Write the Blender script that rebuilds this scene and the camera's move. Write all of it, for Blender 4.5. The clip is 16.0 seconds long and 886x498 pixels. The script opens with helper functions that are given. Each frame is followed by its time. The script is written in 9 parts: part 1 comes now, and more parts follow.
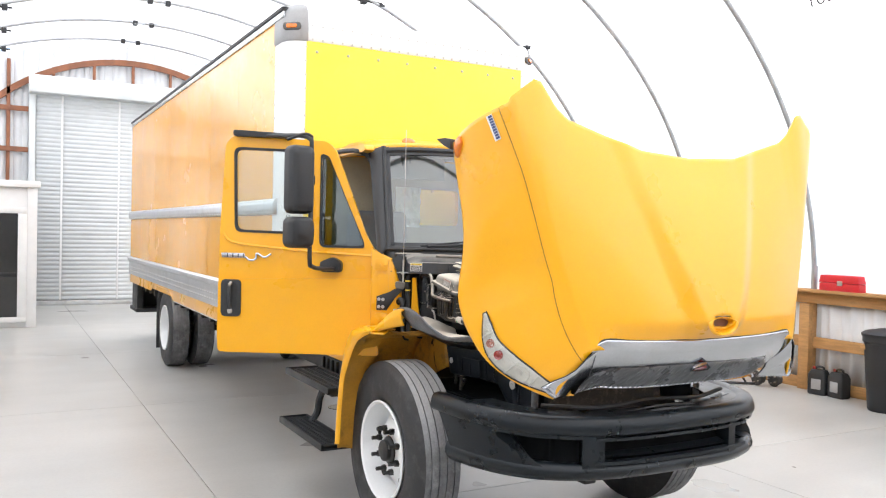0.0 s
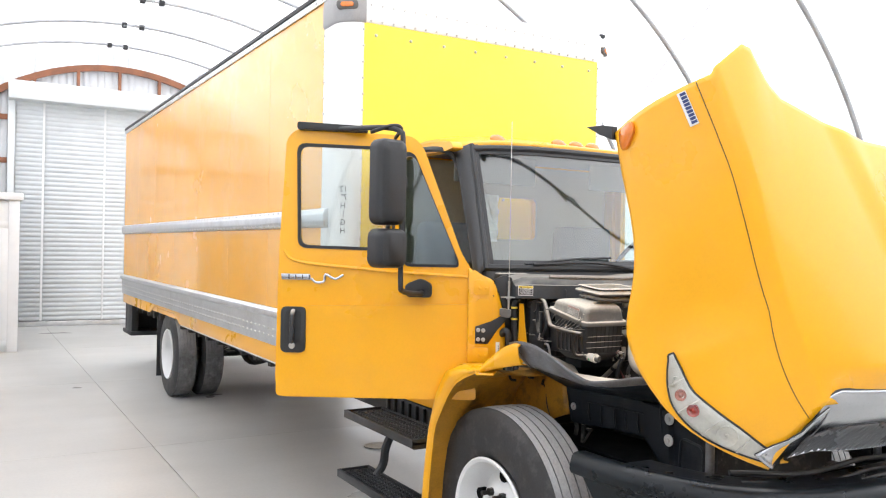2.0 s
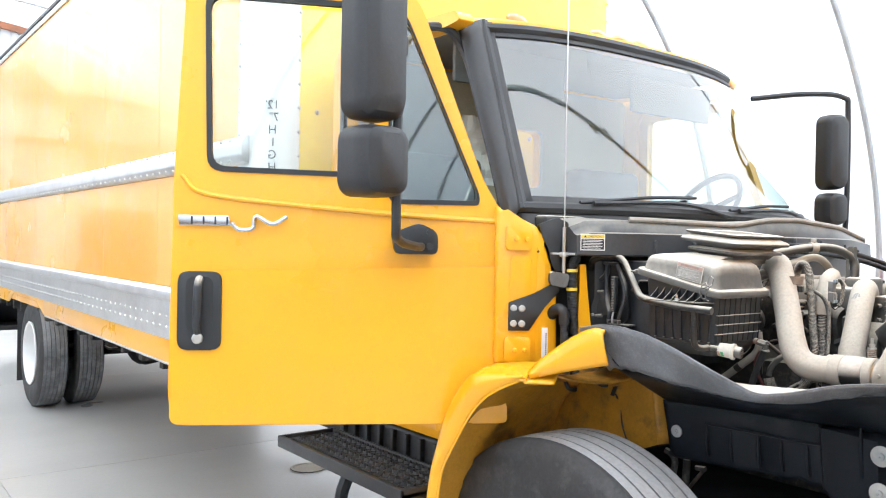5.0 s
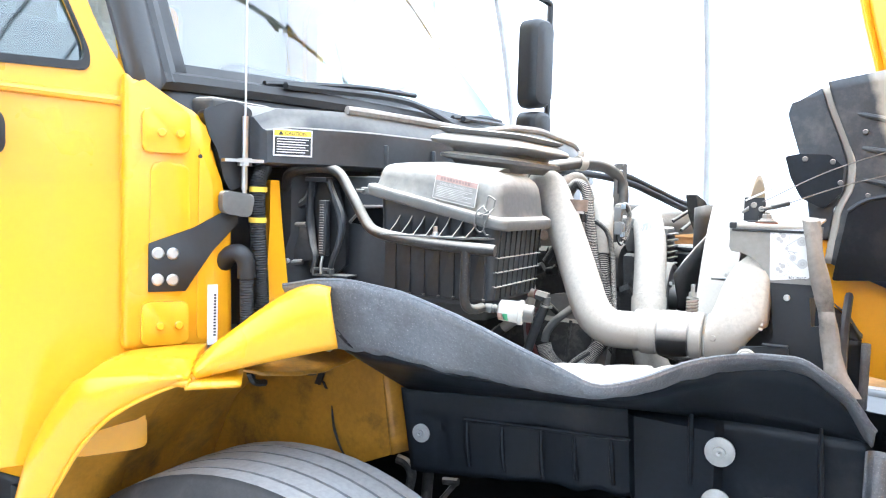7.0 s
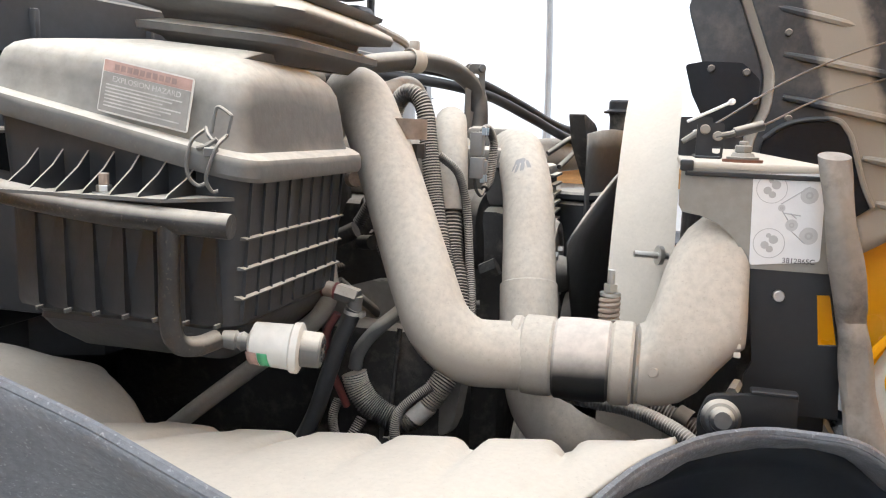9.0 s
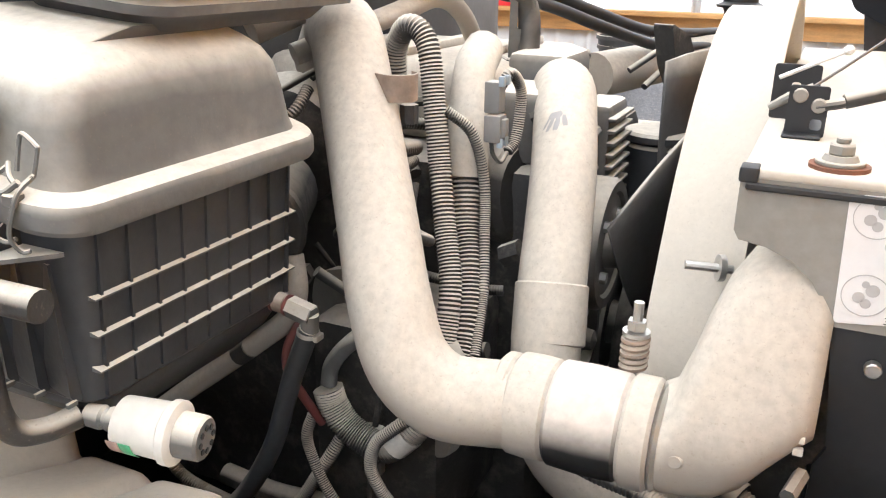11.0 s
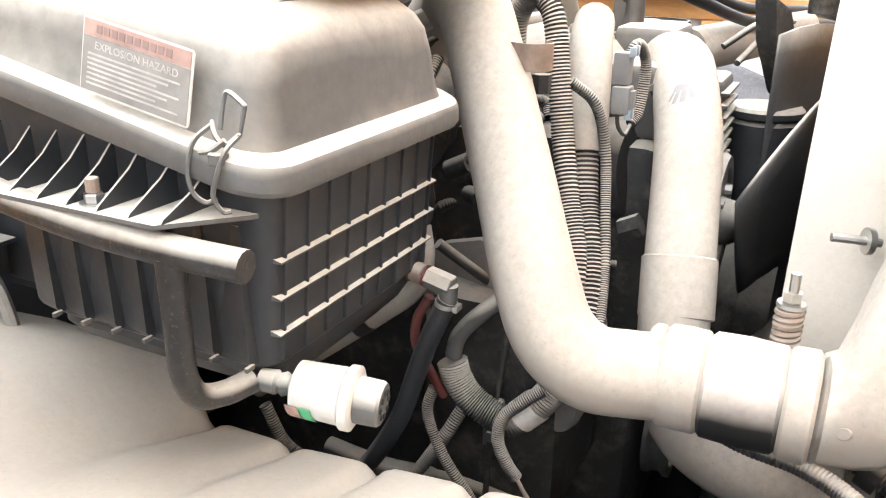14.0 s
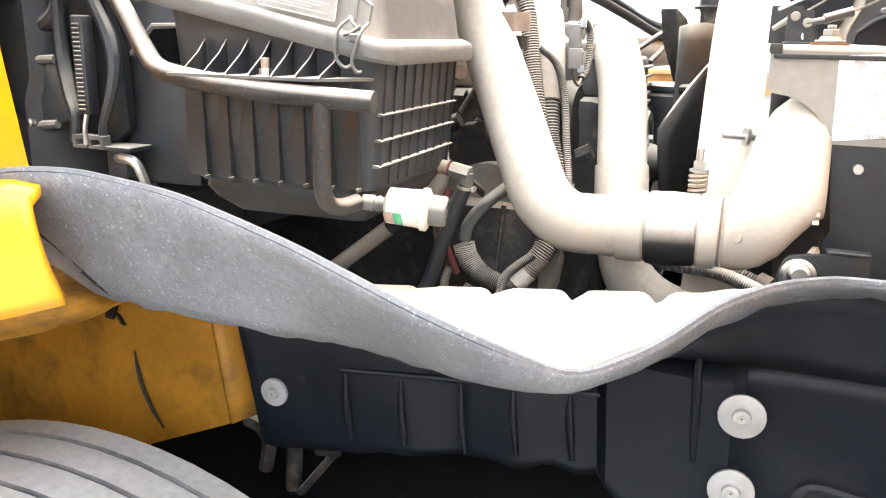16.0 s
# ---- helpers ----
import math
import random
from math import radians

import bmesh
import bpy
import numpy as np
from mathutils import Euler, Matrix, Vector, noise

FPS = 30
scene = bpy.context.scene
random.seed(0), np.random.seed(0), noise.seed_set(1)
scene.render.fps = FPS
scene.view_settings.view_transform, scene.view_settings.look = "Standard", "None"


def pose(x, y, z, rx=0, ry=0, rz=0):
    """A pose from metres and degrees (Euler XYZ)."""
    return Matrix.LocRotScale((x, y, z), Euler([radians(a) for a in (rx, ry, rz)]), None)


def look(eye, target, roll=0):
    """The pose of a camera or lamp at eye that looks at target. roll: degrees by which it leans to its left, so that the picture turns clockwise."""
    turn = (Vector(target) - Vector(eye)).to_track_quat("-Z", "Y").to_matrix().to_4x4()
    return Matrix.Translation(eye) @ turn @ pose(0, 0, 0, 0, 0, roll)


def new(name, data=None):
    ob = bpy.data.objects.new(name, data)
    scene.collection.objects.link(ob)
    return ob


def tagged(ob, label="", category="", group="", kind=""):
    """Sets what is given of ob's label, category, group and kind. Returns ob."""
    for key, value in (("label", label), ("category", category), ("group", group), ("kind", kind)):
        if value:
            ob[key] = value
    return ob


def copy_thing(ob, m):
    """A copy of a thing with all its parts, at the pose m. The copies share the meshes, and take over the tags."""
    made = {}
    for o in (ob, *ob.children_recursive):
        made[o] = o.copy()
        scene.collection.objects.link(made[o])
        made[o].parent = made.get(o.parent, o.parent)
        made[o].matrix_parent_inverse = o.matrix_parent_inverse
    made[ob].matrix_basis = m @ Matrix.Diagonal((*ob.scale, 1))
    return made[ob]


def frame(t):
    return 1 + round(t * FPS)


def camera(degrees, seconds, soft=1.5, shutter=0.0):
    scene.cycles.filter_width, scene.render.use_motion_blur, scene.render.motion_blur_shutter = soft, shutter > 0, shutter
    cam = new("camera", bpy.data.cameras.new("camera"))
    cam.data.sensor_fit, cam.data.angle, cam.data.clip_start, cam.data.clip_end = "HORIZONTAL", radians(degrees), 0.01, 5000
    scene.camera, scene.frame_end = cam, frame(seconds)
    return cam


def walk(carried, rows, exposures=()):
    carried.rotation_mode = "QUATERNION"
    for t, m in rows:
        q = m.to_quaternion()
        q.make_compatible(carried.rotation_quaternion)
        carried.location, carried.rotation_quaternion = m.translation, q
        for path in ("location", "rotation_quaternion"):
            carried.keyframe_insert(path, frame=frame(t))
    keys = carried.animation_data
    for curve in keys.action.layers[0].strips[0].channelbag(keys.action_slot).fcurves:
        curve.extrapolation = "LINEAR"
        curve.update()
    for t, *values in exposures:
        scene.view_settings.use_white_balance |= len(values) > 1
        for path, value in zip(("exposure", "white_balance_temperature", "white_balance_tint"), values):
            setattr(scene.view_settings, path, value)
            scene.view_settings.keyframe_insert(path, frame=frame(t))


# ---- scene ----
cam = camera(57.4, 16.0, soft=1.15)
PATH = [
    (0, (-0.146, -0.407, 1.934), (0.815, 1.346, 1.896), 1.3),
    (0.5, (-0.26, -0.084, 1.941), (0.729, 1.654, 1.921), 1.3),
    (1, (-0.34, 0.208, 1.922), (0.653, 1.944, 1.916), 1.3),
    (1.5, (-0.395, 0.5, 1.945), (0.609, 2.23, 1.94), 1.2),
    (2, (-0.31, 0.826, 1.925), (0.704, 2.549, 1.924), 1.1),
    (2.5, (-0.197, 1.127, 1.909), (0.82, 2.849, 1.923), 1.1),
    (3, (-0.143, 1.444, 1.872), (0.875, 3.165, 1.891), 1.1),
    (5.5, (0.430, 2.726, 1.673), (1.803, 4.178, 1.631), 1.25),
    (6, (0.604, 2.945, 1.651), (2.168, 4.19, 1.599), 1.4),
    (6.5, (0.795, 3.114, 1.636), (2.477, 4.192, 1.546), 1.5),
    (7, (0.926, 3.284, 1.622), (2.714, 4.169, 1.488), 1.8),
    (7.5, (1.082, 3.433, 1.621), (2.97, 4.075, 1.467), 2.2),
    (8, (1.275, 3.508, 1.608), (3.197, 4.023, 1.41), 2.0),
    (8.5, (1.52, 3.533, 1.608), (3.443, 4.029, 1.375), 2.3),
    (9, (1.655, 3.502, 1.613), (3.568, 4.0, 1.313), 2.1),
    (11.5, (1.96, 3.427, 1.76), (3.612, 4.291, 1.034), 0.6),
    (12, (1.949, 3.421, 1.788), (3.568, 4.341, 1.06), 0.5),
    (12.5, (1.946, 3.426, 1.792), (3.552, 4.367, 1.06), 0.5),
    (13, (1.941, 3.453, 1.775), (3.549, 4.393, 1.046), 0.6),
    (13.5, (1.918, 3.495, 1.746), (3.528, 4.428, 1.013), 0.8),
    (14, (1.895, 3.538, 1.706), (3.58, 4.35, 0.996), 1.0),
    (14.5, (1.847, 3.591, 1.663), (3.641, 4.209, 1.028), 1.3),
    (15, (1.768, 3.608, 1.628), (3.614, 4.16, 1.093), 1.5),
    (15.5, (1.659, 3.54, 1.587), (3.508, 4.101, 1.071), 0.9),
    (16, (1.528, 3.502, 1.591), (3.345, 4.158, 1.076), 1.2),
]
walk(cam, [(t, look(eye, target, roll)) for t, eye, target, roll in PATH],
     exposures=[(0, 1.58, 6500, 10), (3, 1.6, 6500, 10), (5.5, 2.25, 5950, 6), (7, 2.65, 5450, 5), (8, 2.66, 5150, 7), (8.5, 1.86, 5700, 8), (9, 1.78, 6200, 9), (11.5, 2.2, 6450, 10), (12.5, 2.18, 6500, 10), (13.5, 2.58, 6400, 10), (14, 2.52, 6400, 10), (14.5, 2.16, 6450, 10), (15.5, 1.8, 6550, 10), (16, 3.05, 6500, 10)])

# ---- world, sun and large lights ----
def daylight():
    w = bpy.data.worlds.new("sky")
    scene.world = w
    w.use_nodes = True
    nt = w.node_tree
    bg = nt.nodes["Background"]
    sky = nt.nodes.new("ShaderNodeTexSky")
    sky.sky_type, sky.sun_disc = "NISHITA", False
    sky.sun_elevation, sky.sun_rotation = radians(58), radians(172)
    nt.links.new(sky.outputs["Color"], bg.inputs["Color"])
    bg.inputs["Strength"].default_value = SKY
    sun = bpy.data.lights.new("sun", "SUN")
    sun.energy, sun.angle, sun.color = SUN, radians(0.5), (1.0, 0.95, 0.88)
    ob = new("sun", sun)
    a, e = radians(172), radians(58)
    d = Vector((math.sin(a) * math.cos(e), math.cos(a) * math.cos(e), math.sin(e)))
    ob.matrix_world = d.to_track_quat("Z", "Y").to_matrix().to_4x4()
    ob.location = d * 40


SKY, SUN = 0.15, 5.0
daylight()

# ---- materials ----
def nodes_of(name):
    m = bpy.data.materials.new(name)
    m.use_nodes = True
    nt = m.node_tree
    return m, nt, nt.nodes["Principled BSDF"]


def link(nt, a, b):
    nt.links.new(a, b)


def noise_node(nt, scale, detail=4.0, rough=0.55, dims=None):
    n = nt.nodes.new("ShaderNodeTexNoise")
    n.inputs["Scale"].default_value = scale
    n.inputs["Detail"].default_value = detail
    n.inputs["Roughness"].default_value = rough
    pos = nt.nodes.new("ShaderNodeNewGeometry")
    src = pos.outputs["Position"]
    if dims:
        mp = nt.nodes.new("ShaderNodeMapping")
        mp.inputs["Scale"].default_value = dims
        link(nt, src, mp.inputs["Vector"])
        src = mp.outputs["Vector"]
    link(nt, src, n.inputs["Vector"])
    return n


def ramp(nt, src, stops):
    r = nt.nodes.new("ShaderNodeValToRGB")
    els = r.color_ramp.elements
    while len(els) < len(stops):
        els.new(0.5)
    for e, (p, c) in zip(els, stops):
        e.position = p
        e.color = (*c, 1) if len(c) == 3 else c
    link(nt, src, r.inputs["Fac"])
    return r


def mixc(nt, fac, a, b, mode="MIX"):
    m = nt.nodes.new("ShaderNodeMix")
    m.data_type, m.blend_type = "RGBA", mode
    for sock, v in ((m.inputs[0], fac), (m.inputs[6], a), (m.inputs[7], b)):
        if isinstance(v, (int, float)):
            sock.default_value = v
        elif isinstance(v, tuple):
            sock.default_value = (*v, 1)
        else:
            link(nt, v, sock)
    return m.outputs[2]


def g(v):
    return (v, v, v)


def surface(name, col, rough=0.5, metal=0.0, vary=0.15, scale=6.0, fine=90.0, bump=0.02, coat=0.0, dust=0.0, dust_col=(0.62, 0.57, 0.48), dust_lo=0.2, stain=None, stain_amt=0.0, stain_scale=3.0, spec=0.5, stretch=None, speck=0.0, speck_col=(0.22, 0.18, 0.14)):
    """A painted, moulded or cast surface: broad and fine variation, relief, an optional settled layer of dust."""
    m, nt, p = nodes_of(name)
    big = noise_node(nt, scale, 5, 0.6, stretch)
    small = noise_node(nt, fine, 3, 0.6, stretch)
    lo = tuple(c * (1 - vary) for c in col)
    hi = tuple(min(1, c * (1 + vary * 0.6)) for c in col)
    c = ramp(nt, big.outputs["Fac"], [(0.3, lo), (0.7, hi)]).outputs["Color"]
    f = ramp(nt, small.outputs["Fac"], [(0.35, g(1 - vary * 0.6)), (0.65, g(1.0))]).outputs["Color"]
    c = mixc(nt, 1.0, c, f, "MULTIPLY")
    if stain:
        sn = noise_node(nt, stain_scale, 8, 0.7)
        sm = ramp(nt, sn.outputs["Fac"], [(0.52, g(0.0)), (0.68, g(stain_amt))])
        c = mixc(nt, sm.outputs["Color"], c, stain)
    r_in = ramp(nt, big.outputs["Fac"], [(0.3, g(max(0.02, rough * 0.8))), (0.7, g(min(1, rough * 1.2)))]).outputs["Color"]
    if dust > 0:
        geo = nt.nodes.new("ShaderNodeNewGeometry")
        sep = nt.nodes.new("ShaderNodeSeparateXYZ")
        link(nt, geo.outputs["Normal"], sep.inputs[0])
        dn = noise_node(nt, 9.0, 5, 0.5)
        add = nt.nodes.new("ShaderNodeMath")
        add.operation = "MULTIPLY_ADD"
        link(nt, dn.outputs["Fac"], add.inputs[0])
        add.inputs[1].default_value = 0.45
        link(nt, sep.outputs["Z"], add.inputs[2])
        fac = ramp(nt, add.outputs[0], [(min(0.98, dust_lo + 0.02), g(0.0)), (min(1.0, dust_lo + 0.62), g(dust))]).outputs["Color"]
        dvar = ramp(nt, small.outputs["Fac"], [(0.3, tuple(0.86 * v for v in dust_col)), (0.68, tuple(min(1, 1.06 * v) for v in dust_col))]).outputs["Color"]
        c = mixc(nt, fac, c, dvar)
        r_in = mixc(nt, fac, r_in, (0.9, 0.9, 0.9))
    if speck:
        sp = noise_node(nt, 330.0, 3, 0.6)
        sk = ramp(nt, sp.outputs["Fac"], [(0.60, g(0.0)), (0.72, g(speck * 0.7))])
        c = mixc(nt, sk.outputs["Color"], c, speck_col)
    link(nt, c, p.inputs["Base Color"])
    link(nt, r_in, p.inputs["Roughness"])
    p.inputs["Metallic"].default_value = metal
    p.inputs["Specular IOR Level"].default_value = spec
    if coat:
        p.inputs["Coat Weight"].default_value = coat
        p.inputs["Coat Roughness"].default_value = 0.06
    if bump:
        b = nt.nodes.new("ShaderNodeBump")
        b.inputs["Strength"].default_value = bump * 10
        b.inputs["Distance"].default_value = 0.002
        link(nt, small.outputs["Fac"], b.inputs["Height"])
        link(nt, b.outputs["Normal"], p.inputs["Normal"])
    return m


def glass_mat(name, tint=(0.95, 0.98, 0.98), rough=0.0, shine=0.08):
    """Thin pane: mostly see-through with a mirror-like gloss at grazing angles."""
    m, nt, p = nodes_of(name)
    nt.nodes.remove(p)
    out = nt.nodes["Material Output"]
    tr = nt.nodes.new("ShaderNodeBsdfTransparent")
    tr.inputs["Color"].default_value = (*tint, 1)
    gl = nt.nodes.new("ShaderNodeBsdfGlossy")
    gl.inputs["Roughness"].default_value = 0.02 + rough
    lw = nt.nodes.new("ShaderNodeLayerWeight")
    lw.inputs["Blend"].default_value = 0.5
    pw = nt.nodes.new("ShaderNodeMath")
    pw.operation = "POWER"
    pw.inputs[1].default_value = 4.0
    link(nt, lw.outputs["Facing"], pw.inputs[0])
    fr = nt.nodes.new("ShaderNodeMath")
    fr.operation = "MULTIPLY_ADD"
    fr.inputs[1].default_value, fr.inputs[2].default_value = 0.90, shine
    link(nt, pw.outputs[0], fr.inputs[0])
    mx = nt.nodes.new("ShaderNodeMixShader")
    link(nt, fr.outputs[0], mx.inputs[0])
    link(nt, tr.outputs[0], mx.inputs[1])
    link(nt, gl.outputs[0], mx.inputs[2])
    link(nt, mx.outputs[0], out.inputs["Surface"])
    return m


def fabric_mat():
    """White woven cover that lets daylight through."""
    m, nt, p = nodes_of("white_cover_fabric")
    nt.nodes.remove(p)
    out = nt.nodes["Material Output"]
    n = noise_node(nt, 1.2, 6, 0.6)
    c1 = ramp(nt, n.outputs["Fac"], [(0.3, (0.80, 0.80, 0.79)), (0.7, (0.88, 0.88, 0.87))])
    df = nt.nodes.new("ShaderNodeBsdfDiffuse")
    tl = nt.nodes.new("ShaderNodeBsdfTranslucent")
    link(nt, c1.outputs["Color"], df.inputs["Color"])
    link(nt, c1.outputs["Color"], tl.inputs["Color"])
    mx = nt.nodes.new("ShaderNodeMixShader")
    mx.inputs[0].default_value = 0.55
    link(nt, df.outputs[0], mx.inputs[1])
    link(nt, tl.outputs[0], mx.inputs[2])
    link(nt, mx.outputs[0], out.inputs["Surface"])
    return m


YEL = (0.86, 0.405, 0.005)
M = {}
M["yellow"] = surface("yellow_truck_paint", YEL, 0.30, coat=0.35, vary=0.05, scale=1.6, bump=0.0, stain=(0.62, 0.42, 0.16), stain_amt=0.06)
M["lemon"] = surface("lemon_yellow_panel_paint", (0.90, 0.66, 0.01), 0.35, coat=0.5, vary=0.04, scale=2.2, bump=0.004)
M["boxyel"] = surface("orange_yellow_box_panel", (0.85, 0.40, 0.035), 0.24, coat=0.35, vary=0.07, scale=0.7, bump=0.003, stain=(0.80, 0.55, 0.25), stain_amt=0.25, stain_scale=0.8)
M["white"] = surface("white_paint", (0.78, 0.78, 0.77), 0.4, vary=0.06, scale=2.5, coat=0.2)
M["alu"] = surface("brushed_aluminium", (0.66, 0.67, 0.68), 0.38, metal=0.9, vary=0.14, scale=5, bump=0.01, stain=(0.35, 0.34, 0.33), stain_amt=0.3)
M["chrome"] = surface("chrome", (0.50, 0.51, 0.53), 0.15, metal=1.0, vary=0.10, scale=3, bump=0.0)
M["black"] = surface("black_moulded_plastic", (0.018, 0.019, 0.021), 0.5, vary=0.25, bump=0.015)
M["bumper"] = surface("black_bumper_plastic", (0.008, 0.011, 0.014), 0.30, vary=0.2, bump=0.004, spec=0.30)
M["navy"] = surface("dark_liner_plastic", (0.010, 0.013, 0.018), 0.42, vary=0.3, bump=0.010, stain=(0.10, 0.095, 0.085), stain_amt=0.18, spec=0.22)
M["dblack"] = surface("dusty_black_plastic", (0.030, 0.0325, 0.036), 0.48, vary=0.3, bump=0.02, dust=0.8, dust_lo=0.40, stain=(0.075, 0.073, 0.070), stain_amt=0.3, stain_scale=9)
M["dgrey"] = surface("dusty_grey_plastic", (0.115, 0.113, 0.106), 0.6, vary=0.2, bump=0.02, dust=0.95, dust_lo=0.36, dust_col=(0.62, 0.57, 0.48), speck=0.3)
M["dust"] = surface("dust_coated_aluminium", (0.35, 0.315, 0.27), 0.75, vary=0.05, scale=5, fine=120, bump=0.006, stain=(0.15, 0.135, 0.12), stain_amt=0.28, stain_scale=9, dust=0.92, dust_lo=0.0, dust_col=(0.53, 0.482, 0.405), speck=0.38)
M["dusttop"] = surface("dust_coated_plastic", (0.55, 0.50, 0.42), 0.9, vary=0.09, scale=5, fine=150, bump=0.012, stain=(0.36, 0.32, 0.26), stain_amt=0.2, stain_scale=7, speck=0.25)
M["rubber"] = surface("tyre_rubber", (0.030, 0.030, 0.031), 0.65, vary=0.35, scale=9, bump=0.03, stain=(0.10, 0.095, 0.09), stain_amt=0.4, stain_scale=12, dust=0.3, dust_lo=0.5, dust_col=(0.30, 0.29, 0.28))
M["tread"] = surface("worn_tyre_tread", (0.17, 0.17, 0.174), 0.75, vary=0.4, scale=14, bump=0.03, stain=(0.30, 0.295, 0.29), stain_amt=0.6, stain_scale=11, dust=0.8, dust_lo=0.25, dust_col=(0.46, 0.455, 0.45))
M["hose"] = surface("corrugated_black_hose", (0.045, 0.043, 0.041), 0.55, vary=0.25, bump=0.01, dust=0.75, dust_lo=0.30)
M["steel"] = surface("zinc_plated_steel", (0.55, 0.54, 0.51), 0.35, metal=0.9, vary=0.15, scale=20)
M["galv"] = surface("galvanised_tube", (0.42, 0.43, 0.44), 0.45, metal=0.6, vary=0.15, scale=6)
M["rust"] = surface("rusty_steel", (0.30, 0.23, 0.18), 0.8, metal=0.2, vary=0.35, scale=30, bump=0.05, dust=0.6, dust_lo=0.5)
# rust of the washers; also the shade colour in the hood inlet
M["rust_and_shade"] = surface("red_rust_and_inlet_shade", (0.20, 0.085, 0.05), 0.8, vary=0.3, scale=40, bump=0.05)
M["cablegrey"] = surface("dull_cable", (0.16, 0.155, 0.15), 0.5, metal=0.4, vary=0.1)
M["engine"] = surface("grimy_engine_casting", (0.035, 0.033, 0.031), 0.7, vary=0.45, scale=14, bump=0.06, dust=0.75, dust_lo=0.58, stain=(0.20, 0.18, 0.15), stain_amt=0.45, stain_scale=22)
# near-black colour that stands for the shade inside holes and cavities
M["void"] = surface("dark_cavity_shade", (0.004, 0.0045, 0.005), 0.9, vary=0.1, spec=0.1)
M["concrete"] = None
M["wood"] = surface("construction_timber", (0.50, 0.27, 0.10), 0.65, vary=0.28, scale=3, fine=40, bump=0.03, stretch=(9, 1.2, 9))
M["redwood"] = surface("red_brown_timber", (0.28, 0.11, 0.055), 0.7, vary=0.3, scale=4, bump=0.03)
M["sheet"] = surface("white_ribbed_sheet_metal", (0.66, 0.67, 0.68), 0.45, vary=0.08, scale=2, stain=(0.45, 0.44, 0.42), stain_amt=0.2)
M["roller"] = surface("light_grey_roller_door_steel", (0.64, 0.66, 0.66), 0.4, vary=0.07, scale=2)
M["red"] = surface("red_plastic", (0.60, 0.02, 0.03), 0.4, vary=0.1)
M["amber"] = surface("amber_lens", (0.75, 0.20, 0.02), 0.15, vary=0.12, scale=30, coat=0.6)
M["redlens"] = surface("red_lens", (0.35, 0.03, 0.02), 0.15, vary=0.12, scale=30, coat=0.6)
M["grey"] = surface("grey_cab_trim", (0.13, 0.135, 0.135), 0.7, vary=0.15)
M["backtrim"] = surface("beige_cab_trim", (0.42, 0.385, 0.30), 0.75, vary=0.12, scale=3)
M["seat"] = surface("grey_seat_cloth", (0.13, 0.13, 0.14), 0.9, vary=0.2, bump=0.04)
M["dash"] = surface("grey_dashboard_vinyl", (0.30, 0.31, 0.31), 0.65, vary=0.1, bump=0.02)
M["capgrey"] = surface("grey_moulded_cap", (0.36, 0.36, 0.36), 0.55, vary=0.12)
M["plug"] = surface("grey_plug_plastic", (0.19, 0.19, 0.185), 0.5, vary=0.15, dust=0.5, dust_lo=0.4)
M["sticker"] = surface("white_sticker", (0.75, 0.74, 0.72), 0.5, vary=0.05)
M["ylabel"] = surface("yellow_sticker", (0.70, 0.50, 0.05), 0.5, vary=0.05)
# black for print and thin trim, and for shade coloured into openings
M["ink_and_shade"] = surface("black_ink_and_shade", (0.02, 0.02, 0.02), 0.6, vary=0.05)
M["lettering"] = surface("grey_ink", (0.46, 0.45, 0.43), 0.7, vary=0.1)
M["palegrey"] = surface("pale_grey_ink", (0.54, 0.53, 0.51), 0.7, vary=0.1)
M["lens"] = glass_mat("clear_lens", (0.92, 0.93, 0.94))
M["pane"] = glass_mat("window_glass", (0.86, 0.90, 0.89))
M["mirror"] = surface("mirror_glass", (0.8, 0.8, 0.8), 0.03, metal=1.0, vary=0.0, bump=0.0)
M["darkglass"] = surface("dark_window_glass", (0.03, 0.03, 0.03), 0.06, vary=0.1)
M["cover"] = fabric_mat()
M["grass"] = surface("bare_gravel", (0.22, 0.20, 0.17), 0.9, vary=0.3, scale=0.6, fine=8)


def concrete_mat():
    """Power-floated slab: cloudy tone, faint trowel sweeps, fine grain, a few tyre-dark patches."""
    m, nt, p = nodes_of("polished_concrete")
    big = noise_node(nt, 0.35, 3, 0.5, (1, 1, 1))
    mid = noise_node(nt, 1.3, 3, 0.5, (1, 1, 1))
    sweep = noise_node(nt, 1.0, 2, 0.5, (0.5, 2.2, 1.0))
    fin = noise_node(nt, 45.0, 2, 0.5, (1, 1, 1))
    for n in nt.nodes:
        if n.bl_idname == "ShaderNodeMapping":
            n.inputs["Location"].default_value = (0.37, 0.21, 0.43)
    c = ramp(nt, big.outputs["Fac"], [(0.25, (0.41, 0.40, 0.375)), (0.75, (0.57, 0.555, 0.525))]).outputs["Color"]
    for n_, lo, hi, k in ((mid, 0.2, 0.8, 0.86), (sweep, 0.25, 0.75, 0.90), (fin, 0.3, 0.6, 0.95)):
        f = ramp(nt, n_.outputs["Fac"], [(lo, g(k)), (hi, g(1.0))]).outputs["Color"]
        c = mixc(nt, 1.0, c, f, "MULTIPLY")
    info = nt.nodes.new("ShaderNodeObjectInfo")
    rr = ramp(nt, info.outputs["Random"], [(0.0, g(0.95)), (1.0, g(1.0))]).outputs["Color"]
    c = mixc(nt, 1.0, c, rr, "MULTIPLY")
    link(nt, c, p.inputs["Base Color"])
    r = ramp(nt, mid.outputs["Fac"], [(0.25, g(0.26)), (0.75, g(0.42))])
    link(nt, r.outputs["Color"], p.inputs["Roughness"])
    return m


M["concrete"] = concrete_mat()


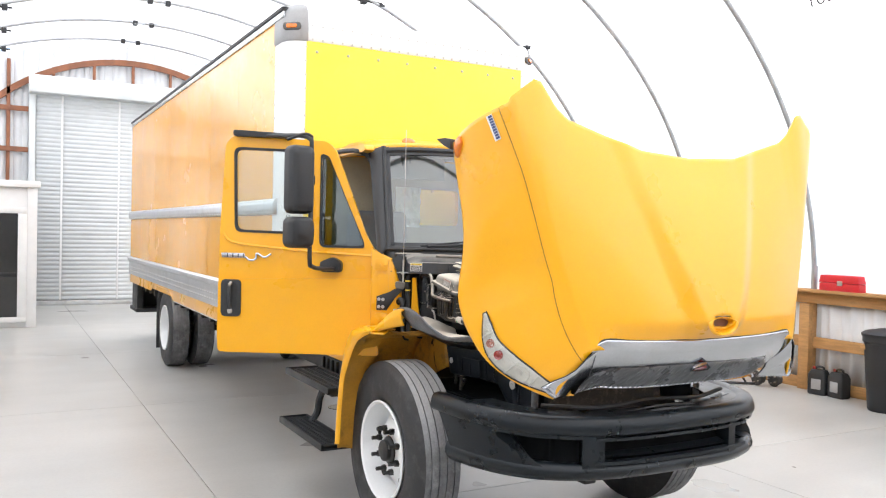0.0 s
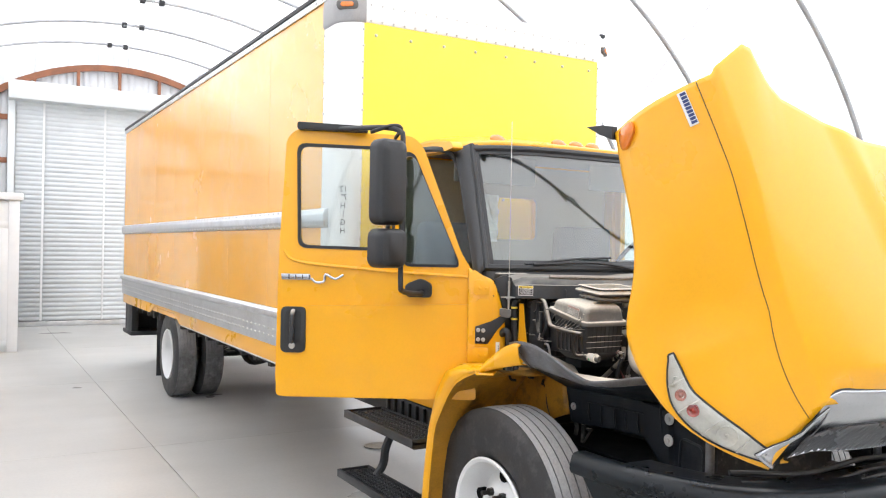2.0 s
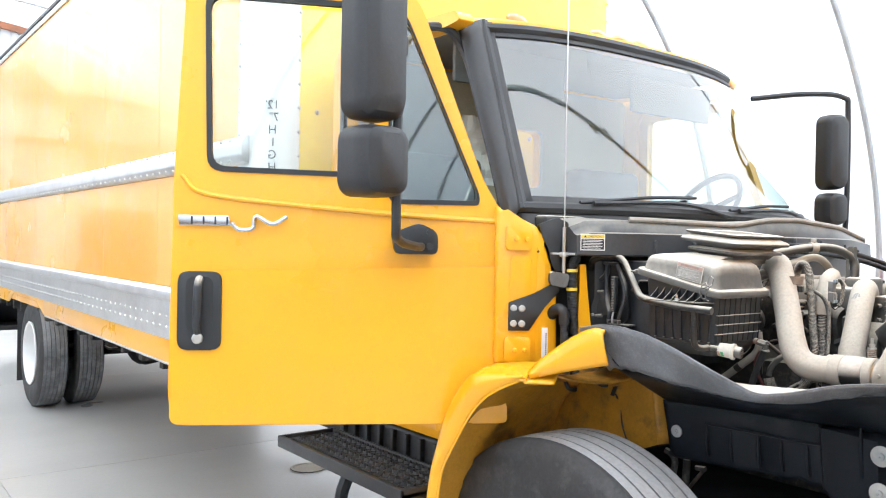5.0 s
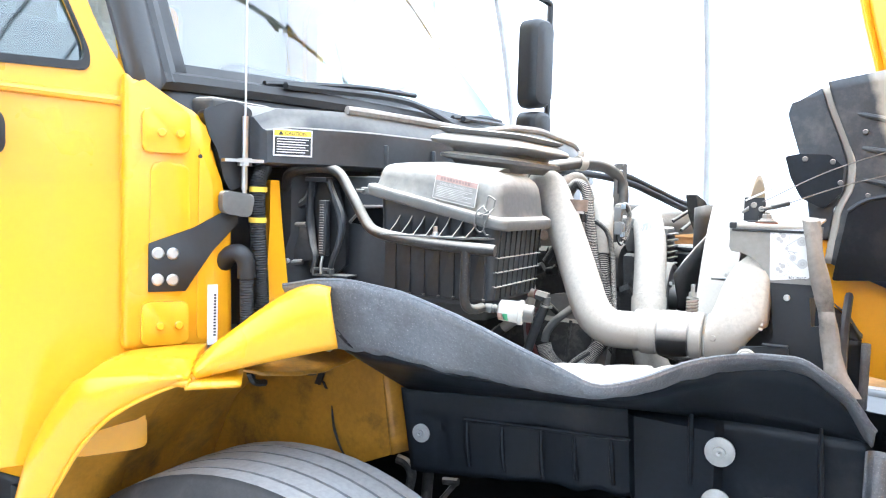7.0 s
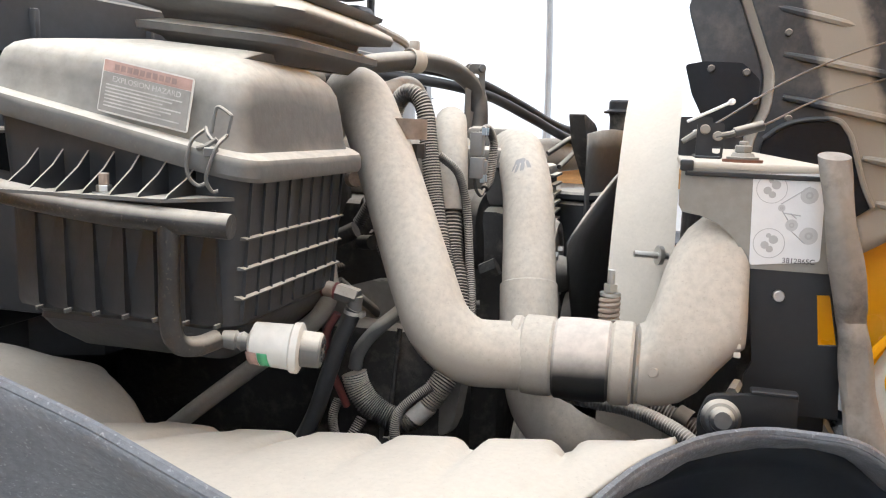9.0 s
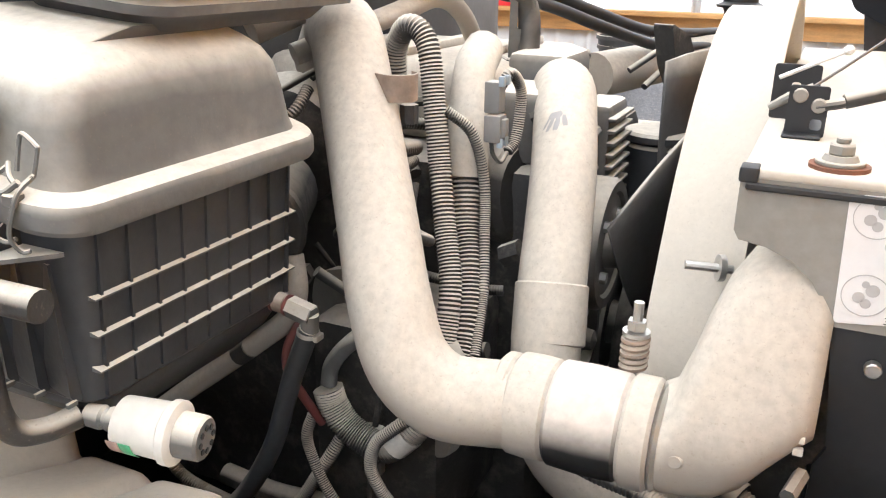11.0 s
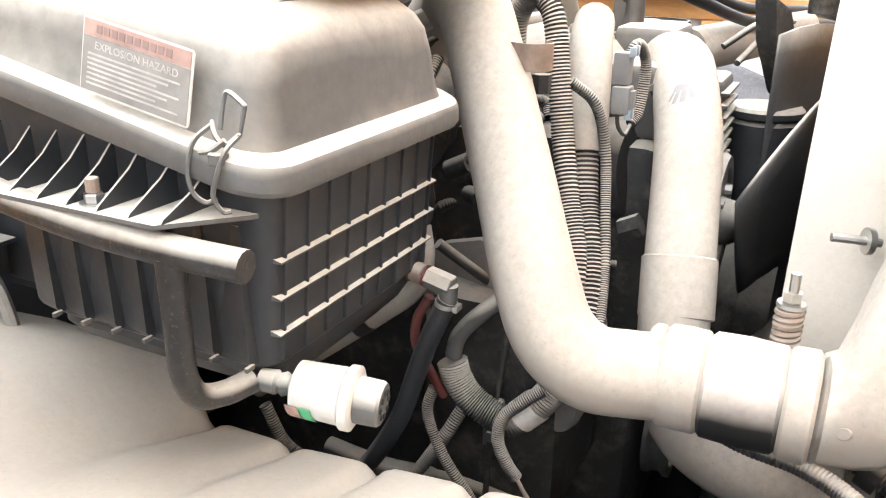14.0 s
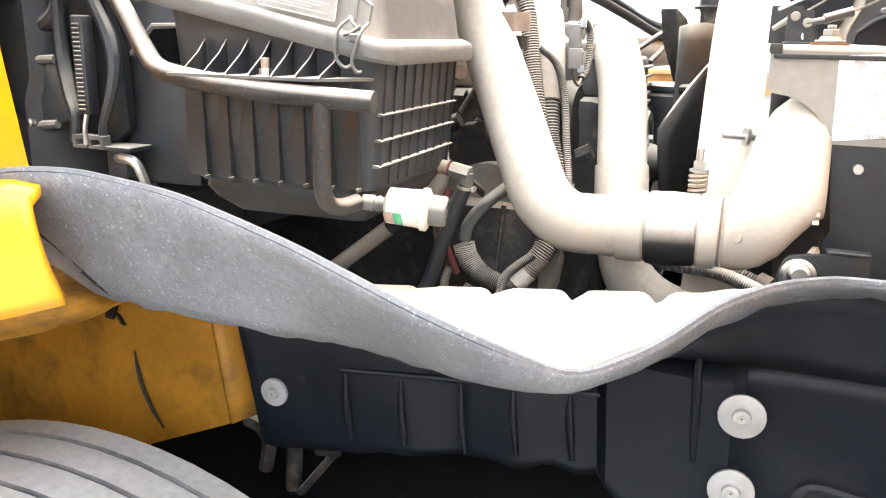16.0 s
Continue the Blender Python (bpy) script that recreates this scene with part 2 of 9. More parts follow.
# ---- building blocks ----
V = Vector
WORLD = {}


def finish(bm, sharp=32):
    bmesh.ops.remove_doubles(bm, verts=bm.verts, dist=1e-5)
    bmesh.ops.recalc_face_normals(bm, faces=bm.faces)
    lim = radians(sharp)
    for f in bm.faces:
        f.smooth = True
    for e in bm.edges:
        if len(e.link_faces) == 2 and e.calc_face_angle(0) > lim:
            e.smooth = False


def part(name, bm, material, parent=None, label="", sharp=32, solid=0.0):
    """Link a bmesh, given in world places, as one mesh object, under a thing or a part."""
    finish(bm, sharp)
    me = bpy.data.meshes.new(name)
    lo = [min(v.co[i] for v in bm.verts) for i in range(3)]
    hi = [max(v.co[i] for v in bm.verts) for i in range(3)]
    c = V([(a + b) / 2 for a, b in zip(lo, hi)])
    if parent is None:
        c.z = lo[2]
    bmesh.ops.translate(bm, verts=bm.verts, vec=-c)
    bm.to_mesh(me)
    bm.free()
    me.materials.append(M[material] if isinstance(material, str) else material)
    ob = new(name, me)
    WORLD[ob.name] = Matrix.Translation(c)
    if parent is not None:
        ob.parent = parent
        ob.matrix_parent_inverse = WORLD[parent.name].inverted()
    ob.matrix_basis = Matrix.Translation(c)
    if solid:
        md = ob.modifiers.new("thickness", "SOLIDIFY")
        md.thickness, md.offset = solid, -1
    if label:
        ob["label"] = label
    return ob


def thing(name, at, label, category, group="", kind=""):
    """An empty at the base of a thing that parents its parts."""
    e = new(name)
    e.location = at
    e.empty_display_size = 0.1
    WORLD[e.name] = Matrix.Translation(at)
    return tagged(e, label, category, group, kind)


def B():
    return bmesh.new()


def bx(bm, x0, x1, y0, y1, z0, z1, bev=0.0, seg=2, m=None):
    """A box between two corners, with rounded edges."""
    t = bmesh.new()
    bmesh.ops.create_cube(t, size=1)
    for v in t.verts:
        v.co = V(((x0 + x1) / 2 + v.co.x * (x1 - x0), (y0 + y1) / 2 + v.co.y * (y1 - y0), (z0 + z1) / 2 + v.co.z * (z1 - z0)))
    if bev:
        bmesh.ops.bevel(t, geom=t.edges, offset=bev, segments=seg, profile=0.5, affect="EDGES", clamp_overlap=True)
    return join(bm, t, m)


def join(bm, t, m=None):
    vs = [bm.verts.new(m @ v.co if m is not None else v.co) for v in t.verts]
    t.verts.index_update()
    for f in t.faces:
        try:
            bm.faces.new([vs[v.index] for v in f.verts])
        except ValueError:
            pass
    t.free()
    return bm


def axis_frame(d):
    d = V(d).normalized()
    up = V((0, 0, 1)) if abs(d.z) < 0.9 else V((0, 1, 0))
    a = d.cross(up).normalized()
    return a, a.cross(d).normalized()


def rings(bm, loops, caps=True, closed=True):
    """Skin over a row of loops with equal counts."""
    vl = [[bm.verts.new(p) for p in l] for l in loops]
    n = len(vl[0])
    for a, b in zip(vl, vl[1:]):
        for i in range(n if closed else n - 1):
            j = (i + 1) % n
            bm.faces.new((a[i], a[j], b[j], b[i]))
    if caps and closed:
        bm.faces.new(vl[0][::-1])
        bm.faces.new(vl[-1])
    return bm


def circle(c, a, b, r, n, r2=None):
    r2 = r if r2 is None else r2
    return [V(c) + a * (r * math.cos(6.283185 * i / n)) + b * (r2 * math.sin(6.283185 * i / n)) for i in range(n)]


def cyl(bm, p0, p1, r0, r1=None, n=16, bev=0.0):
    p0, p1 = V(p0), V(p1)
    r1 = r0 if r1 is None else r1
    d = (p1 - p0).normalized()
    a, b = axis_frame(d)
    if bev:
        ls = [circle(p0, a, b, r0 - bev, n), circle(p0 + d * bev, a, b, r0, n), circle(p1 - d * bev, a, b, r1, n), circle(p1, a, b, r1 - bev, n)]
    else:
        ls = [circle(p0, a, b, r0, n), circle(p1, a, b, r1, n)]
    return rings(bm, ls)


def lathe(bm, origin, d, profile, n=32, caps=False):
    """Turned shape: profile of (distance along d, radius)."""
    o, d = V(origin), V(d).normalized()
    a, b = axis_frame(d)
    return rings(bm, [circle(o + d * h, a, b, max(r, 1e-4), n) for h, r in profile], caps=caps)


def spline(pts, per=8):
    """A smooth line through the points."""
    p = [V(q) for q in pts]
    if len(p) < 3:
        return p
    e = [p[0] * 2 - p[1]] + p + [p[-1] * 2 - p[-2]]
    out = []
    for i in range(1, len(e) - 2):
        for k in range(per):
            t = k / per
            a, b, c, d = e[i - 1:i + 3]
            out.append(0.5 * ((2 * b) + (c - a) * t + (2 * a - 5 * b + 4 * c - d) * t * t + (3 * b - a - 3 * c + d) * t ** 3))
    out.append(p[-1])
    return out


def tube(bm, pts, r, n=12, per=8, smooth=True, caps=True):
    """A pipe along a line; r is one radius, or one for each given point."""
    line = spline(pts, per) if smooth else [V(q) for q in pts]
    m = len(line)
    if isinstance(r, (int, float)):
        rs = [r] * m
    else:
        rs = [float(np.interp(i / (m - 1) * (len(r) - 1), range(len(r)), r)) for i in range(m)]
    tang = [(line[min(i + 1, m - 1)] - line[max(i - 1, 0)]).normalized() for i in range(m)]
    a, b = axis_frame(tang[0])
    loops = []
    for i in range(m):
        if i:
            q = tang[i - 1].rotation_difference(tang[i])
            a, b = q @ a, q @ b
        loops.append(circle(line[i], a, b, rs[i], n))
    return rings(bm, loops, caps)


def ribbed(bm, pts, r, pitch=0.012, n=12, depth=0.11):
    """Corrugated flexible hose."""
    line = spline(pts, 110)
    pitch *= 0.46
    acc, out = 0.0, [line[0]]
    for p, q in zip(line, line[1:]):
        acc += (q - p).length
        if acc >= pitch / 2:
            out.append(q)
            acc = 0.0
    line = out
    m = len(line)
    tang = [(line[min(i + 1, m - 1)] - line[max(i - 1, 0)]).normalized() for i in range(m)]
    a, b = axis_frame(tang[0])
    loops = []
    for i in range(m):
        if i:
            q = tang[i - 1].rotation_difference(tang[i])
            a, b = q @ a, q @ b
        loops.append(circle(line[i], a, b, r * (1 - (depth if i % 2 else 0)), n))
    return rings(bm, loops)


def prism(bm, poly, depth, m=None, bev=0.0):
    """A flat outline in the local xy plane drawn out along local z; m places it."""
    t = bmesh.new()
    lo = [t.verts.new((x, y, 0)) for x, y in poly]
    hi = [t.verts.new((x, y, depth)) for x, y in poly]
    n = len(poly)
    t.faces.new(lo[::-1])
    t.faces.new(hi)
    for i in range(n):
        t.faces.new((lo[i], lo[(i + 1) % n], hi[(i + 1) % n], hi[i]))
    if bev:
        bmesh.ops.bevel(t, geom=t.edges, offset=bev, segments=2, profile=0.5, affect="EDGES", clamp_overlap=True)
    return join(bm, t, m)


def sheet(bm, fn, nu, nv):
    """A curved sheet: fn(u, v) for u and v from 0 to 1."""
    vs = [[bm.verts.new(fn(i / nu, j / nv)) for j in range(nv + 1)] for i in range(nu + 1)]
    for i in range(nu):
        for j in range(nv):
            bm.faces.new((vs[i][j], vs[i + 1][j], vs[i + 1][j + 1], vs[i][j + 1]))
    return bm


def rrect(w, h, r, n=5, cx=0.0, cy=0.0):
    """A rounded rectangle's outline."""
    out = []
    for sx, sy, a0 in ((1, 1, 0), (-1, 1, 90), (-1, -1, 180), (1, -1, 270)):
        for k in range(n + 1):
            a = radians(a0 + 90 * k / n)
            out.append((cx + sx * (w / 2 - r) + r * math.cos(a), cy + sy * (h / 2 - r) + r * math.sin(a)))
    return out


def basis(o, ex, ey, ez=None):
    """A matrix from an origin and the directions of its axes."""
    ex, ey = V(ex).normalized(), V(ey).normalized()
    ez = ex.cross(ey).normalized() if ez is None else V(ez).normalized()
    m = Matrix((ex, ey, ez)).transposed().to_4x4()
    m.translation = V(o)
    return m


def words(name, text, size, m, material, parent, extrude=0.0005, shear=0.0, label="", space=1.0, width=1.0):
    """Lettering in the built-in font, turned into a mesh; m gives its lower left corner."""
    cu = bpy.data.curves.new(name, "FONT")
    cu.body, cu.size, cu.extrude, cu.shear, cu.space_character = text, size, extrude, shear, space
    tmp = bpy.data.objects.new(name, cu)
    me = bpy.data.meshes.new_from_object(tmp)
    bpy.data.objects.remove(tmp)
    bm = bmesh.new()
    bm.from_mesh(me)
    bpy.data.meshes.remove(me)
    for v in bm.verts:
        v.co = m @ V((v.co.x * width, v.co.y, v.co.z))
    return part(name, bm, material, parent, label)

# ---- the large structure: floor, knee walls, arched cover, end wall ----
CX, HALF, KNEE, RISE = 2.6, 6.62, 1.32, 5.12
Y0, Y1 = -9.0, 21.3
HOOPS = [6.54 + 2.02 * k for k in range(-7, 8)]


def arch(a, r=0.0):
    """A point of the arched roof line: a from 0 (east wall) to 180 degrees (west wall)."""
    return CX + (HALF + r) * math.cos(radians(a)), KNEE + (RISE + r) * math.sin(radians(a))


def structure(ob, label="", category=""):
    return tagged(ob, label, category, kind="structure")


def build_ground():
    bm = B()
    bx(bm, -400, 400, -400, 400, -0.40, -0.06)
    structure(part("ground", bm, "grass"), "bare gravel ground outside the shelter", "ground")


def build_floor():
    fl = structure(thing("floor", (CX, 6, -0.05), "grey polished concrete slab floor with saw-cut joints", "floor"))
    bm = B()
    bx(bm, CX - HALF - 0.3, CX + HALF + 0.3, Y0 - 0.3, Y1 + 0.3, -0.06, -0.012)
    part("slab_bed", bm, "concrete", fl)
    xs = [CX - HALF - 0.2, -2.75, 1.24, 5.23, CX + HALF + 0.2]
    ys = [Y0 - 0.2, -7.2, -3.2, 0.8, 4.8, 8.8, 12.8, 16.8, Y1 + 0.2]
    for a, b in zip(xs, xs[1:]):
        for c, d in zip(ys, ys[1:]):
            bm = B()
            bx(bm, a + 0.003, b - 0.003, c + 0.003, d - 0.003, -0.011, 0.0, 0.002, 1)
            part("slab", bm, "concrete", fl)
    bm = B()
    lathe(bm, (3.15, 7.885, 0.0), (0, 0, 1), [(0.001, 0.13), (0.008, 0.13), (0.008, 0.11), (0.003, 0.105), (0.003, 0.03), (0.006, 0.02)], 28, True)
    part("floor_drain", bm, "engine", fl, "dark cast iron drain cover")


def ribs(bm, p0, ex, length, z0, z1f, pitch=0.30):
    """Ribbed sheet-metal cladding along ex from p0; z1f gives its top at a distance."""
    ex = V(ex)
    nrm = V((-ex.y, ex.x, 0))
    prof, s = [], 0.0
    while s < length:
        for ds, dn in ((0, 0), (0.02, 0.022), (0.05, 0.022), (0.07, 0), (0.16, 0), (0.165, 0.006), (0.185, 0.006), (0.19, 0)):
            if s + ds <= length:
                prof.append((s + ds, dn))
        s += pitch
    prof.append((length, 0))
    lo = [bm.verts.new(V(p0) + ex * a + nrm * b + V((0, 0, z0))) for a, b in prof]
    hi = [bm.verts.new(V(p0) + ex * a + nrm * b + V((0, 0, z1f(a)))) for a, b in prof]
    for i in range(len(prof) - 1):
        bm.faces.new((lo[i], lo[i + 1], hi[i + 1], hi[i]))


def knee_wall(side):
    x = CX + side * HALF
    name = "wall_east" if side > 0 else "wall_west"
    w = structure(thing(name, (x, 6, 0), "timber-framed knee wall clad in white ribbed sheet metal", "wall"))
    bm = B()
    ribs(bm, (x + side * 0.09, Y0, 0), (0, 1, 0), Y1 - Y0, 0.0, lambda a: KNEE - 0.02)
    part("cladding", bm, "sheet", w, "white ribbed metal sheet", solid=0.002)
    a, b = sorted((x - side * 0.09, x + side * 0.07))
    bm = B()
    bx(bm, a - 0.03, b + 0.03, Y0, Y1, KNEE - 0.04, KNEE, 0.004)
    part("top_plank", bm, "wood", w, "timber capping plank")
    bm = B()
    bx(bm, a + 0.10, b - 0.01, Y0, Y1, KNEE - 0.19, KNEE - 0.044, 0.004)
    part("plank", bm, "wood", w)
    c, d = sorted((x + side * 0.0, x + side * 0.06))
    posts = [y + 0.07 for y in HOOPS]
    for p, q in zip(posts, posts[1:]):
        for z0, z1 in ((0.55, 0.69), (0.0, 0.14)):
            bm = B()
            bx(bm, c, d, p + 0.08, q - 0.08, z0, z1, 0.004)
            part("rail", bm, "wood", w)
    for y in posts:
        bm = B()
        bx(bm, a, b, y - 0.075, y + 0.075, 0.0, KNEE - 0.195, 0.005)
        part("post", bm, "wood", w)
    return w


def build_cover():
    bm = B()
    n = 44
    loops = []
    ys = [Y0] + [y for y in HOOPS if Y0 < y < Y1] + [Y1]
    fine = []
    for p, q in zip(ys, ys[1:]):
        fine += [(p + (q - p) * k / 6, math.sin(math.pi * k / 6)) for k in range(6)]
    fine.append((Y1, 0))
    for y, sag in fine:
        loops.append([V((arch(180 * i / n, 0.045 - 0.03 * sag)[0], y, arch(180 * i / n, 0.045 - 0.03 * sag)[1])) for i in range(n + 1)])
    rings(bm, loops, False, False)
    structure(part("ceiling", bm, "cover"), "white translucent fabric cover over steel hoops", "ceiling")


def build_hoops():
    for y in HOOPS:
        bm = B()
        tube(bm, [(arch(a)[0], y, arch(a)[1]) for a in [k * 4.5 for k in range(41)]], 0.032, 10, 2)
        for s in (1, -1):
            cyl(bm, (CX + s * HALF, y, KNEE), (CX + s * HALF, y, KNEE + 0.3), 0.04, n=10)
        tagged(part("roof_hoop", bm, "galv"), "curved galvanised steel hoop carrying the white cover", "roof hoop", "roof hoops", "structure")
    for a in (64, 90, 116):
        x, z = arch(a, -0.05)
        p = structure(thing("purlin", (x, 6, z), "thin galvanised cable running along under the hoops", "purlin"))
        bm = B()
        cyl(bm, (x, Y0, z), (x, Y1, z), 0.008, n=6)
        part("cable", bm, "galv", p)
        for y in HOOPS:
            bm = B()
            for dx in (-0.17, 0.17):
                bx(bm, x + dx - 0.05, x + dx + 0.05, y - 0.05, y + 0.05, z - 0.02, z + 0.09, 0.012)
            cyl(bm, (x - 0.3, y, z + 0.04), (x + 0.3, y, z + 0.04), 0.02, n=8)
            part("clamp", bm, "black", p, "dark hoop clamp")
    # diagonal brace wires
    for y0, y1, a0, a1 in ((10.58, 6.54, 28, 50), (14.62, 18.66, 66, 92)):
        bm = B()
        cyl(bm, (arch(a0, -0.04)[0], y0, arch(a0, -0.04)[1]), (arch(a1, -0.04)[0], y1, arch(a1, -0.04)[1]), 0.007, n=6)
        structure(part("brace_wire", bm, "galv"), "thin steel bracing wire between two hoops", "wire")
    # lettering on the cover
    m = basis((7.734, 5.632, 4.537), (-0.05, -1, 0.055), (-0.717, 0.036, 0.697))
    words("cover_lettering", "Your", 0.21, m, "ink_and_shade", None, shear=0.35)
    structure(bpy.data.objects["cover_lettering"], "black slanted lettering on the white cover", "lettering")


def end_wall():
    y = 21.25
    w = structure(thing("wall_north", (CX, y, 0), "arched end wall of white ribbed metal on timber framing", "wall"))
    def top(s):
        x = CX - HALF + s
        return KNEE + RISE * math.sqrt(max(0, 1 - ((x - CX) / HALF) ** 2)) if 0 < s < 2 * HALF else KNEE
    bm = B()
    ribs(bm, (CX - HALF, y + 0.08, 0), (1, 0, 0), 2 * HALF, 0.0, top, 0.33)
    part("cladding", bm, "sheet", w, "white ribbed metal sheet", solid=0.002)
    # arched timber rim
    bm = B()
    n = 40
    def rim(a, r):
        return 2.72 + (4.62 + r) * math.cos(radians(a)), KNEE + (4.76 + r) * math.sin(radians(a))
    rings(bm, [[V((rim(180 * i / n, r)[0], yy, rim(180 * i / n, r)[1])) for r, yy in ((0.0, y - 0.04), (-0.14, y - 0.04), (-0.14, y + 0.03), (0.0, y + 0.03))] for i in range(n + 1)])
    part("arched_rim", bm, "redwood", w, "red-brown curved timber rim")
    x = -3.6
    for x in (-3.3, -2.2, -1.1, 0.0, 5.3, 6.4, 7.5):
        bm = B()
        bx(bm, x - 0.04, x + 0.04, y - 0.04, y + 0.07, 0.0, top(x - CX + HALF) - 0.22, 0.004)
        part("stud", bm, "redwood", w)
    for x in (0.95, 1.85, 2.75, 3.65, 4.4):
        bm = B()
        bx(bm, x - 0.03, x + 0.03, y - 0.04, y + 0.07, 5.42, KNEE + 4.62 * math.sqrt(max(0.05, 1 - ((x - 2.72) / 4.48) ** 2)), 0.004)
        part("stud", bm, "redwood", w)
    for z in (1.8, 2.75, 3.70, 4.66):
        for a, b in ((-3.9, 0.42), (4.85, 9.0)):
            if z > 3 and a < 0:
                a = -2.6
            bm = B()
            bx(bm, a, b, y - 0.075, y - 0.045, z - 0.06, z + 0.06, 0.004)
            part("girt", bm, "redwood", w)
    # roller door
    d = structure(thing("door_1", (2.62, y - 0.1, 0), "closed light grey steel roller door with slatted curtain", "roller door"))
    bm = B()
    prof, z = [], 0.12
    while z < 5.12:
        prof += [(z, 0.0), (z + 0.02, 0.016), (z + 0.075, 0.016), (z + 0.095, 0.0)]
        z += 0.105
    lo = [bm.verts.new((0.58, y - 0.12 - q, h)) for h, q in prof]
    hi = [bm.verts.new((4.72, y - 0.12 - q, h)) for h, q in prof]
    for i in range(len(prof) - 1):
        bm.faces.new((lo[i], hi[i], hi[i + 1], lo[i + 1]))
    part("curtain", bm, "roller", d, "grey interlocking slats", sharp=10, solid=0.003)
    for x in (1.145, 2.425, 3.705):
        bm = B()
        bx(bm, x - 0.022, x + 0.022, y - 0.152, y - 0.140, 0.12, 5.1, 0.003)
        part("strap", bm, "white", d, "white vertical strap")
    bm = B()
    bx(bm, 0.56, 4.74, y - 0.16, y - 0.09, 0.0, 0.11, 0.01)
    part("bottom_bar", bm, "alu", d)
    for x in (0.50, 4.80):
        bm = B()
        bx(bm, x - 0.07, x + 0.07, y - 0.17, y - 0.05, 0.0, 5.15, 0.008)
        part("guide_rail", bm, "roller", d)
    bm = B()
    prism(bm, [(0, 0), (0.5, 0), (0.5, 0.42), (0.12, 0.42), (0, 0.3)], 4.36, basis((0.42, y - 0.55, 5.02), (0, 1, 0), (0, 0, 1)), 0.01)
    part("barrel_hood", bm, "roller", d, "grey sheet-metal barrel cover")


def south_wall():
    bm = B()
    ribs(bm, (CX - HALF, Y0, 0), (1, 0, 0), 2 * HALF, 0.0, lambda s: KNEE + RISE * math.sqrt(max(0, 1 - ((s - HALF) / HALF) ** 2)), 0.33)
    structure(part("wall_south", bm, "sheet", solid=0.002), "white ribbed metal end wall", "wall")


def build_booth():
    """The white site office in the far corner."""
    o = tagged(thing("site_booth", (-1.3, 17.6, 0), "white painted timber booth with a dark glazed window", "booth"), kind="structure")
    bm = B()
    bx(bm, -3.4, 0.42, 16.62, 19.2, 0.0, 2.62, 0.01)
    part("body", bm, "white", o)
    bm = B()
    bx(bm, -3.5, 0.52, 16.52, 19.3, 2.62, 2.74, 0.01)
    part("roof_edge", bm, "white", o)
    bm = B()
    bx(bm, 0.30, 0.47, 16.58, 16.62, 0.0, 2.62, 0.006)
    part("corner_board", bm, "white", o)
    bm = B()
    bx(bm, -1.2, 0.30, 16.56, 16.62, 2.13, 2.24, 0.006)
    bx(bm, -1.2, 0.30, 16.56, 16.62, 0.10, 0.20, 0.006)
    bx(bm, 0.15, 0.30, 16.565, 16.62, 0.20, 2.13, 0.006)
    bx(bm, -1.2, -1.05, 16.565, 16.62, 0.20, 2.13, 0.006)
    part("window_frame", bm, "white", o)
    bm = B()
    bx(bm, -1.05, 0.15, 16.60, 16.618, 0.20, 2.13)
    part("pane", bm, "darkglass", o, "dark reflective glass pane")
    bm = B()
    bx(bm, -1.05, 0.15, 16.59, 16.605, 0.95, 1.03, 0.003)
    part("glazing_bar", bm, "black", o)


build_ground()
build_floor()
knee_wall(1)
knee_wall(-1)
build_cover()
build_hoops()
end_wall()
south_wall()
build_booth()

# ---- the box truck ----
TX = 3.04   # centre line
truck = thing("box_truck", (TX, 8.0, 0.0), "yellow box truck with tilted hood and open passenger door", "truck")


def T(name, bm, mat, parent=None, label="", **k):
    return part(name, bm, mat, truck if parent is None else parent, label, **k)


def plate(bm, outer, holes, depth, m, bev=0.0):
    """A flat panel with openings, drawn out by its thickness; m places it."""
    t = bmesh.new()
    edges = []
    for loop in [outer] + list(holes):
        vs = [t.verts.new((x, y, 0)) for x, y in loop]
        edges += [t.edges.new((vs[i], vs[(i + 1) % len(vs)])) for i in range(len(vs))]
    bmesh.ops.triangle_fill(t, use_beauty=True, edges=edges)
    faces = list(t.faces)
    r = bmesh.ops.extrude_face_region(t, geom=faces)
    bmesh.ops.translate(t, verts=[e for e in r["geom"] if isinstance(e, bmesh.types.BMVert)], vec=(0, 0, depth))
    return join(bm, t, m)


def rounded(poly, r, n=4):
    """Round the corners of an outline."""
    out = []
    m = len(poly)
    for i in range(m):
        p, a, b = V(poly[i]), V(poly[i - 1]), V(poly[(i + 1) % m])
        rr = min(r, (a - p).length * 0.45, (b - p).length * 0.45)
        s, e = p + (a - p).normalized() * rr, p + (b - p).normalized() * rr
        for k in range(n + 1):
            t = k / n
            q = s * (1 - t) ** 2 + p * 2 * t * (1 - t) + e * t * t
            out.append((q.x, q.y))
    return out


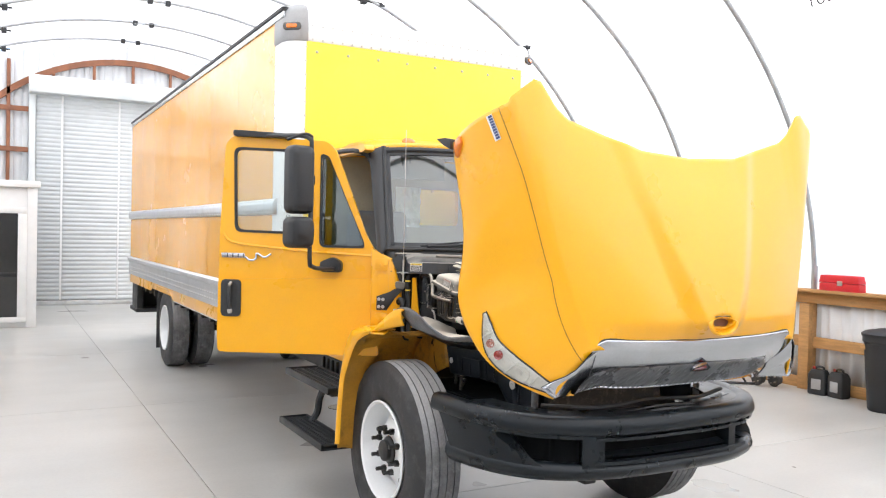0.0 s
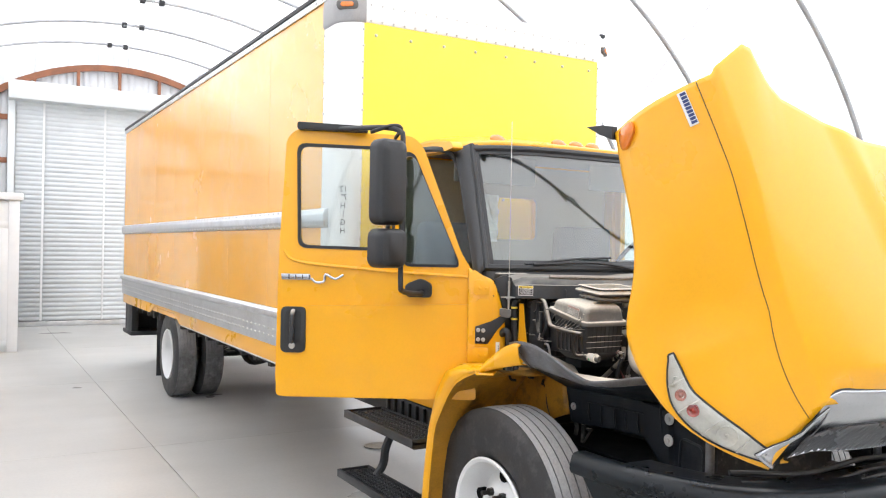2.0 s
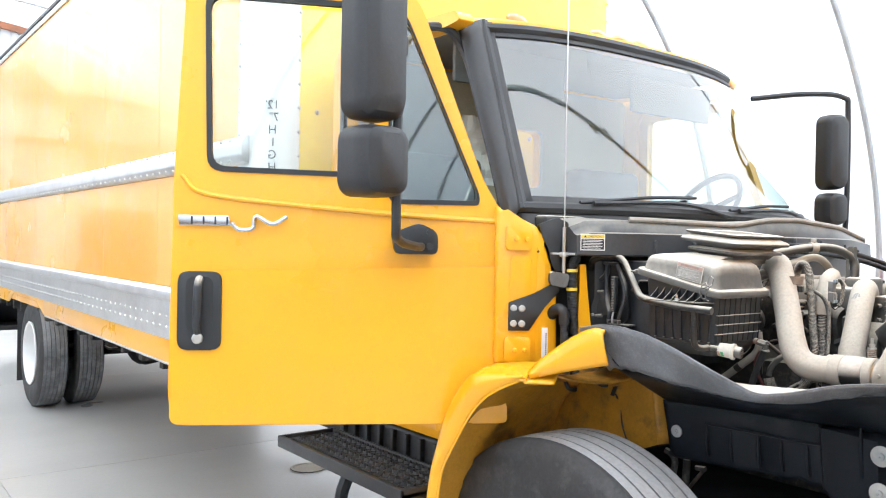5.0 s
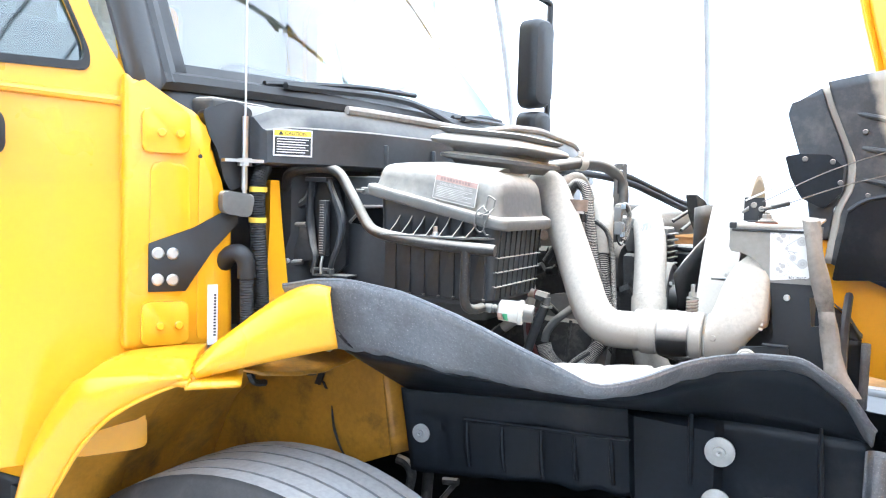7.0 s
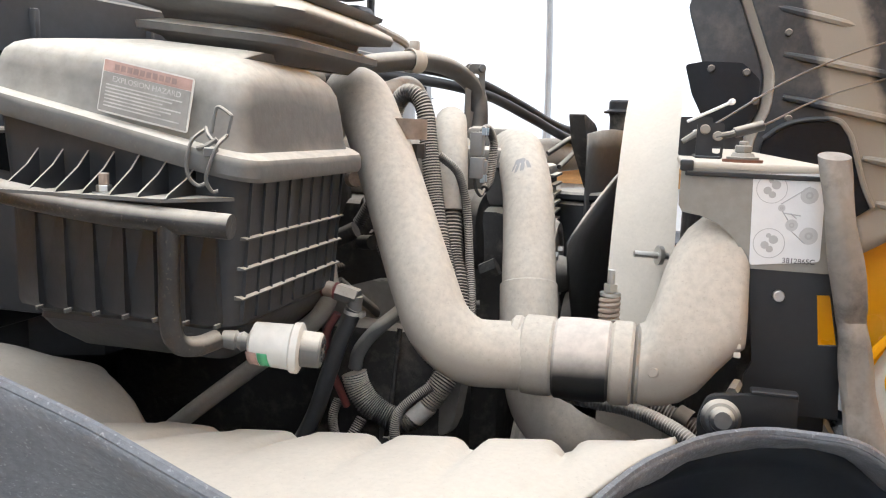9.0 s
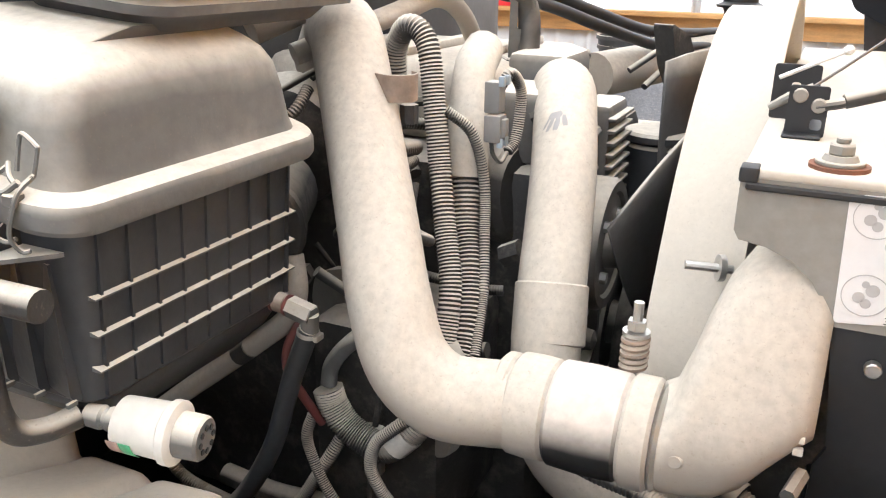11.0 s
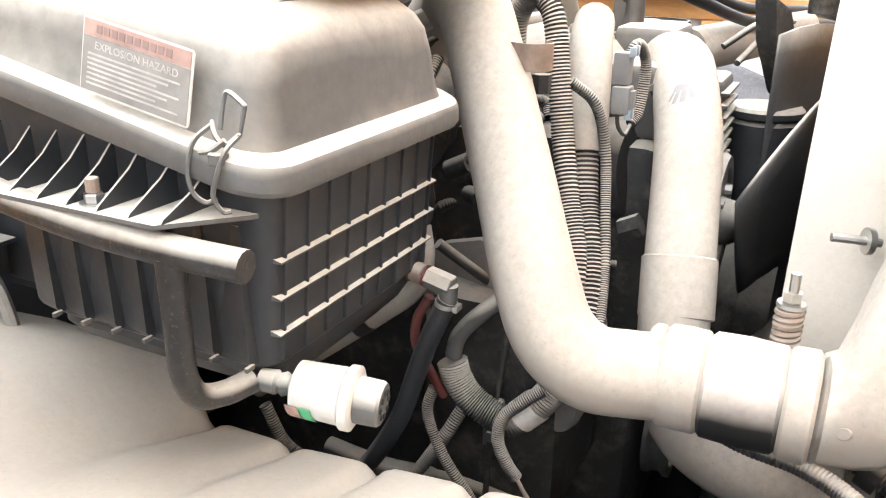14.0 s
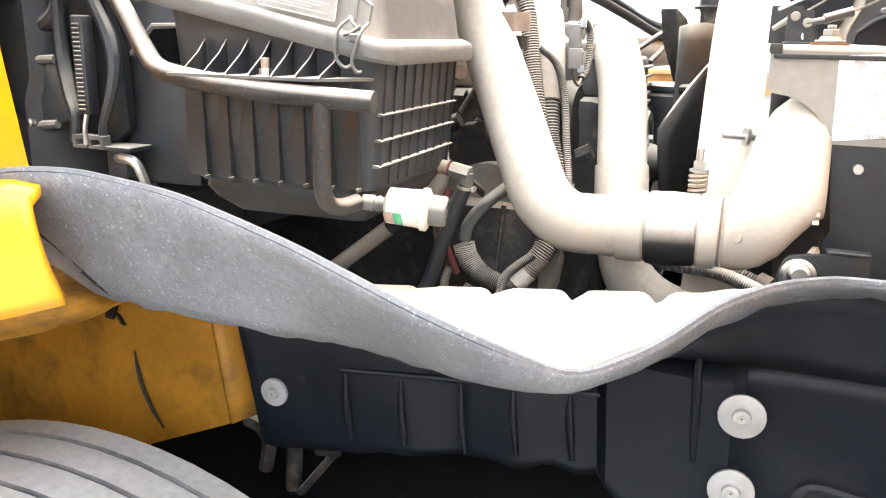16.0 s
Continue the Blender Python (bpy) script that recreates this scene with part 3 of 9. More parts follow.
def cargo_box():
    x0, x1, y0, y1, z0, z1 = 1.85, 4.225, 5.87, 14.5, 0.98, 3.70
    bm = B()
    bx(bm, x0 + 0.012, x1 - 0.012, y0 + 0.19, y1 - 0.01, 1.02, z1 - 0.02)
    box = T("cargo_box", bm, "boxyel", label="orange-yellow box body")
    # side panels with seams
    edges = [y0 + 0.33 + (y1 - y0 - 0.33) * k / 7 for k in range(8)]
    for s, xa in ((-1, x0), (1, x1)):
        for a, b in zip(edges, edges[1:]):
            for c, d in ((1.42, 2.055), (2.195, z1 - 0.05)):
                bm = B()
                bx(bm, min(xa, xa - s * 0.014), max(xa, xa - s * 0.014), a + 0.0015, b - 0.0015, c, d, 0.0015, 1)
                T("side_panel", bm, "boxyel", box)
        bm = B()
        prism(bm, [(0, 0), (0.03, 0.01), (0.042, 0.045), (0.042, 0.095), (0.03, 0.13), (0, 0.14)], y1 - y0 - 0.20, basis((xa - s * 0.0, y0 + 0.20, 2.055), (s, 0, 0), (0, 0, 1), (0, 1, 0)), 0.004)
        T("rub_rail", bm, "alu", box, "aluminium rub rail with rivets")
        bm = B()
        prism(bm, [(0, 0), (0.02, 0), (0.02, 0.22), (0.05, 0.235), (0.05, 0.28), (0.02, 0.30), (0, 0.30)], y1 - y0 - 0.20, basis((xa - s * 0.0, y0 + 0.20, 1.12), (s, 0, 0), (0, 0, 1), (0, 1, 0)), 0.004)
        T("bottom_rail", bm, "alu", box, "riveted aluminium bottom rail")
        bm = B()
        bx(bm, min(xa, xa - s * 0.014), max(xa, xa - s * 0.014), y0 + 0.1, 10.55, z0, 1.117, 0.003)
        bx(bm, min(xa, xa - s * 0.014), max(xa, xa - s * 0.014), 12.35, y1 - 0.02, z0, 1.117, 0.003)
        prism(bm, [(0, 1.117), (1.8, 1.117), (1.8, 0.98), (1.5, 1.085), (0.3, 1.085), (0, 0.98)], 0.014, basis((min(xa, xa - s * 0.014), 10.55, 0), (0, 1, 0), (0, 0, 1), (1, 0, 0)))
        T("skirt", bm, "yellow", box, "yellow lower skirt")
        bm = B()
        bx(bm, xa - 0.004, xa + 0.004, y0 + 0.1, 10.5, z0 - 0.012, z0, 0.002, 1)
        T("skirt_edge", bm, "alu", box)
        bm = B()
        bx(bm, min(xa, xa + s * 0.015), max(xa, xa + s * 0.015), y0 + 0.1, y1, z1 - 0.05, z1 - 0.0, 0.004)
        T("top_rail", bm, "alu", box)
        bm = B()
        bx(bm, min(xa - s * 0.03, xa + s * 0.025), max(xa - s * 0.03, xa + s * 0.025), y0 + 0.1, y1, z1, z1 + 0.035, 0.006)
        T("roof_edge", bm, "black", box, "dark roof edge moulding")
        # rivets
        bm = B()
        y = y0 + 0.35
        while y < y1 - 0.1:
            for z in (2.075, 2.175, 1.19, 1.25, z1 - 0.028):
                off = 0.0435 if z > 2 and z < 3 else 0.021 if z < 2 else 0.016
                if 2 < z < 3:
                    off = 0.036
                cyl(bm, (xa + s * (off - 0.006), y, z), (xa + s * (off + 0.006), y, z), 0.012, 0.007, n=6)
            y += 0.115
        r = T("rivets", bm, "steel", box, "rows of dome rivets")
        tagged(r, kind="stuff")
    # front: corner posts, yellow panel, top
    R = 0.16
    def turn(xa, s, d=0.0, n=10):
        """Plan of a rounded corner, from the side to the front; d is how far proud."""
        c = V((xa - s * R, y0 + R, 0))
        out = [V((xa + s * d, y0 + 0.33, 0))]
        for k in range(n + 1):
            q = radians(90 * k / n)
            out.append(c + V((s * math.cos(q), -math.sin(q), 0)) * (R + d))
        return out
    for s, xa in ((-1, x0), (1, x1)):
        bm = B()
        o_, i_ = turn(xa, s, 0.004), turn(xa, s, -0.012)
        rings(bm, [[p + V((0, 0, z0 + 0.05)) for p in (a_, b_)] + [p + V((0, 0, 3.50)) for p in (b_, a_)] for a_, b_ in zip(o_, i_)])
        T("corner_post", bm, "white", box, "white rounded corner post with rivets")
        bm = B()
        z = z0 + 0.12
        while z < 3.45:
            p, q = o_[0] + V((0, 0.012 * 0, z)), o_[-1] + V((0, 0, z))
            cyl(bm, p + V((s * 0.007, -0.012, 0)), p + V((-s * 0.004, -0.012, 0)), 0.006, 0.009, n=6)
            cyl(bm, q + V((s * 0.012, -0.008, 0)), q + V((s * 0.012, 0.004, 0)), 0.006, 0.009, n=6)
            z += 0.11
        tagged(T("rivets", bm, "steel", box), kind="stuff")
    bm = B()
    bx(bm, x0 + 0.15, x1 - 0.15, y0 - 0.004, y0 + 0.02, z0, 3.46, 0.002)
    T("front_panel", bm, "lemon", box, "bright lemon-yellow front panel")
    bm = B()
    for i in range(8):
        for z in (3.38, 2.3):
            xx = x0 + 0.24 + (x1 - x0 - 0.48) * i / 7
            cyl(bm, (xx, y0 - 0.014, z), (xx, y0, z), 0.008, 0.014, n=8)
    tagged(T("rivets", bm, "steel", box), kind="stuff")
    bm = B()
    prism(bm, [(0, 3.46), (0, 3.60), (0.10, 3.70), (0.2, 3.71), (0.2, 3.46)], x1 - x0 - 0.30, basis((x0 + 0.15, y0 - 0.006, 0), (0, 1, 0), (0, 0, 1), (1, 0, 0)), 0.006)
    T("nose_rail", bm, "white", box, "white top rail with rivets")
    bm = B()
    for i in range(24):
        xx = x0 + 0.2 + (x1 - x0 - 0.4) * i / 23
        cyl(bm, (xx, y0 - 0.014, 3.475), (xx, y0, 3.475), 0.006, 0.009, n=6)
        cyl(bm, (xx, y0 - 0.010, 3.585), (xx, y0, 3.585), 0.006, 0.009, n=6)
    tagged(T("rivets", bm, "steel", box), kind="stuff")
    # corner caps with marker lamps
    for s, xa in ((-1, x0), (1, x1)):
        c = []
        for z, e in ((3.455, 0.006), (3.47, 0.016), (3.60, 0.016), (3.70, 0.004), (3.755, -0.04), (3.77, -0.09)) if s < 0 else ((3.455, 0.002), (3.47, 0.006), (3.58, 0.006), (3.66, 0.0), (3.69, -0.02), (3.70, -0.05)):
            o_ = turn(xa, s, e)
            c.append([p + V((0, 0, z)) for p in o_] + [V((xa - s * 0.19, y0 + 0.15, z)), V((xa - s * 0.16, y0 + 0.33, z))])
        bm = B()
        rings(bm, c)
        cap = T("corner_cap", bm, "capgrey" if s < 0 else "white", box, "grey moulded corner cap" if s < 0 else "white metal corner cap", sharp=45)
        for nm, w_, h_, d0, d1, mt in (("lamp_housing", 0.075, 0.032, 0.0, 0.034, "dgrey"), ("marker_lamp", 0.045, 0.016, 0.03, 0.042, "amber")):
            bm = B()
            prism(bm, rrect(w_ * 2, h_ * 2, min(w_, h_) * 0.8, 4), d1 - d0, basis(V((xa - s * 0.055, y0 + 0.055, 3.57)) + V((s * 0.6, -0.8, 0)) * d0, V((0.8, s * 0.6, 0)) * (1 if s < 0 else 1), (0, 0, 1), V((s * 0.6, -0.8, 0))), 0.004)
            T(nm, bm, mt, cap, "amber marker lamp" if mt == "amber" else "")
    # height notice, painted reversed so that it reads in the mirror
    for txt, z in (("12'", 2.300), ("7\"", 2.243), ("H", 2.186), ("I", 2.129), ("G", 2.072), ("H", 2.015)):
        words("height_notice", txt, 0.056, basis(V((1.8935, 5.9135, z)) + V((0.707, -0.707, 0)) * (0.028 if len(txt) > 1 else 0.018 if txt != "I" else 0.008) + V((-0.707, -0.707, 0)) * 0.0075, (-0.707, 0.707, 0), (0, 0, 1), (-0.707, -0.707, 0)), "ink_and_shade", box, 0.0004)
    # roof and rear
    bm = B()
    bx(bm, x0 + 0.03, x1 - 0.03, y0 + 0.2, y1, z1 - 0.015, z1 + 0.02, 0.01)
    T("roof", bm, "white", box)
    bm = B()
    for z0_, z1_ in ((0.98, 1.1), (3.58, 3.7)):
        bx(bm, x0, x1, y1 - 0.01, y1 + 0.06, z0_, z1_, 0.005)
    for xa in (x0, x1 - 0.1):
        bx(bm, xa, xa + 0.1, y1 - 0.01, y1 + 0.06, 1.1, 3.58, 0.005)
    T("rear_frame", bm, "alu", box)
    # bumper step and underside
    bm = B()
    bx(bm, x0 + 0.02, x1 - 0.02, 13.9, 14.62, 0.50, 0.56, 0.01)
    bx(bm, x0 + 0.04, x0 + 0.14, 13.95, 14.5, 0.56, 0.98, 0.008)
    bx(bm, x1 - 0.14, x1 - 0.04, 13.95, 14.5, 0.56, 0.98, 0.008)
    bx(bm, x0 + 0.04, x1 - 0.04, 14.42, 14.48, 0.56, 0.98, 0.008)
    T("rear_underrun", bm, "black", label="black steel rear underrun bar")
    y = 6.2
    while y < 14.3:
        bm = B()
        bx(bm, x0 + 0.06, x1 - 0.06, y, y + 0.07, 0.90, 1.015, 0.004)
        T("cross_member", bm, "engine", box)
        y += 0.41
    for s in (-1, 1):
        bm = B()
        bx(bm, TX + s * 0.42 - 0.04, TX + s * 0.42 + 0.04, 2.95, 14.3, 0.62, 0.89, 0.01)
        T("frame_rail", bm, "black", label="dark steel chassis rail")
    # rear axle
    bm = B()
    cyl(bm, (TX - 0.9, 11.4, 0.53), (TX + 0.9, 11.4, 0.53), 0.07, n=12)
    lathe(bm, (TX, 11.1, 0.53), (0, 1, 0), [(0, 0.05), (0.1, 0.17), (0.3, 0.21), (0.45, 0.17), (0.52, 0.06)], 16, True)
    T("rear_axle", bm, "engine")
    bm = B()
    cyl(bm, (TX, 5.5, 0.62), (TX, 11.1, 0.55), 0.05, n=12)
    T("drive_shaft", bm, "engine")
    for s in (-1, 1):
        bm = B()
        for k in range(5):
            bx(bm, TX + s * 0.52 - 0.04, TX + s * 0.52 + 0.04, 10.7 + k * 0.06, 12.1 - k * 0.06, 0.60 + 0.02 * k, 0.617 + 0.02 * k, 0.004)
        T("leaf_spring", bm, "engine")
        bm = B()
        bx(bm, TX + s * 0.86 - 0.29, TX + s * 0.86 + 0.29, 12.02, 12.03, 0.16, 0.95, 0.002)
        T("mud_flap", bm, "black")


def wheel(xc, y, zc, r, s, width=0.28, name="wheel", dual=False, grooves=4):
    """One road wheel: its outer face looks along s."""
    h = width / 2
    prof = [(-h * 0.8, 0.30), (-h * 0.95, 0.34), (-h, r * 0.80), (-h * 0.93, r * 0.93), (-h * 0.80, r * 0.975)]
    n = grooves * 2 + 1
    for k in range(n):
        a, b = -h * 0.78 + 1.56 * h * k / n, -h * 0.78 + 1.56 * h * (k + 1) / n
        crown = r * (1 - 0.012 * (abs(a + b) / 2 / h) ** 2)
        if k % 2:
            prof += [(a + 0.001, crown - 0.009), (a + 0.006, crown - 0.009)] if width < 0 else [(a + (b - a) * 0.35, crown), (a + (b - a) * 0.4, crown - 0.011), (a + (b - a) * 0.6, crown - 0.011), (a + (b - a) * 0.65, crown)]
        else:
            prof += [(a, crown), (b, crown)]
    prof += [(h * 0.80, r * 0.975), (h * 0.93, r * 0.93), (h, r * 0.80), (h * 1.0, r * 0.70), (h * 0.95, 0.335), (h * 0.8, 0.30)]
    e0, e1 = 5, len(prof) - 6
    bm = B()
    lathe(bm, (xc, y, zc), (s, 0, 0), prof[:e0 + 1], 72)
    lathe(bm, (xc, y, zc), (s, 0, 0), prof[e1 - 1:], 72)
    w = T(name, bm, "rubber", label="worn black tyre on a white steel rim")
    bm = B()
    lathe(bm, (xc, y, zc), (s, 0, 0), prof[e0:e1], 72)
    T("tread", bm, "tread", w, "worn grey grooved tread")
    if dual:
        return w
    bm = B()
    t = bmesh.new()
    lathe(t, (xc, y, zc), (s, 0, 0), [(h * 0.78, 0.30), (h * 0.99, 0.315), (h * 1.04, 0.305), (h * 0.98, 0.290), (h * 0.60, 0.275), (h * 0.2, 0.262), (h * 0.05, 0.245), (h * 0.25, 0.20), (h * 0.52, 0.165), (h * 0.58, 0.15), (h * 0.58, 0.09)] if grooves == 4 else
          [(h * 0.78, 0.30), (h * 0.99, 0.315), (h * 1.04, 0.305), (h * 0.98, 0.29), (h * 0.2, 0.27), (-h * 0.5, 0.25), (-h * 0.7, 0.15), (-h * 0.7, 0.08)], 60)
    join(bm, t)
    rim = T("rim", bm, "white", w, "white painted steel rim", solid=0.006)
    face = h * 0.30 if grooves == 4 else -h * 0.55
    # near-black plugs: the shade of the open hand holes, put in as colour
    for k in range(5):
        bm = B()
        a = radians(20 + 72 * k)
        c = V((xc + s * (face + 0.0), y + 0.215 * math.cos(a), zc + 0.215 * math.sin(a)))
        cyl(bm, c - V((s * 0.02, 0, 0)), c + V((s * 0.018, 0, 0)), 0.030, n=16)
        T("hand_hole", bm, "void", rim, "hand hole with its shade in the colour")
    hub0 = h * 0.5 if grooves == 4 else -h * 0.7
    bm = B()
    lathe(bm, (xc + s * hub0, y, zc), (s, 0, 0), [(-0.02, 0.085), (0.02, 0.085), (0.03, 0.07), (0.055, 0.065), (0.065, 0.05), (0.068, 0.02), (0.068, 0.001)], 24, True)
    T("hub", bm, "hub", w, "greasy dark hub")
    for k in range(8):
        a = radians(22.5 + 45 * k)
        c = V((xc + s * hub0, y + 0.137 * math.cos(a), zc + 0.137 * math.sin(a)))
        bm = B()
        cyl(bm, c - V((s * 0.02, 0, 0)), c + V((s * 0.035, 0, 0)), 0.022, 0.020, n=6)
        cyl(bm, c + V((s * 0.03, 0, 0)), c + V((s * 0.075, 0, 0)), 0.013, n=8)
        T("lug_nut", bm, "hub", w)
    return w


def wheels():
    for s in (-1, 1):
        wheel(TX + s * 0.975 + (0.06 if s > 0 else 0.045), 4.20, 0.562, 0.562, s, 0.29)
        wheel(TX + s * 1.015, 11.38, 0.53, 0.53, s, 0.27, grooves=5)
        wheel(TX + s * 0.69, 11.38, 0.53, 0.53, s, 0.27, dual=True, grooves=5)
    bm = B()
    cyl(bm, (TX - 0.8, 4.2, 0.55), (TX + 0.8, 4.2, 0.55), 0.055, n=12)
    T("front_axle", bm, "engine")


# ---- front bumper ----
def bumper():
    n = 48
    def plan(t):
        a = abs(t)
        x = (0.985 if t < 0 else 0.935) * math.sin(a * math.pi / 2) ** 0.92
        y = 2.66 + 0.95 * (a ** 2.6)
        return V((3.0 + math.copysign(x, t), y, 0))
    def face(t, z, d=0.0):
        p = plan(t)
        q = plan(min(1, t + 0.01)) - plan(max(-1, t - 0.01))
        nx = V((q.y, -q.x, 0)).normalized()
        return p + nx * d + V((0, 0, z))
    def run(prof, t0, t1, k):
        bm = B()
        rings(bm, [[face(t0 + (t1 - t0) * i / k, z + (0.035 * (1 - (t0 + (t1 - t0) * i / k) ** 2) if z < 0.75 else 0), d) for d, z in prof] for i in range(k + 1)])
        return bm
    b = T("front_bumper", run([(-0.10, 1.020), (-0.075, 1.034), (-0.03, 1.040), (-0.006, 1.034), (0.006, 1.020), (0.016, 0.99), (0.018, 0.965), (0.010, 0.948), (-0.006, 0.940), (-0.05, 0.936), (-0.10, 0.945)], -1, 1, n), "bumper", label="black moulded front bumper", sharp=50)
    T("lower_beam", run([(-0.10, 0.79), (-0.02, 0.806), (0.0, 0.796), (0.012, 0.77), (0.012, 0.735), (0.0, 0.71), (-0.03, 0.685), (-0.10, 0.68)], -0.93, 0.93, n), "bumper", b, sharp=50)
    side = [(-0.10, 0.72), (-0.004, 0.72), (0.006, 0.78), (0.004, 0.82), (0.003, 0.86), (0.004, 0.90), (0.008, 0.96), (0.004, 1.0), (-0.10, 1.0)]
    start = lambda z: 0.74 - 0.20 * max(0.0, min(1.0, (0.93 - z) / 0.13)) ** 1.6
    for s in (-1, 1):
        bm = B()
        rings(bm, [[face(s * (start(z) + (0.985 - 0.09 * max(0, 1.0 - z) / 0.28 - start(z)) * i / 10), z, d) for d, z in side] for i in range(11)])
        T("end_piece", bm, "bumper", b, sharp=50)
        T("divider", run(side, *((-0.40, -0.315) if s < 0 else (0.215, 0.26)), 4), "bumper", b, sharp=50)
        T("opening_rim", run([(-0.03, 0.925), (0.004, 0.928), (0.006, 0.945), (-0.03, 0.948)], s * 0.40, s * 0.74, 10), "bumper", b)
    T("lower_rim", run([(-0.02, 0.800), (0.010, 0.800), (0.010, 0.818), (-0.02, 0.822)], -0.35, 0.35, 14), "bumper", b)
    T("upper_rim", run([(-0.02, 0.918), (0.010, 0.920), (0.012, 0.936), (-0.02, 0.94)], -0.35, 0.35, 14), "bumper", b)
    # near-black sheet that colours in the shade behind the openings
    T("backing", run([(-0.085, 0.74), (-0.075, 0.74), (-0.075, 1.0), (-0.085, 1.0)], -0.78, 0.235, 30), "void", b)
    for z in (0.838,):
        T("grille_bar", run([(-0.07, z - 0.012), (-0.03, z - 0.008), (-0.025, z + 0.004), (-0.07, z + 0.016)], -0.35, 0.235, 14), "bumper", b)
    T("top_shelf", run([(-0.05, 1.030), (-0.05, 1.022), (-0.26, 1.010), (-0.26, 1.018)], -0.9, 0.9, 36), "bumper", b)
    # beam block, near-black so its colour carries the shade of the gap
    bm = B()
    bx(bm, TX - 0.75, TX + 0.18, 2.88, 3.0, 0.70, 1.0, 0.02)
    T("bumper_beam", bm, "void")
    # wiring and lines behind the bumper top
    for z, y, r in ((1.015, 2.80, 0.010), (1.02, 2.86, 0.008), (1.045, 2.92, 0.012)):
        bm = B()
        tube(bm, [(2.35, y + 0.12, z), (2.65, y, z - 0.01), (3.0, y - 0.02, z + 0.012), (3.35, y + 0.0, z - 0.006), (3.65, y + 0.1, z)], r, 8)
        T("front_loom", bm, "ink_and_shade", label="black wiring loom behind the bumper")


# ---- tilted hood ----
HX = 3.05


def soft_line(v, xs, ys):
    """A line through given places with its corners rounded off."""
    a, b = float(xs[0]), float(xs[-1])
    f = lambda q: float(np.interp(q, xs, ys)) if a <= q <= b else 2 * float(np.interp(a if q < a else b, xs, ys)) - float(np.interp(2 * (a if q < a else b) - q, xs, ys))
    return sum(f(v + d) for d in (-0.09, -0.06, -0.03, 0, 0.03, 0.06, 0.09)) / 7


def hood_point(u, v, lift=0.0):
    """u from -1 (near wheel edge) over 0 (middle) to 1; v from 0 (nose) to 1 (rear edge)."""
    a = abs(u)
    yc = 2.60 - 0.10 * min(1, v / 0.12) ** 0.7 + 0.26 * v ** 1.5
    zc = 1.41
    K = 0.60
    xk = 2.34 - 0.42 * v + 0.05 * v * v
    yk = 2.62 + 0.20 * v
    xe = soft_line(v, [0, .1, .2, .35, .6, .8, 1], [2.21, 2.0, 1.94, 1.91, 1.93, 1.92, 1.91])
    ye = float(np.interp(v, [0, .1, .2, .29, .38, .45, .52, .62, .75, .87, 1], [2.75, 2.88, 3.03, 3.13, 3.20, 3.185, 3.16, 3.155, 3.185, 3.23, 3.265]))
    ye = (ye + 2 * soft_line(v, [0, .1, .2, .29, .38, .45, .52, .62, .75, .87, 1], [2.75, 2.88, 3.03, 3.13, 3.20, 3.185, 3.16, 3.155, 3.185, 3.23, 3.265])) / 3
    ze = soft_line(v, [0, .1, .2, .35, .6, .8, 1], [1.145, 1.218, 1.352, 1.56, 1.90, 2.15, 2.40])
    if a <= K:
        b = a / K
        x = HX + (xk - HX) * b
        y = yc + (yk - yc) * b ** 2.4
        ztop = float(np.interp(x, [1.95, 2.09, 2.13, 2.22, 2.29, 2.72, 3.05], [2.575, 2.685, 2.675, 2.555, 2.505, 2.38, 2.36]))
        z0 = zc + (1.39 - zc) * b
        z = z0 + (ztop - z0) * v
        w = 0.11 + 0.37 * v
        e = (w + 0.065 - abs(x - HX)) / 0.13
        e = max(0.0, min(1.0, e))
        e = e * e * (3 - 2 * e)
        y -= 0.045 * e * min(1, v / 0.1) * (1 - 0.4 * v)
    else:
        c = (a - K) / (1 - K)
        x = xk + (xe - xk) * c - 0.05 * math.sin(math.pi * c) * min(1, v * 3 + 0.2)
        y = yk + (ye - yk) * c
        zl = 1.39 + 1.18 * v
        z = zl + (ze - zl) * c
    if u > 0:
        x = 2 * HX - x
    return V((x, y - lift, z))


def along(pts, u):
    """The place a share u of the way along a row of points."""
    k = max(0.0, min(0.9999, u)) * (len(pts) - 1)
    return pts[int(k)].lerp(pts[int(k) + 1], k - int(k))


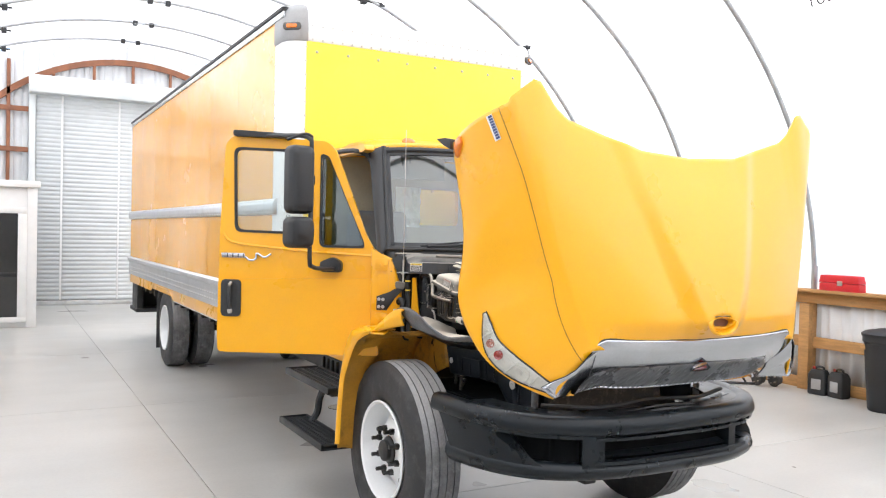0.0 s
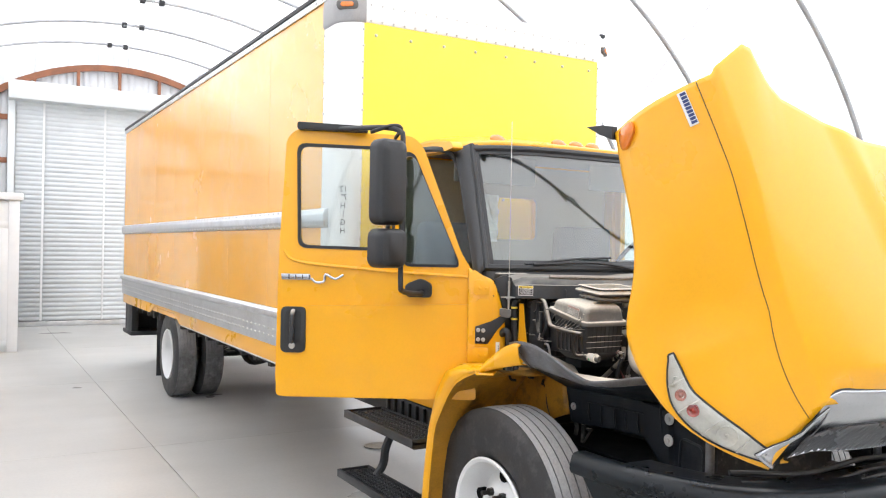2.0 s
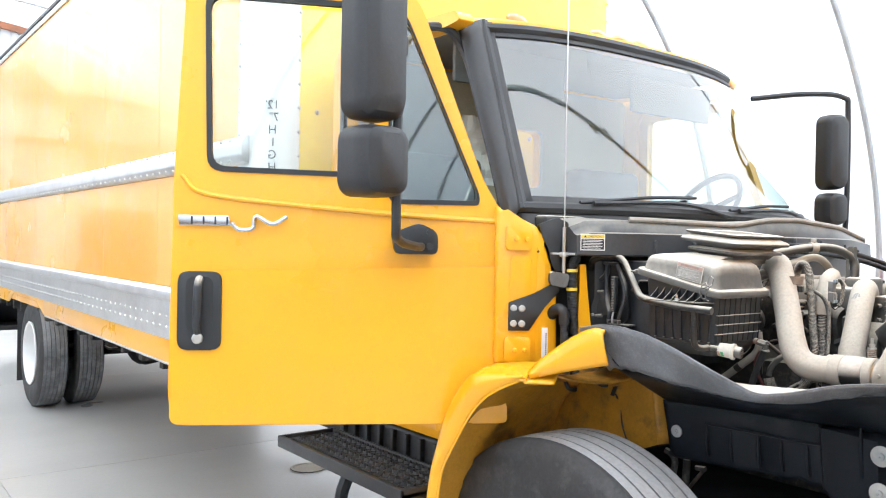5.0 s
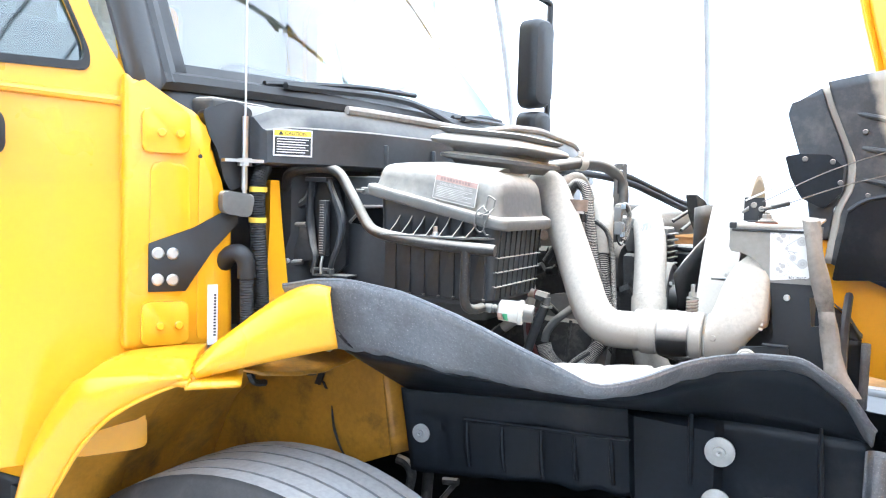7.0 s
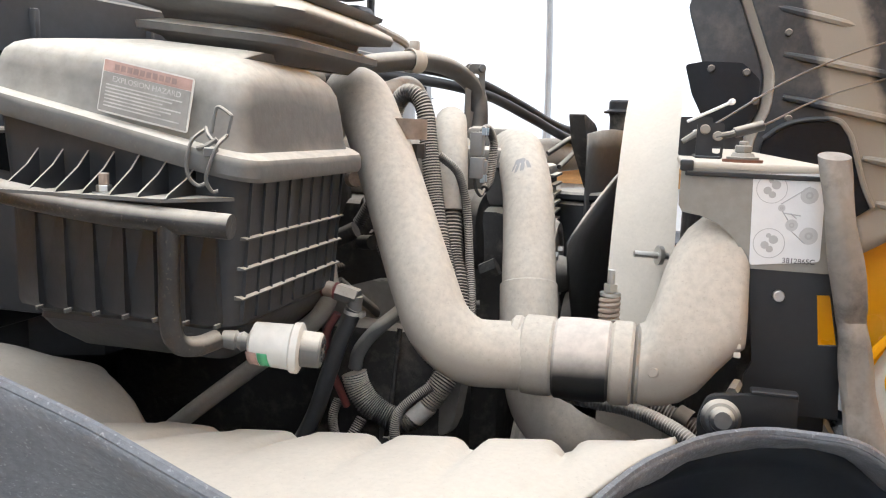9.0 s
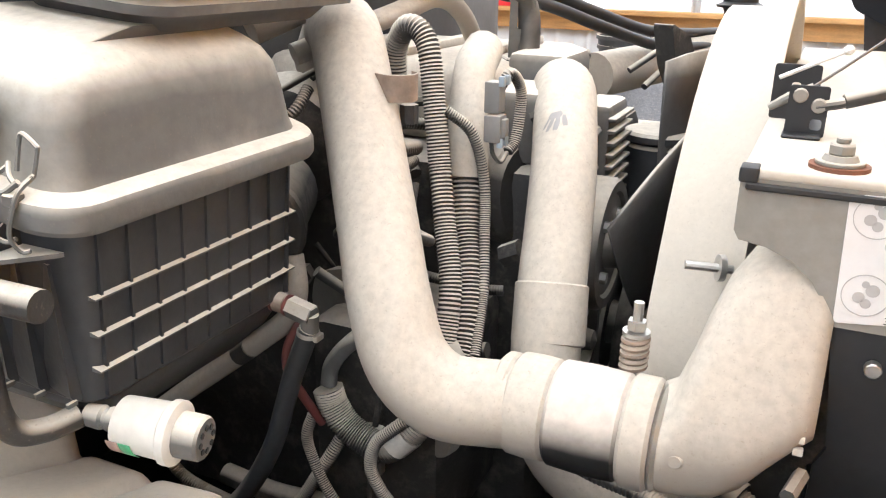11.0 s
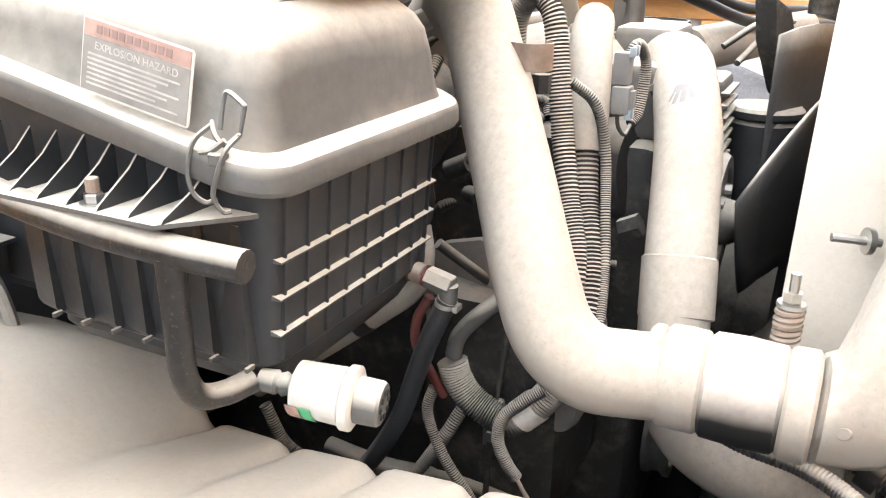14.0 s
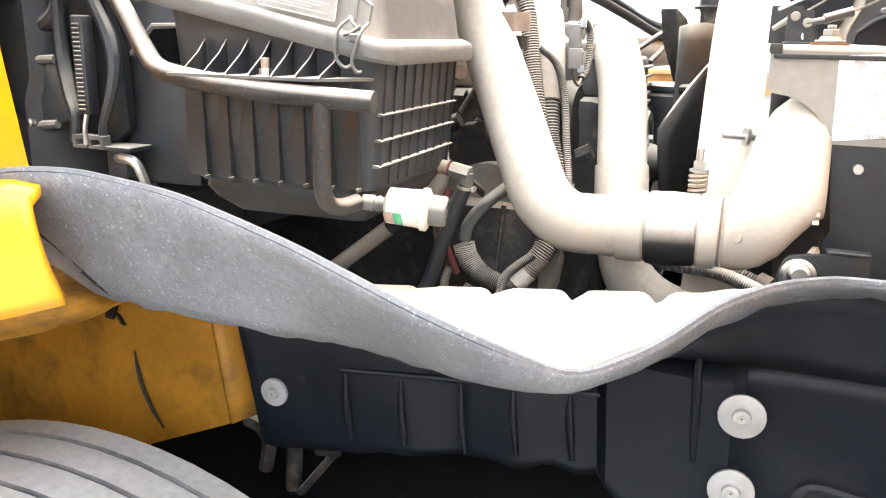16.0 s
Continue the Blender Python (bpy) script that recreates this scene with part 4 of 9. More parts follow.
def hood():
    bm = B()
    sheet(bm, lambda i, j: hood_point(-1 + 2 * i, j), 180, 60)
    ci = hood_point(0, 0.115)
    hole = [f for f in bm.faces if all(((v.co.x - ci.x) / 0.088) ** 2 + ((v.co.z - ci.z) / 0.045) ** 2 < 1 for v in f.verts)]
    bmesh.ops.delete(bm, geom=hole, context="FACES")
    h = T("hood", bm, "yellow", label="yellow hood tilted forward on its hinges", sharp=50, solid=0.012)
    # panel seam and badge
    for s in (-1, 1):
        bm = B()
        tube(bm, [hood_point(s * float(np.interp(0.005 + 0.99 * k / 20, [0, .3, .72, .86, 1], [.69, .642, .633, .642, .655])), 0.005 + 0.99 * k / 20, 0.0) + V((s * 0.0006, 0, 0)) for k in range(21)], 0.0016, 6, 2)
        T("seam", bm, "ink_and_shade", h, "thin dark panel seam")
        # rounded wheel-side flange
        bm = B()
        line = [hood_point(s, k / 30) for k in range(0 if s < 0 else 9, 31)]
        rings(bm, [[p, p + V((-s * 0.03, 0.02, 0)), p + V((-s * 0.09, 0.035, 0)), p + V((-s * 0.15, 0.03, 0))] for p in line], False, False)
        T("fender_flange", bm, "yellow", h, solid=0.006)
        # side turn lamp at the rear corner
        bm = B()
        foot = [hood_point(s * a, b) for a, b in rounded([(0.978, 0.992), (0.895, 0.992), (0.886, 0.955), (0.945, 0.918), (0.984, 0.935)], 0.018, 4)]
        mid = sum(foot, V((0, 0, 0))) / len(foot)
        out = V((s * 0.86, -0.48, 0.08))
        loop0, loop1, loop2 = [[mid + (q - mid) * k + out * d for q in foot] for k, d in ((1.0, 0.0), (0.9, 0.016), (0.5, 0.026))]
        rings(bm, [loop0, loop1, loop2])
        T("turn_lamp", bm, "amber", h, "amber turn lamp")
        # rubber latch
        bm = B()
        e = hood_point(s * 1.0, 1.0)
        prism(bm, [(0, 0), (0.07, 0.02), (0.16, 0.055), (0.06, 0.06), (0, 0.055)], 0.03, basis(e + V((-0.015, 0.0, -0.03)), (0, 1, 0.1), (0, 0, 1), (1, 0, 0)), 0.004)
        T("hood_latch", bm, "black", h)
    # badge made of plain bars
    m0 = hood_point(-0.702, 0.986)
    ex = (hood_point(-0.688, 0.875) - m0).normalized()
    ey = (hood_point(-0.66, 0.92) - hood_point(-0.73, 0.92)).normalized()
    nz = ex.cross(ey).normalized()
    if nz.y > 0:
        nz = -nz
    bm = B()
    prism(bm, [(0, -0.017), (0.130, -0.017), (0.130, 0.017), (0, 0.017)], 0.003, basis(m0 + nz * 0.004 , ex, ey, nz))
    bd = T("badge", bm, "sticker", h, "white badge with dark blue bars")
    for k in range(9):
        bm = B()
        prism(bm, [(0.004 + 0.0137 * k, -0.007), (0.0145 + 0.0137 * k, -0.007), (0.0145 + 0.0137 * k, 0.0145), (0.004 + 0.0137 * k, 0.0145)], 0.0015, basis(m0 + nz * 0.0071, ex, ey, nz))
        T("bar", bm, "blueink", bd)
    # air inlet at the end of the bulge
    c = hood_point(0, 0.115) + V((0.0, -0.012, -0.004))
    bm = B()
    loops = []
    for rx, rz, d in ((0.106, 0.053, 0.012), (0.096, 0.047, 0.003), (0.089, 0.043, 0.003), (0.083, 0.040, 0.008), (0.079, 0.036, 0.03), (0.072, 0.031, 0.06)):
        loops.append([c + V((rx * math.cos(t), d + 0.012 * max(0, math.sin(t)), rz * math.sin(t) * (0.62 if math.sin(t) > 0 else 1.25))) for t in [6.283 * k / 40 for k in range(40)]])
    rings(bm, loops[::-1], False)
    ai = T("air_inlet", bm, "yellow", h, "recessed air inlet")
    # red-brown disc paints the shade deep in the yellow inlet
    bm = B()
    prism(bm, [(0.076 * math.cos(q), 0.032 * math.sin(q) * (0.8 if math.sin(q) > 0 else 1.2) + 0.004) for q in [6.283185 * k / 24 for k in range(24)]], 0.004, basis(c + V((0, 0.056, 0)), (1, 0, 0), (0, 0, 1), (0, -1, 0)))
    T("inlet_mouth", bm, "rust_and_shade", ai, "inlet mouth with its shade in the colour")
    # chrome nose: faces forward and down
    def nose(u, v):
        t = -1 + 2 * u
        a = abs(t)
        drop = max(0, (a - 0.74) / 0.26) ** 1.4
        zt = 1.425 + 0.035 * a * a - 0.235 * drop
        zb = 1.292 - 0.125 * drop
        y0 = 2.570 + 0.05 * a * a + 0.05 * a ** 6 + 0.10 * drop
        bow = math.sin(math.pi * v)
        return V((HX + 0.86 * t * (1 - 0.14 * v), y0 + 0.075 * v - 0.016 * bow, zt + (zb - zt) * v))
    bm = B()
    sheet(bm, nose, 70, 12)
    ch = T("chrome_surround", bm, "chrome", h, "polished chrome grille surround", solid=0.008, sharp=60)
    bm = B()
    tube(bm, [nose(k / 50, 0.0) for k in range(51)], 0.006, 6, 2)
    T("surround_gap", bm, "ink_and_shade", ch)
    def under(u, v):
        t = -1 + 2 * u
        p = nose(0.5 + 0.5 * t * 0.88, 0.97)
        a = abs(t)
        return p + V((0, 0.085 * v + 0.006, -(0.125 - 0.03 * a ** 4) * v))
    # chrome cheeks that sweep from the grille to the headlamps
    for s in (-1, 1):
        e = 0 if s < 0 else 1
        up = [hood_point(s * a, b) for a, b in ((0.585, 0.0), (0.66, 0.0), (0.75, 0.002), (0.82, 0.012), (0.88, 0.026), (0.95, 0.036))]
        dn = [under(e, 0.0) + V((-s * 0.02, -0.006, 0)), under(e, 0.35) + V((0, -0.006, 0)), under(e, 0.75) + V((0, -0.006, 0)), under(e, 1.0) + V((0, -0.004, 0)), hood_point(s * 0.985, 0.0) * 0.5 + under(e, 1.0) * 0.5, hood_point(s * 0.985, 0.0)]
        out = V((s * 0.5, -0.75, -0.3)).normalized()
        bm = B()
        sheet(bm, lambda u, v: along(up, u).lerp(along(dn, u), v) + out * (0.012 + 0.012 * math.sin(math.pi * v)), 24, 8)
        T("chrome_cheek", bm, "chrome", ch, solid=0.006)
        bm = B()
        tube(bm, [along(up, k / 20) + out * 0.013 for k in range(21)], 0.003, 6, 2)
        T("surround_gap", bm, "ink_and_shade", ch)
    bm = B()
    sheet(bm, lambda u, v: under(u, v) + V((0, 0.016, 0.004)), 30, 4)
    T("grille_backing", bm, "bumper", ch, solid=0.004)
    nf = 44
    for k in range(nf):
        t = (k + 0.5) / nf
        p, q = under(t, 0.0), under(max(0.004, t - 0.075), 1.0)
        d = 0.0045
        bm = B()
        rings(bm, [[p + V((-d, 0.010, 0.0)), p + V((d, 0.010, 0.0)), p + V((d * 0.5, -0.010, -0.007)), p + V((-d * 0.5, -0.010, -0.007))],
                   [q + V((-d, 0.010, 0.0)), q + V((d, 0.010, 0.0)), q + V((d * 0.5, -0.010, -0.007)), q + V((-d * 0.5, -0.010, -0.007))]])
        T("grille_fin", bm, "fin", ch)
    bm = B()
    tube(bm, [under(k / 24, 1.0) + V((0, -0.002, -0.004)) for k in range(25)], 0.005, 8, 2)
    T("lower_trim", bm, "chrome", ch)
    # emblem: a plain diamond
    c = nose(0.52, 1.0) + V((0, -0.004, -0.022))
    me_ = basis(c, (1, 0, 0), (0, -0.75, 0.66))
    bm = B()
    plate(bm, [(-0.062, -0.026), (0.062, -0.026), (0.062, 0.004), (0.0, 0.044), (-0.062, 0.004)], [[(-0.046, -0.016), (0.046, -0.016), (0.046, 0.0), (0.0, 0.030), (-0.046, 0.0)]], 0.012, me_)
    T("emblem", bm, "chrome", ch)
    bm = B()
    plate(bm, [(-0.046, -0.016), (0.046, -0.016), (0.046, 0.0), (0.0, 0.030), (-0.046, 0.0)], [], 0.004, me_)
    T("emblem_field", bm, "redlens", ch)
    bm = B()
    tube(bm, [nose(0.52, 0.12) + V((0, -0.004, 0)), nose(0.52, 0.5) + V((0, -0.004, 0)), nose(0.52, 0.95) + V((0, -0.004, 0))], 0.006, 6)
    T("emblem_bar", bm, "chrome", ch)
    # headlamps
    def soft(q, xs, ys):
        return sum(float(np.interp(q + d, xs, ys)) for d in (-0.012, 0.0, 0.012)) / 3
    for s in (-1, 1):
        def hl(u, v, d):
            k = 0.018 + 0.272 * (1 - u)
            a = soft(k, [.018, .08, .12, .15, .19, .23, .262, .290], [.968, .986, .988, .985, .974, .948, .918, .893])
            b = soft(k, [.018, .08, .14, .20, .262, .290], [.905, .884, .886, .896, .882, .881])
            p = hood_point(s * (a + (b - a) * v), k)
            return p + V((s * 0.75, -0.6, -0.1)).normalized() * d
        rim = [hl(k / 24, 0, 0.006) for k in range(25)] + [hl(1, k / 6, 0.006) for k in range(1, 7)] + [hl(1 - k / 24, 1, 0.006) for k in range(1, 25)]
        bm = B()
        sheet(bm, lambda u, v: hl(u, v, 0.006 - 0.0 * math.sin(math.pi * v)), 24, 6)
        hb = T("headlamp", bm, "lampback", h, "clear curved headlamp", solid=0.002)
        bm = B()
        tube(bm, rim + [rim[0]], 0.0045, 6, 1, smooth=False)
        T("lamp_seal", bm, "black", hb, "black lamp seal")
        bm = B()
        sheet(bm, lambda u, v: hl(u, v, 0.008 + 0.024 * math.sin(math.pi * v) ** 0.6 * math.sin(math.pi * min(1, u * 0.92 + 0.04)) ** 0.5), 24, 10)
        l = T("lens", bm, "lens", hb)
        l.visible_shadow = False
        # the two red discs are the bulb's reflections, painted as colour
        for uu, rr, mt, nm in ((0.20, 0.010, "lampback", "reflector"), (0.33, 0.022, "lampred", "turn_reflector"), (0.47, 0.024, "redlens", "turn_reflector"), (0.74, 0.040, "lampback", "reflector")):
            bm = B()
            c = hl(uu, 0.5, 0.006)
            lathe(bm, c, V((s * 0.75, -0.6, -0.1)), [(0.0, rr), (0.010, rr * 0.95), (0.004, rr * 0.5), (0.006, rr * 0.2), (0.010, rr * 0.15), (0.012, 0.001)], 18)
            T(nm, bm, mt, hb)
        for uu in (0.22, 0.42, 0.63, 0.85):
            bm = B()
            rings(bm, [[hl(uu, v, 0.006), hl(uu + 0.02, v, 0.006), hl(uu + 0.015, v, 0.016), hl(uu + 0.005, v, 0.016)] for v in (0.04, 0.5, 0.96)])
            T("lamp_web", bm, "lampback", hb)


# ---- cab ----
D0, DU, DN = V((2.05, 4.47, 0)), V((-0.858, 0.514, 0)), V((-0.514, -0.858, 0))


def dw(u, w, z):
    """A place on the open door: u from the hinges, w out from its skin, z height."""
    return D0 + DU * u + DN * w + V((0, 0, z))


def door():
    outline = [(1.055, 1.115), (1.075, 1.20), (1.065, 1.9), (1.035, 2.50), (0.98, 2.555), (0.36, 2.525), (0.30, 2.47), (0.085, 1.90), (0.02, 1.80), (0.005, 1.62), (-0.005, 1.12), (0.02, 1.115)]
    win = rounded([(0.965, 1.915), (0.978, 2.478), (0.445, 2.462), (0.445, 1.905)], 0.05)
    tri = rounded([(0.40, 1.825), (0.40, 2.445), (0.345, 2.43), (0.10, 1.86), (0.10, 1.825)], 0.045)
    m = basis(dw(0, -0.055, 0), DU, (0, 0, 1), DN)
    bm = B()
    plate(bm, rounded(outline, 0.05), [win, tri], 0.055, m)
    d = T("passenger_door", bm, "yellow", label="open yellow passenger door")
    # raised skin below the belt line, with a crease
    bm = B()
    low = rounded([(1.067, 1.12), (1.068, 1.60), (0.012, 1.63), (0.0, 1.12)], 0.03)
    plate(bm, low, [], 0.012, basis(dw(0, 0.001, 0), DU, (0, 0, 1), DN))
    T("lower_skin", bm, "yellow", d)
    bm = B()
    tube(bm, [dw(1.04, 0.0, 1.90), dw(0.97, 0.004, 1.845), dw(0.7, 0.006, 1.815), dw(0.35, 0.006, 1.79), dw(0.02, 0.002, 1.775)], 0.009, 8)
    T("belt_crease", bm, "yellow", d)
    for nm, loop in (("window", win), ("vent_window", tri)):
        inner = [(V(p) + (V((sum(q[0] for q in loop) / len(loop), sum(q[1] for q in loop) / len(loop))) - V(p)) * 0.06) for p in loop]
        bm = B()
        plate(bm, [tuple(p) for p in loop], [[tuple(p) for p in inner]], 0.022, basis(dw(0, -0.016, 0), DU, (0, 0, 1), DN))
        fr = T(nm, bm, "black", d, "black rubber window seal")
        bm = B()
        plate(bm, [tuple(V(p)) for p in inner], [], 0.005, basis(dw(0, -0.028, 0), DU, (0, 0, 1), DN))
        gl = T("pane", bm, "pane" if nm == "window" else "tint", fr, "clear door glass")
        gl.visible_shadow = False
    # handle
    bm = B()
    prism(bm, rounded([(0.912, 1.355), (1.045, 1.355), (1.045, 1.60), (0.912, 1.60)], 0.03), 0.016, basis(dw(0, 0.008, 0), DU, (0, 0, 1), DN), 0.004)
    hd = T("door_handle", bm, "black", d, "black recessed pull handle with key lock")
    # flat black plate on the handle gives the recess its shade by colour
    bm = B()
    prism(bm, rounded([(0.935, 1.41), (1.02, 1.41), (1.02, 1.585), (0.935, 1.585)], 0.03), 0.002, basis(dw(0, 0.0245, 0), DU, (0, 0, 1), DN))
    T("recess", bm, "ink_and_shade", hd)
    bm = B()
    tube(bm, [dw(0.978, 0.024, 1.578), dw(0.978, 0.05, 1.56), dw(0.98, 0.052, 1.49), dw(0.982, 0.045, 1.43), dw(0.982, 0.026, 1.41)], [0.012, 0.013, 0.013, 0.012, 0.012], 10)
    T("grip", bm, "dblack", hd)
    bm = B()
    cyl(bm, dw(0.982, 0.022, 1.392), dw(0.982, 0.036, 1.392), 0.017, n=16, bev=0.003)
    T("lock", bm, "steel", hd)
    # emblem bars
    bm = B()
    prism(bm, [(0, 0), (0.16, 0), (0.15, 0.032), (-0.004, 0.032)], 0.004, basis(dw(1.045, 0.012, 1.744), -DU, (0, 0, 1), DN), 0.001)
    e = T("name_badge", bm, "chrome", d, "silver name badge as plain bars")
    for k in range(4):
        bm = B()
        bx(bm, 0.036 + 0.036 * k, 0.041 + 0.036 * k, 0.003, 0.028, 0.0, 0.006, 0.0, m=basis(dw(1.045, 0.012, 1.744), -DU, (0, 0, 1), DN))
        T("bar", bm, "ink_and_shade", e)
    bm = B()
    tube(bm, [dw(0.885, 0.014, 1.752), dw(0.86, 0.014, 1.732), dw(0.82, 0.014, 1.738), dw(0.81, 0.014, 1.775), dw(0.76, 0.014, 1.752), dw(0.715, 0.014, 1.775)], 0.007, 6)
    T("script_bar", bm, "chrome", e)
    # mirror on its arm
    bm = B()
    arm = [(1.80, 4.60, 1.69), (1.70, 4.50, 1.69), (1.56, 4.39, 1.71), (1.532, 4.362, 1.77), (1.532, 4.362, 2.1), (1.532, 4.362, 2.44), (1.525, 4.385, 2.50), (1.48, 4.47, 2.525), (1.42, 4.68, 2.54), (1.38, 4.84, 2.55)]
    tube(bm, arm, 0.0135, 10)
    mi = T("mirror_arm", bm, "black", d, "black tubular mirror arm")
    bm = B()
    prism(bm, rounded([(0.24, 1.665), (0.375, 1.665), (0.385, 1.73), (0.30, 1.765), (0.24, 1.735)], 0.02), 0.07, basis(dw(0, 0.0, 0), DU, (0, 0, 1), DN), 0.008)
    cyl(bm, dw(0.265, 0.06, 1.69), dw(0.265, 0.078, 1.69), 0.012, n=10)
    cyl(bm, dw(0.265, 0.06, 1.735), dw(0.265, 0.078, 1.735), 0.012, n=10)
    T("mirror_base", bm, "black", mi)
    bm = B()
    prism(bm, rounded([(0.97, 2.545), (0.60, 2.535), (0.60, 2.565), (0.97, 2.585)], 0.012), 0.06, basis(dw(0, -0.005, 0), DU, (0, 0, 1), DN), 0.01)
    T("mirror_base", bm, "black", mi)
    bm = B()
    tube(bm, [(1.42, 4.50, 2.50), (1.50, 4.42, 2.53), (1.55, 4.42, 2.52), (1.62, 4.62, 2.50)], 0.010, 8)
    T("brace", bm, "black", mi)
    for z0, z1, w, dep in ((2.035, 2.455, 0.165, 0.09), (1.825, 2.018, 0.165, 0.11)):
        zc, hh = (z0 + z1) / 2, (z1 - z0)
        ex, ey = V((0.97, 0.10, 0)).normalized(), V((0, 0, 1))
        nb = V((0.10, -0.97, 0)).normalized()
        c = V((1.462, 4.385, zc))
        bm = B()
        loops = []
        for k, d_ in ((1.0, -0.035), (1.0, 0.02), (0.96, 0.045), (0.82, 0.062), (0.5, 0.072)):
            loops.append([c + ex * (q[0]) + ey * q[1] + nb * d_ * (dep / 0.09) for q in rrect(w * k, hh * (1 - (1 - k) * 0.5), 0.045 * k, 5)])
        rings(bm, loops)
        hsg = T("mirror_housing", bm, "black", mi, "black mirror housing")
        bm = B()
        prism(bm, rrect(w * 0.88, hh * 0.92, 0.03, 5), 0.003, basis(c - nb * 0.037 * (dep / 0.09), -ex, ey, -nb))
        T("mirror_glass", bm, "mirror", hsg)
        bm = B()
        bx(bm, 1.50, 1.555, 4.345, 4.385, zc - 0.03, zc + 0.03, 0.008)
        T("clamp", bm, "black", hsg)


PE, PN = V((0.834, -0.552, 0)), V((-0.552, -0.834, 0))


def pf(a, z, d=0.0):
    """A place on the hinge pillar: a across its face, d out from it."""
    return V((2.05, 4.42, 0)) + PE * a + PN * d + V((0, 0, z))


def cab():
    # shell: side pillar, roof, back, floor
    s0, s1 = 2.06, 4.02
    bm = B()
    def roof(u, v):
        x = s0 + 0.10 + (s1 - s0 - 0.20) * u
        e = abs(2 * u - 1)
        z = 2.60 - 0.045 * e ** 6 + 0.045 * math.sin(math.pi * min(1, v * 1.15)) - 0.03 * (1 - v) ** 3
        y = 4.86 - 0.10 * (1 - e * e) * (1 - v) + 0.78 * v
        return V((x, y, z))
    sheet(bm, roof, 24, 12)
    c = T("cab_roof", bm, "yellow", label="yellow cab roof", solid=0.03)
    for x in (2.46, 2.90, 3.04, 3.18, 3.62):
        u = (x - s0 - 0.1) / (s1 - s0 - 0.2)
        p = roof(u, 0.12)
        bm = B()
        lathe(bm, p + V((0, 0, -0.004)), (0, -0.35, 1), [(0, 0.055), (0.012, 0.052), (0.024, 0.038), (0.030, 0.015), (0.031, 0.001)], 16)
        for v in bm.verts:
            v.co.y = p.y + (v.co.y - p.y) * 0.55
        T("roof_lamp", bm, "amber", c, "amber clearance lamp")
    for s, xa in ((-1, s0), (1, s1)):
        # roof side rail and rear pillar round the door opening
        bm = B()
        out = [(5.02, 2.475), (5.06, 2.53), (5.60, 2.56), (5.66, 2.50), (5.66, 1.02), (5.50, 1.02), (5.52, 2.40), (5.46, 2.47)]
        if s < 0:
            out = [(4.76, 2.50), (4.79, 2.54), (5.60, 2.56), (5.66, 2.50), (5.66, 1.02), (5.56, 1.02), (5.56, 2.42), (5.50, 2.49), (4.84, 2.49)]
        plate(bm, rounded(out, 0.03), [], 0.07, basis((xa if s < 0 else xa - 0.07, 0, 0), (0, 1, 0), (0, 0, 1), (1, 0, 0)))
        T("door_frame", bm, "yellow", label="yellow door frame")
        bm = B()
        tube(bm, ([(xa + 0.018, 4.50, 1.75), (xa + 0.060, 4.70, 2.15), (xa + 0.085, 4.85, 2.42)] + [(xa + s * 0.004, 4.92, 2.505)] if s < 0 else [(xa + s * 0.004, 5.02, 2.49)]) + [(xa + s * 0.004, 5.45, 2.515), (xa + s * 0.004, 5.55, 2.44), (xa + s * 0.004, 5.56, 1.9), (xa + s * 0.004, 5.56, 1.1)], 0.016, 8)
        T("door_seal", bm, "black", label="black door seal")
    # far door with its window
    bm = B()
    plate(bm, rounded([(4.60, 1.12), (5.54, 1.12), (5.54, 2.46), (4.95, 2.46), (4.70, 1.82)], 0.04), [rounded([(4.76, 1.86), (5.46, 1.86), (5.46, 2.41), (4.975, 2.41)], 0.03)], 0.05, basis((s1 - 0.04, 0, 0), (0, 1, 0), (0, 0, 1), (1, 0, 0)))
    fd = T("driver_door", bm, "yellow", label="closed yellow driver door")
    bm = B()
    plate(bm, rounded([(4.76, 1.86), (5.46, 1.86), (5.46, 2.41), (4.975, 2.41)], 0.03), [], 0.005, basis((s1 - 0.02, 0, 0), (0, 1, 0), (0, 0, 1), (1, 0, 0)))
    p = T("pane", bm, "pane", fd)
    p.visible_shadow = False
    # back wall with window, floor, sides below
    bm = B()
    plate(bm, rounded([(s0 + 0.02, 1.0), (s1 - 0.02, 1.0), (s1 - 0.05, 2.56), (s0 + 0.05, 2.56)], 0.06), [rounded([(2.85, 2.0), (3.30, 2.0), (3.30, 2.30), (2.85, 2.30)], 0.05)], 0.05, basis((0, 5.68, 0), (1, 0, 0), (0, 0, 1), (0, -1, 0)))
    T("cab_back", bm, "yellow", label="yellow cab back wall")
    bm = B()
    plate(bm, rounded([(s0 + 0.04, 1.02), (s1 - 0.04, 1.02), (s1 - 0.06, 2.53), (s0 + 0.06, 2.53)], 0.05), [rounded([(2.85, 2.0), (3.30, 2.0), (3.30, 2.30), (2.85, 2.30)], 0.05)], 0.02, basis((0, 5.625, 0), (1, 0, 0), (0, 0, 1), (0, -1, 0)))
    T("back_trim", bm, "backtrim", label="beige rear cab trim")
    # bag of clear wrap hung behind the seats
    bm = B()
    def wrap(u, v):
        return V((2.62 + 0.22 * u, 5.44 + 0.03 * noise.noise(V((u * 6, v * 7, 2))), 1.98 + 0.32 * v))
    sheet(bm, wrap, 14, 18)
    T("wrapped_parcel", bm, "sticker", label="parcel in creased clear wrap", sharp=10)
    bm = B()
    bx(bm, s0 + 0.02, s1 - 0.02, 4.74, 5.66, 1.00, 1.08, 0.01)
    T("cab_floor", bm, "grey")
    for xa in (s0, s1 - 0.06):
        bm = B()
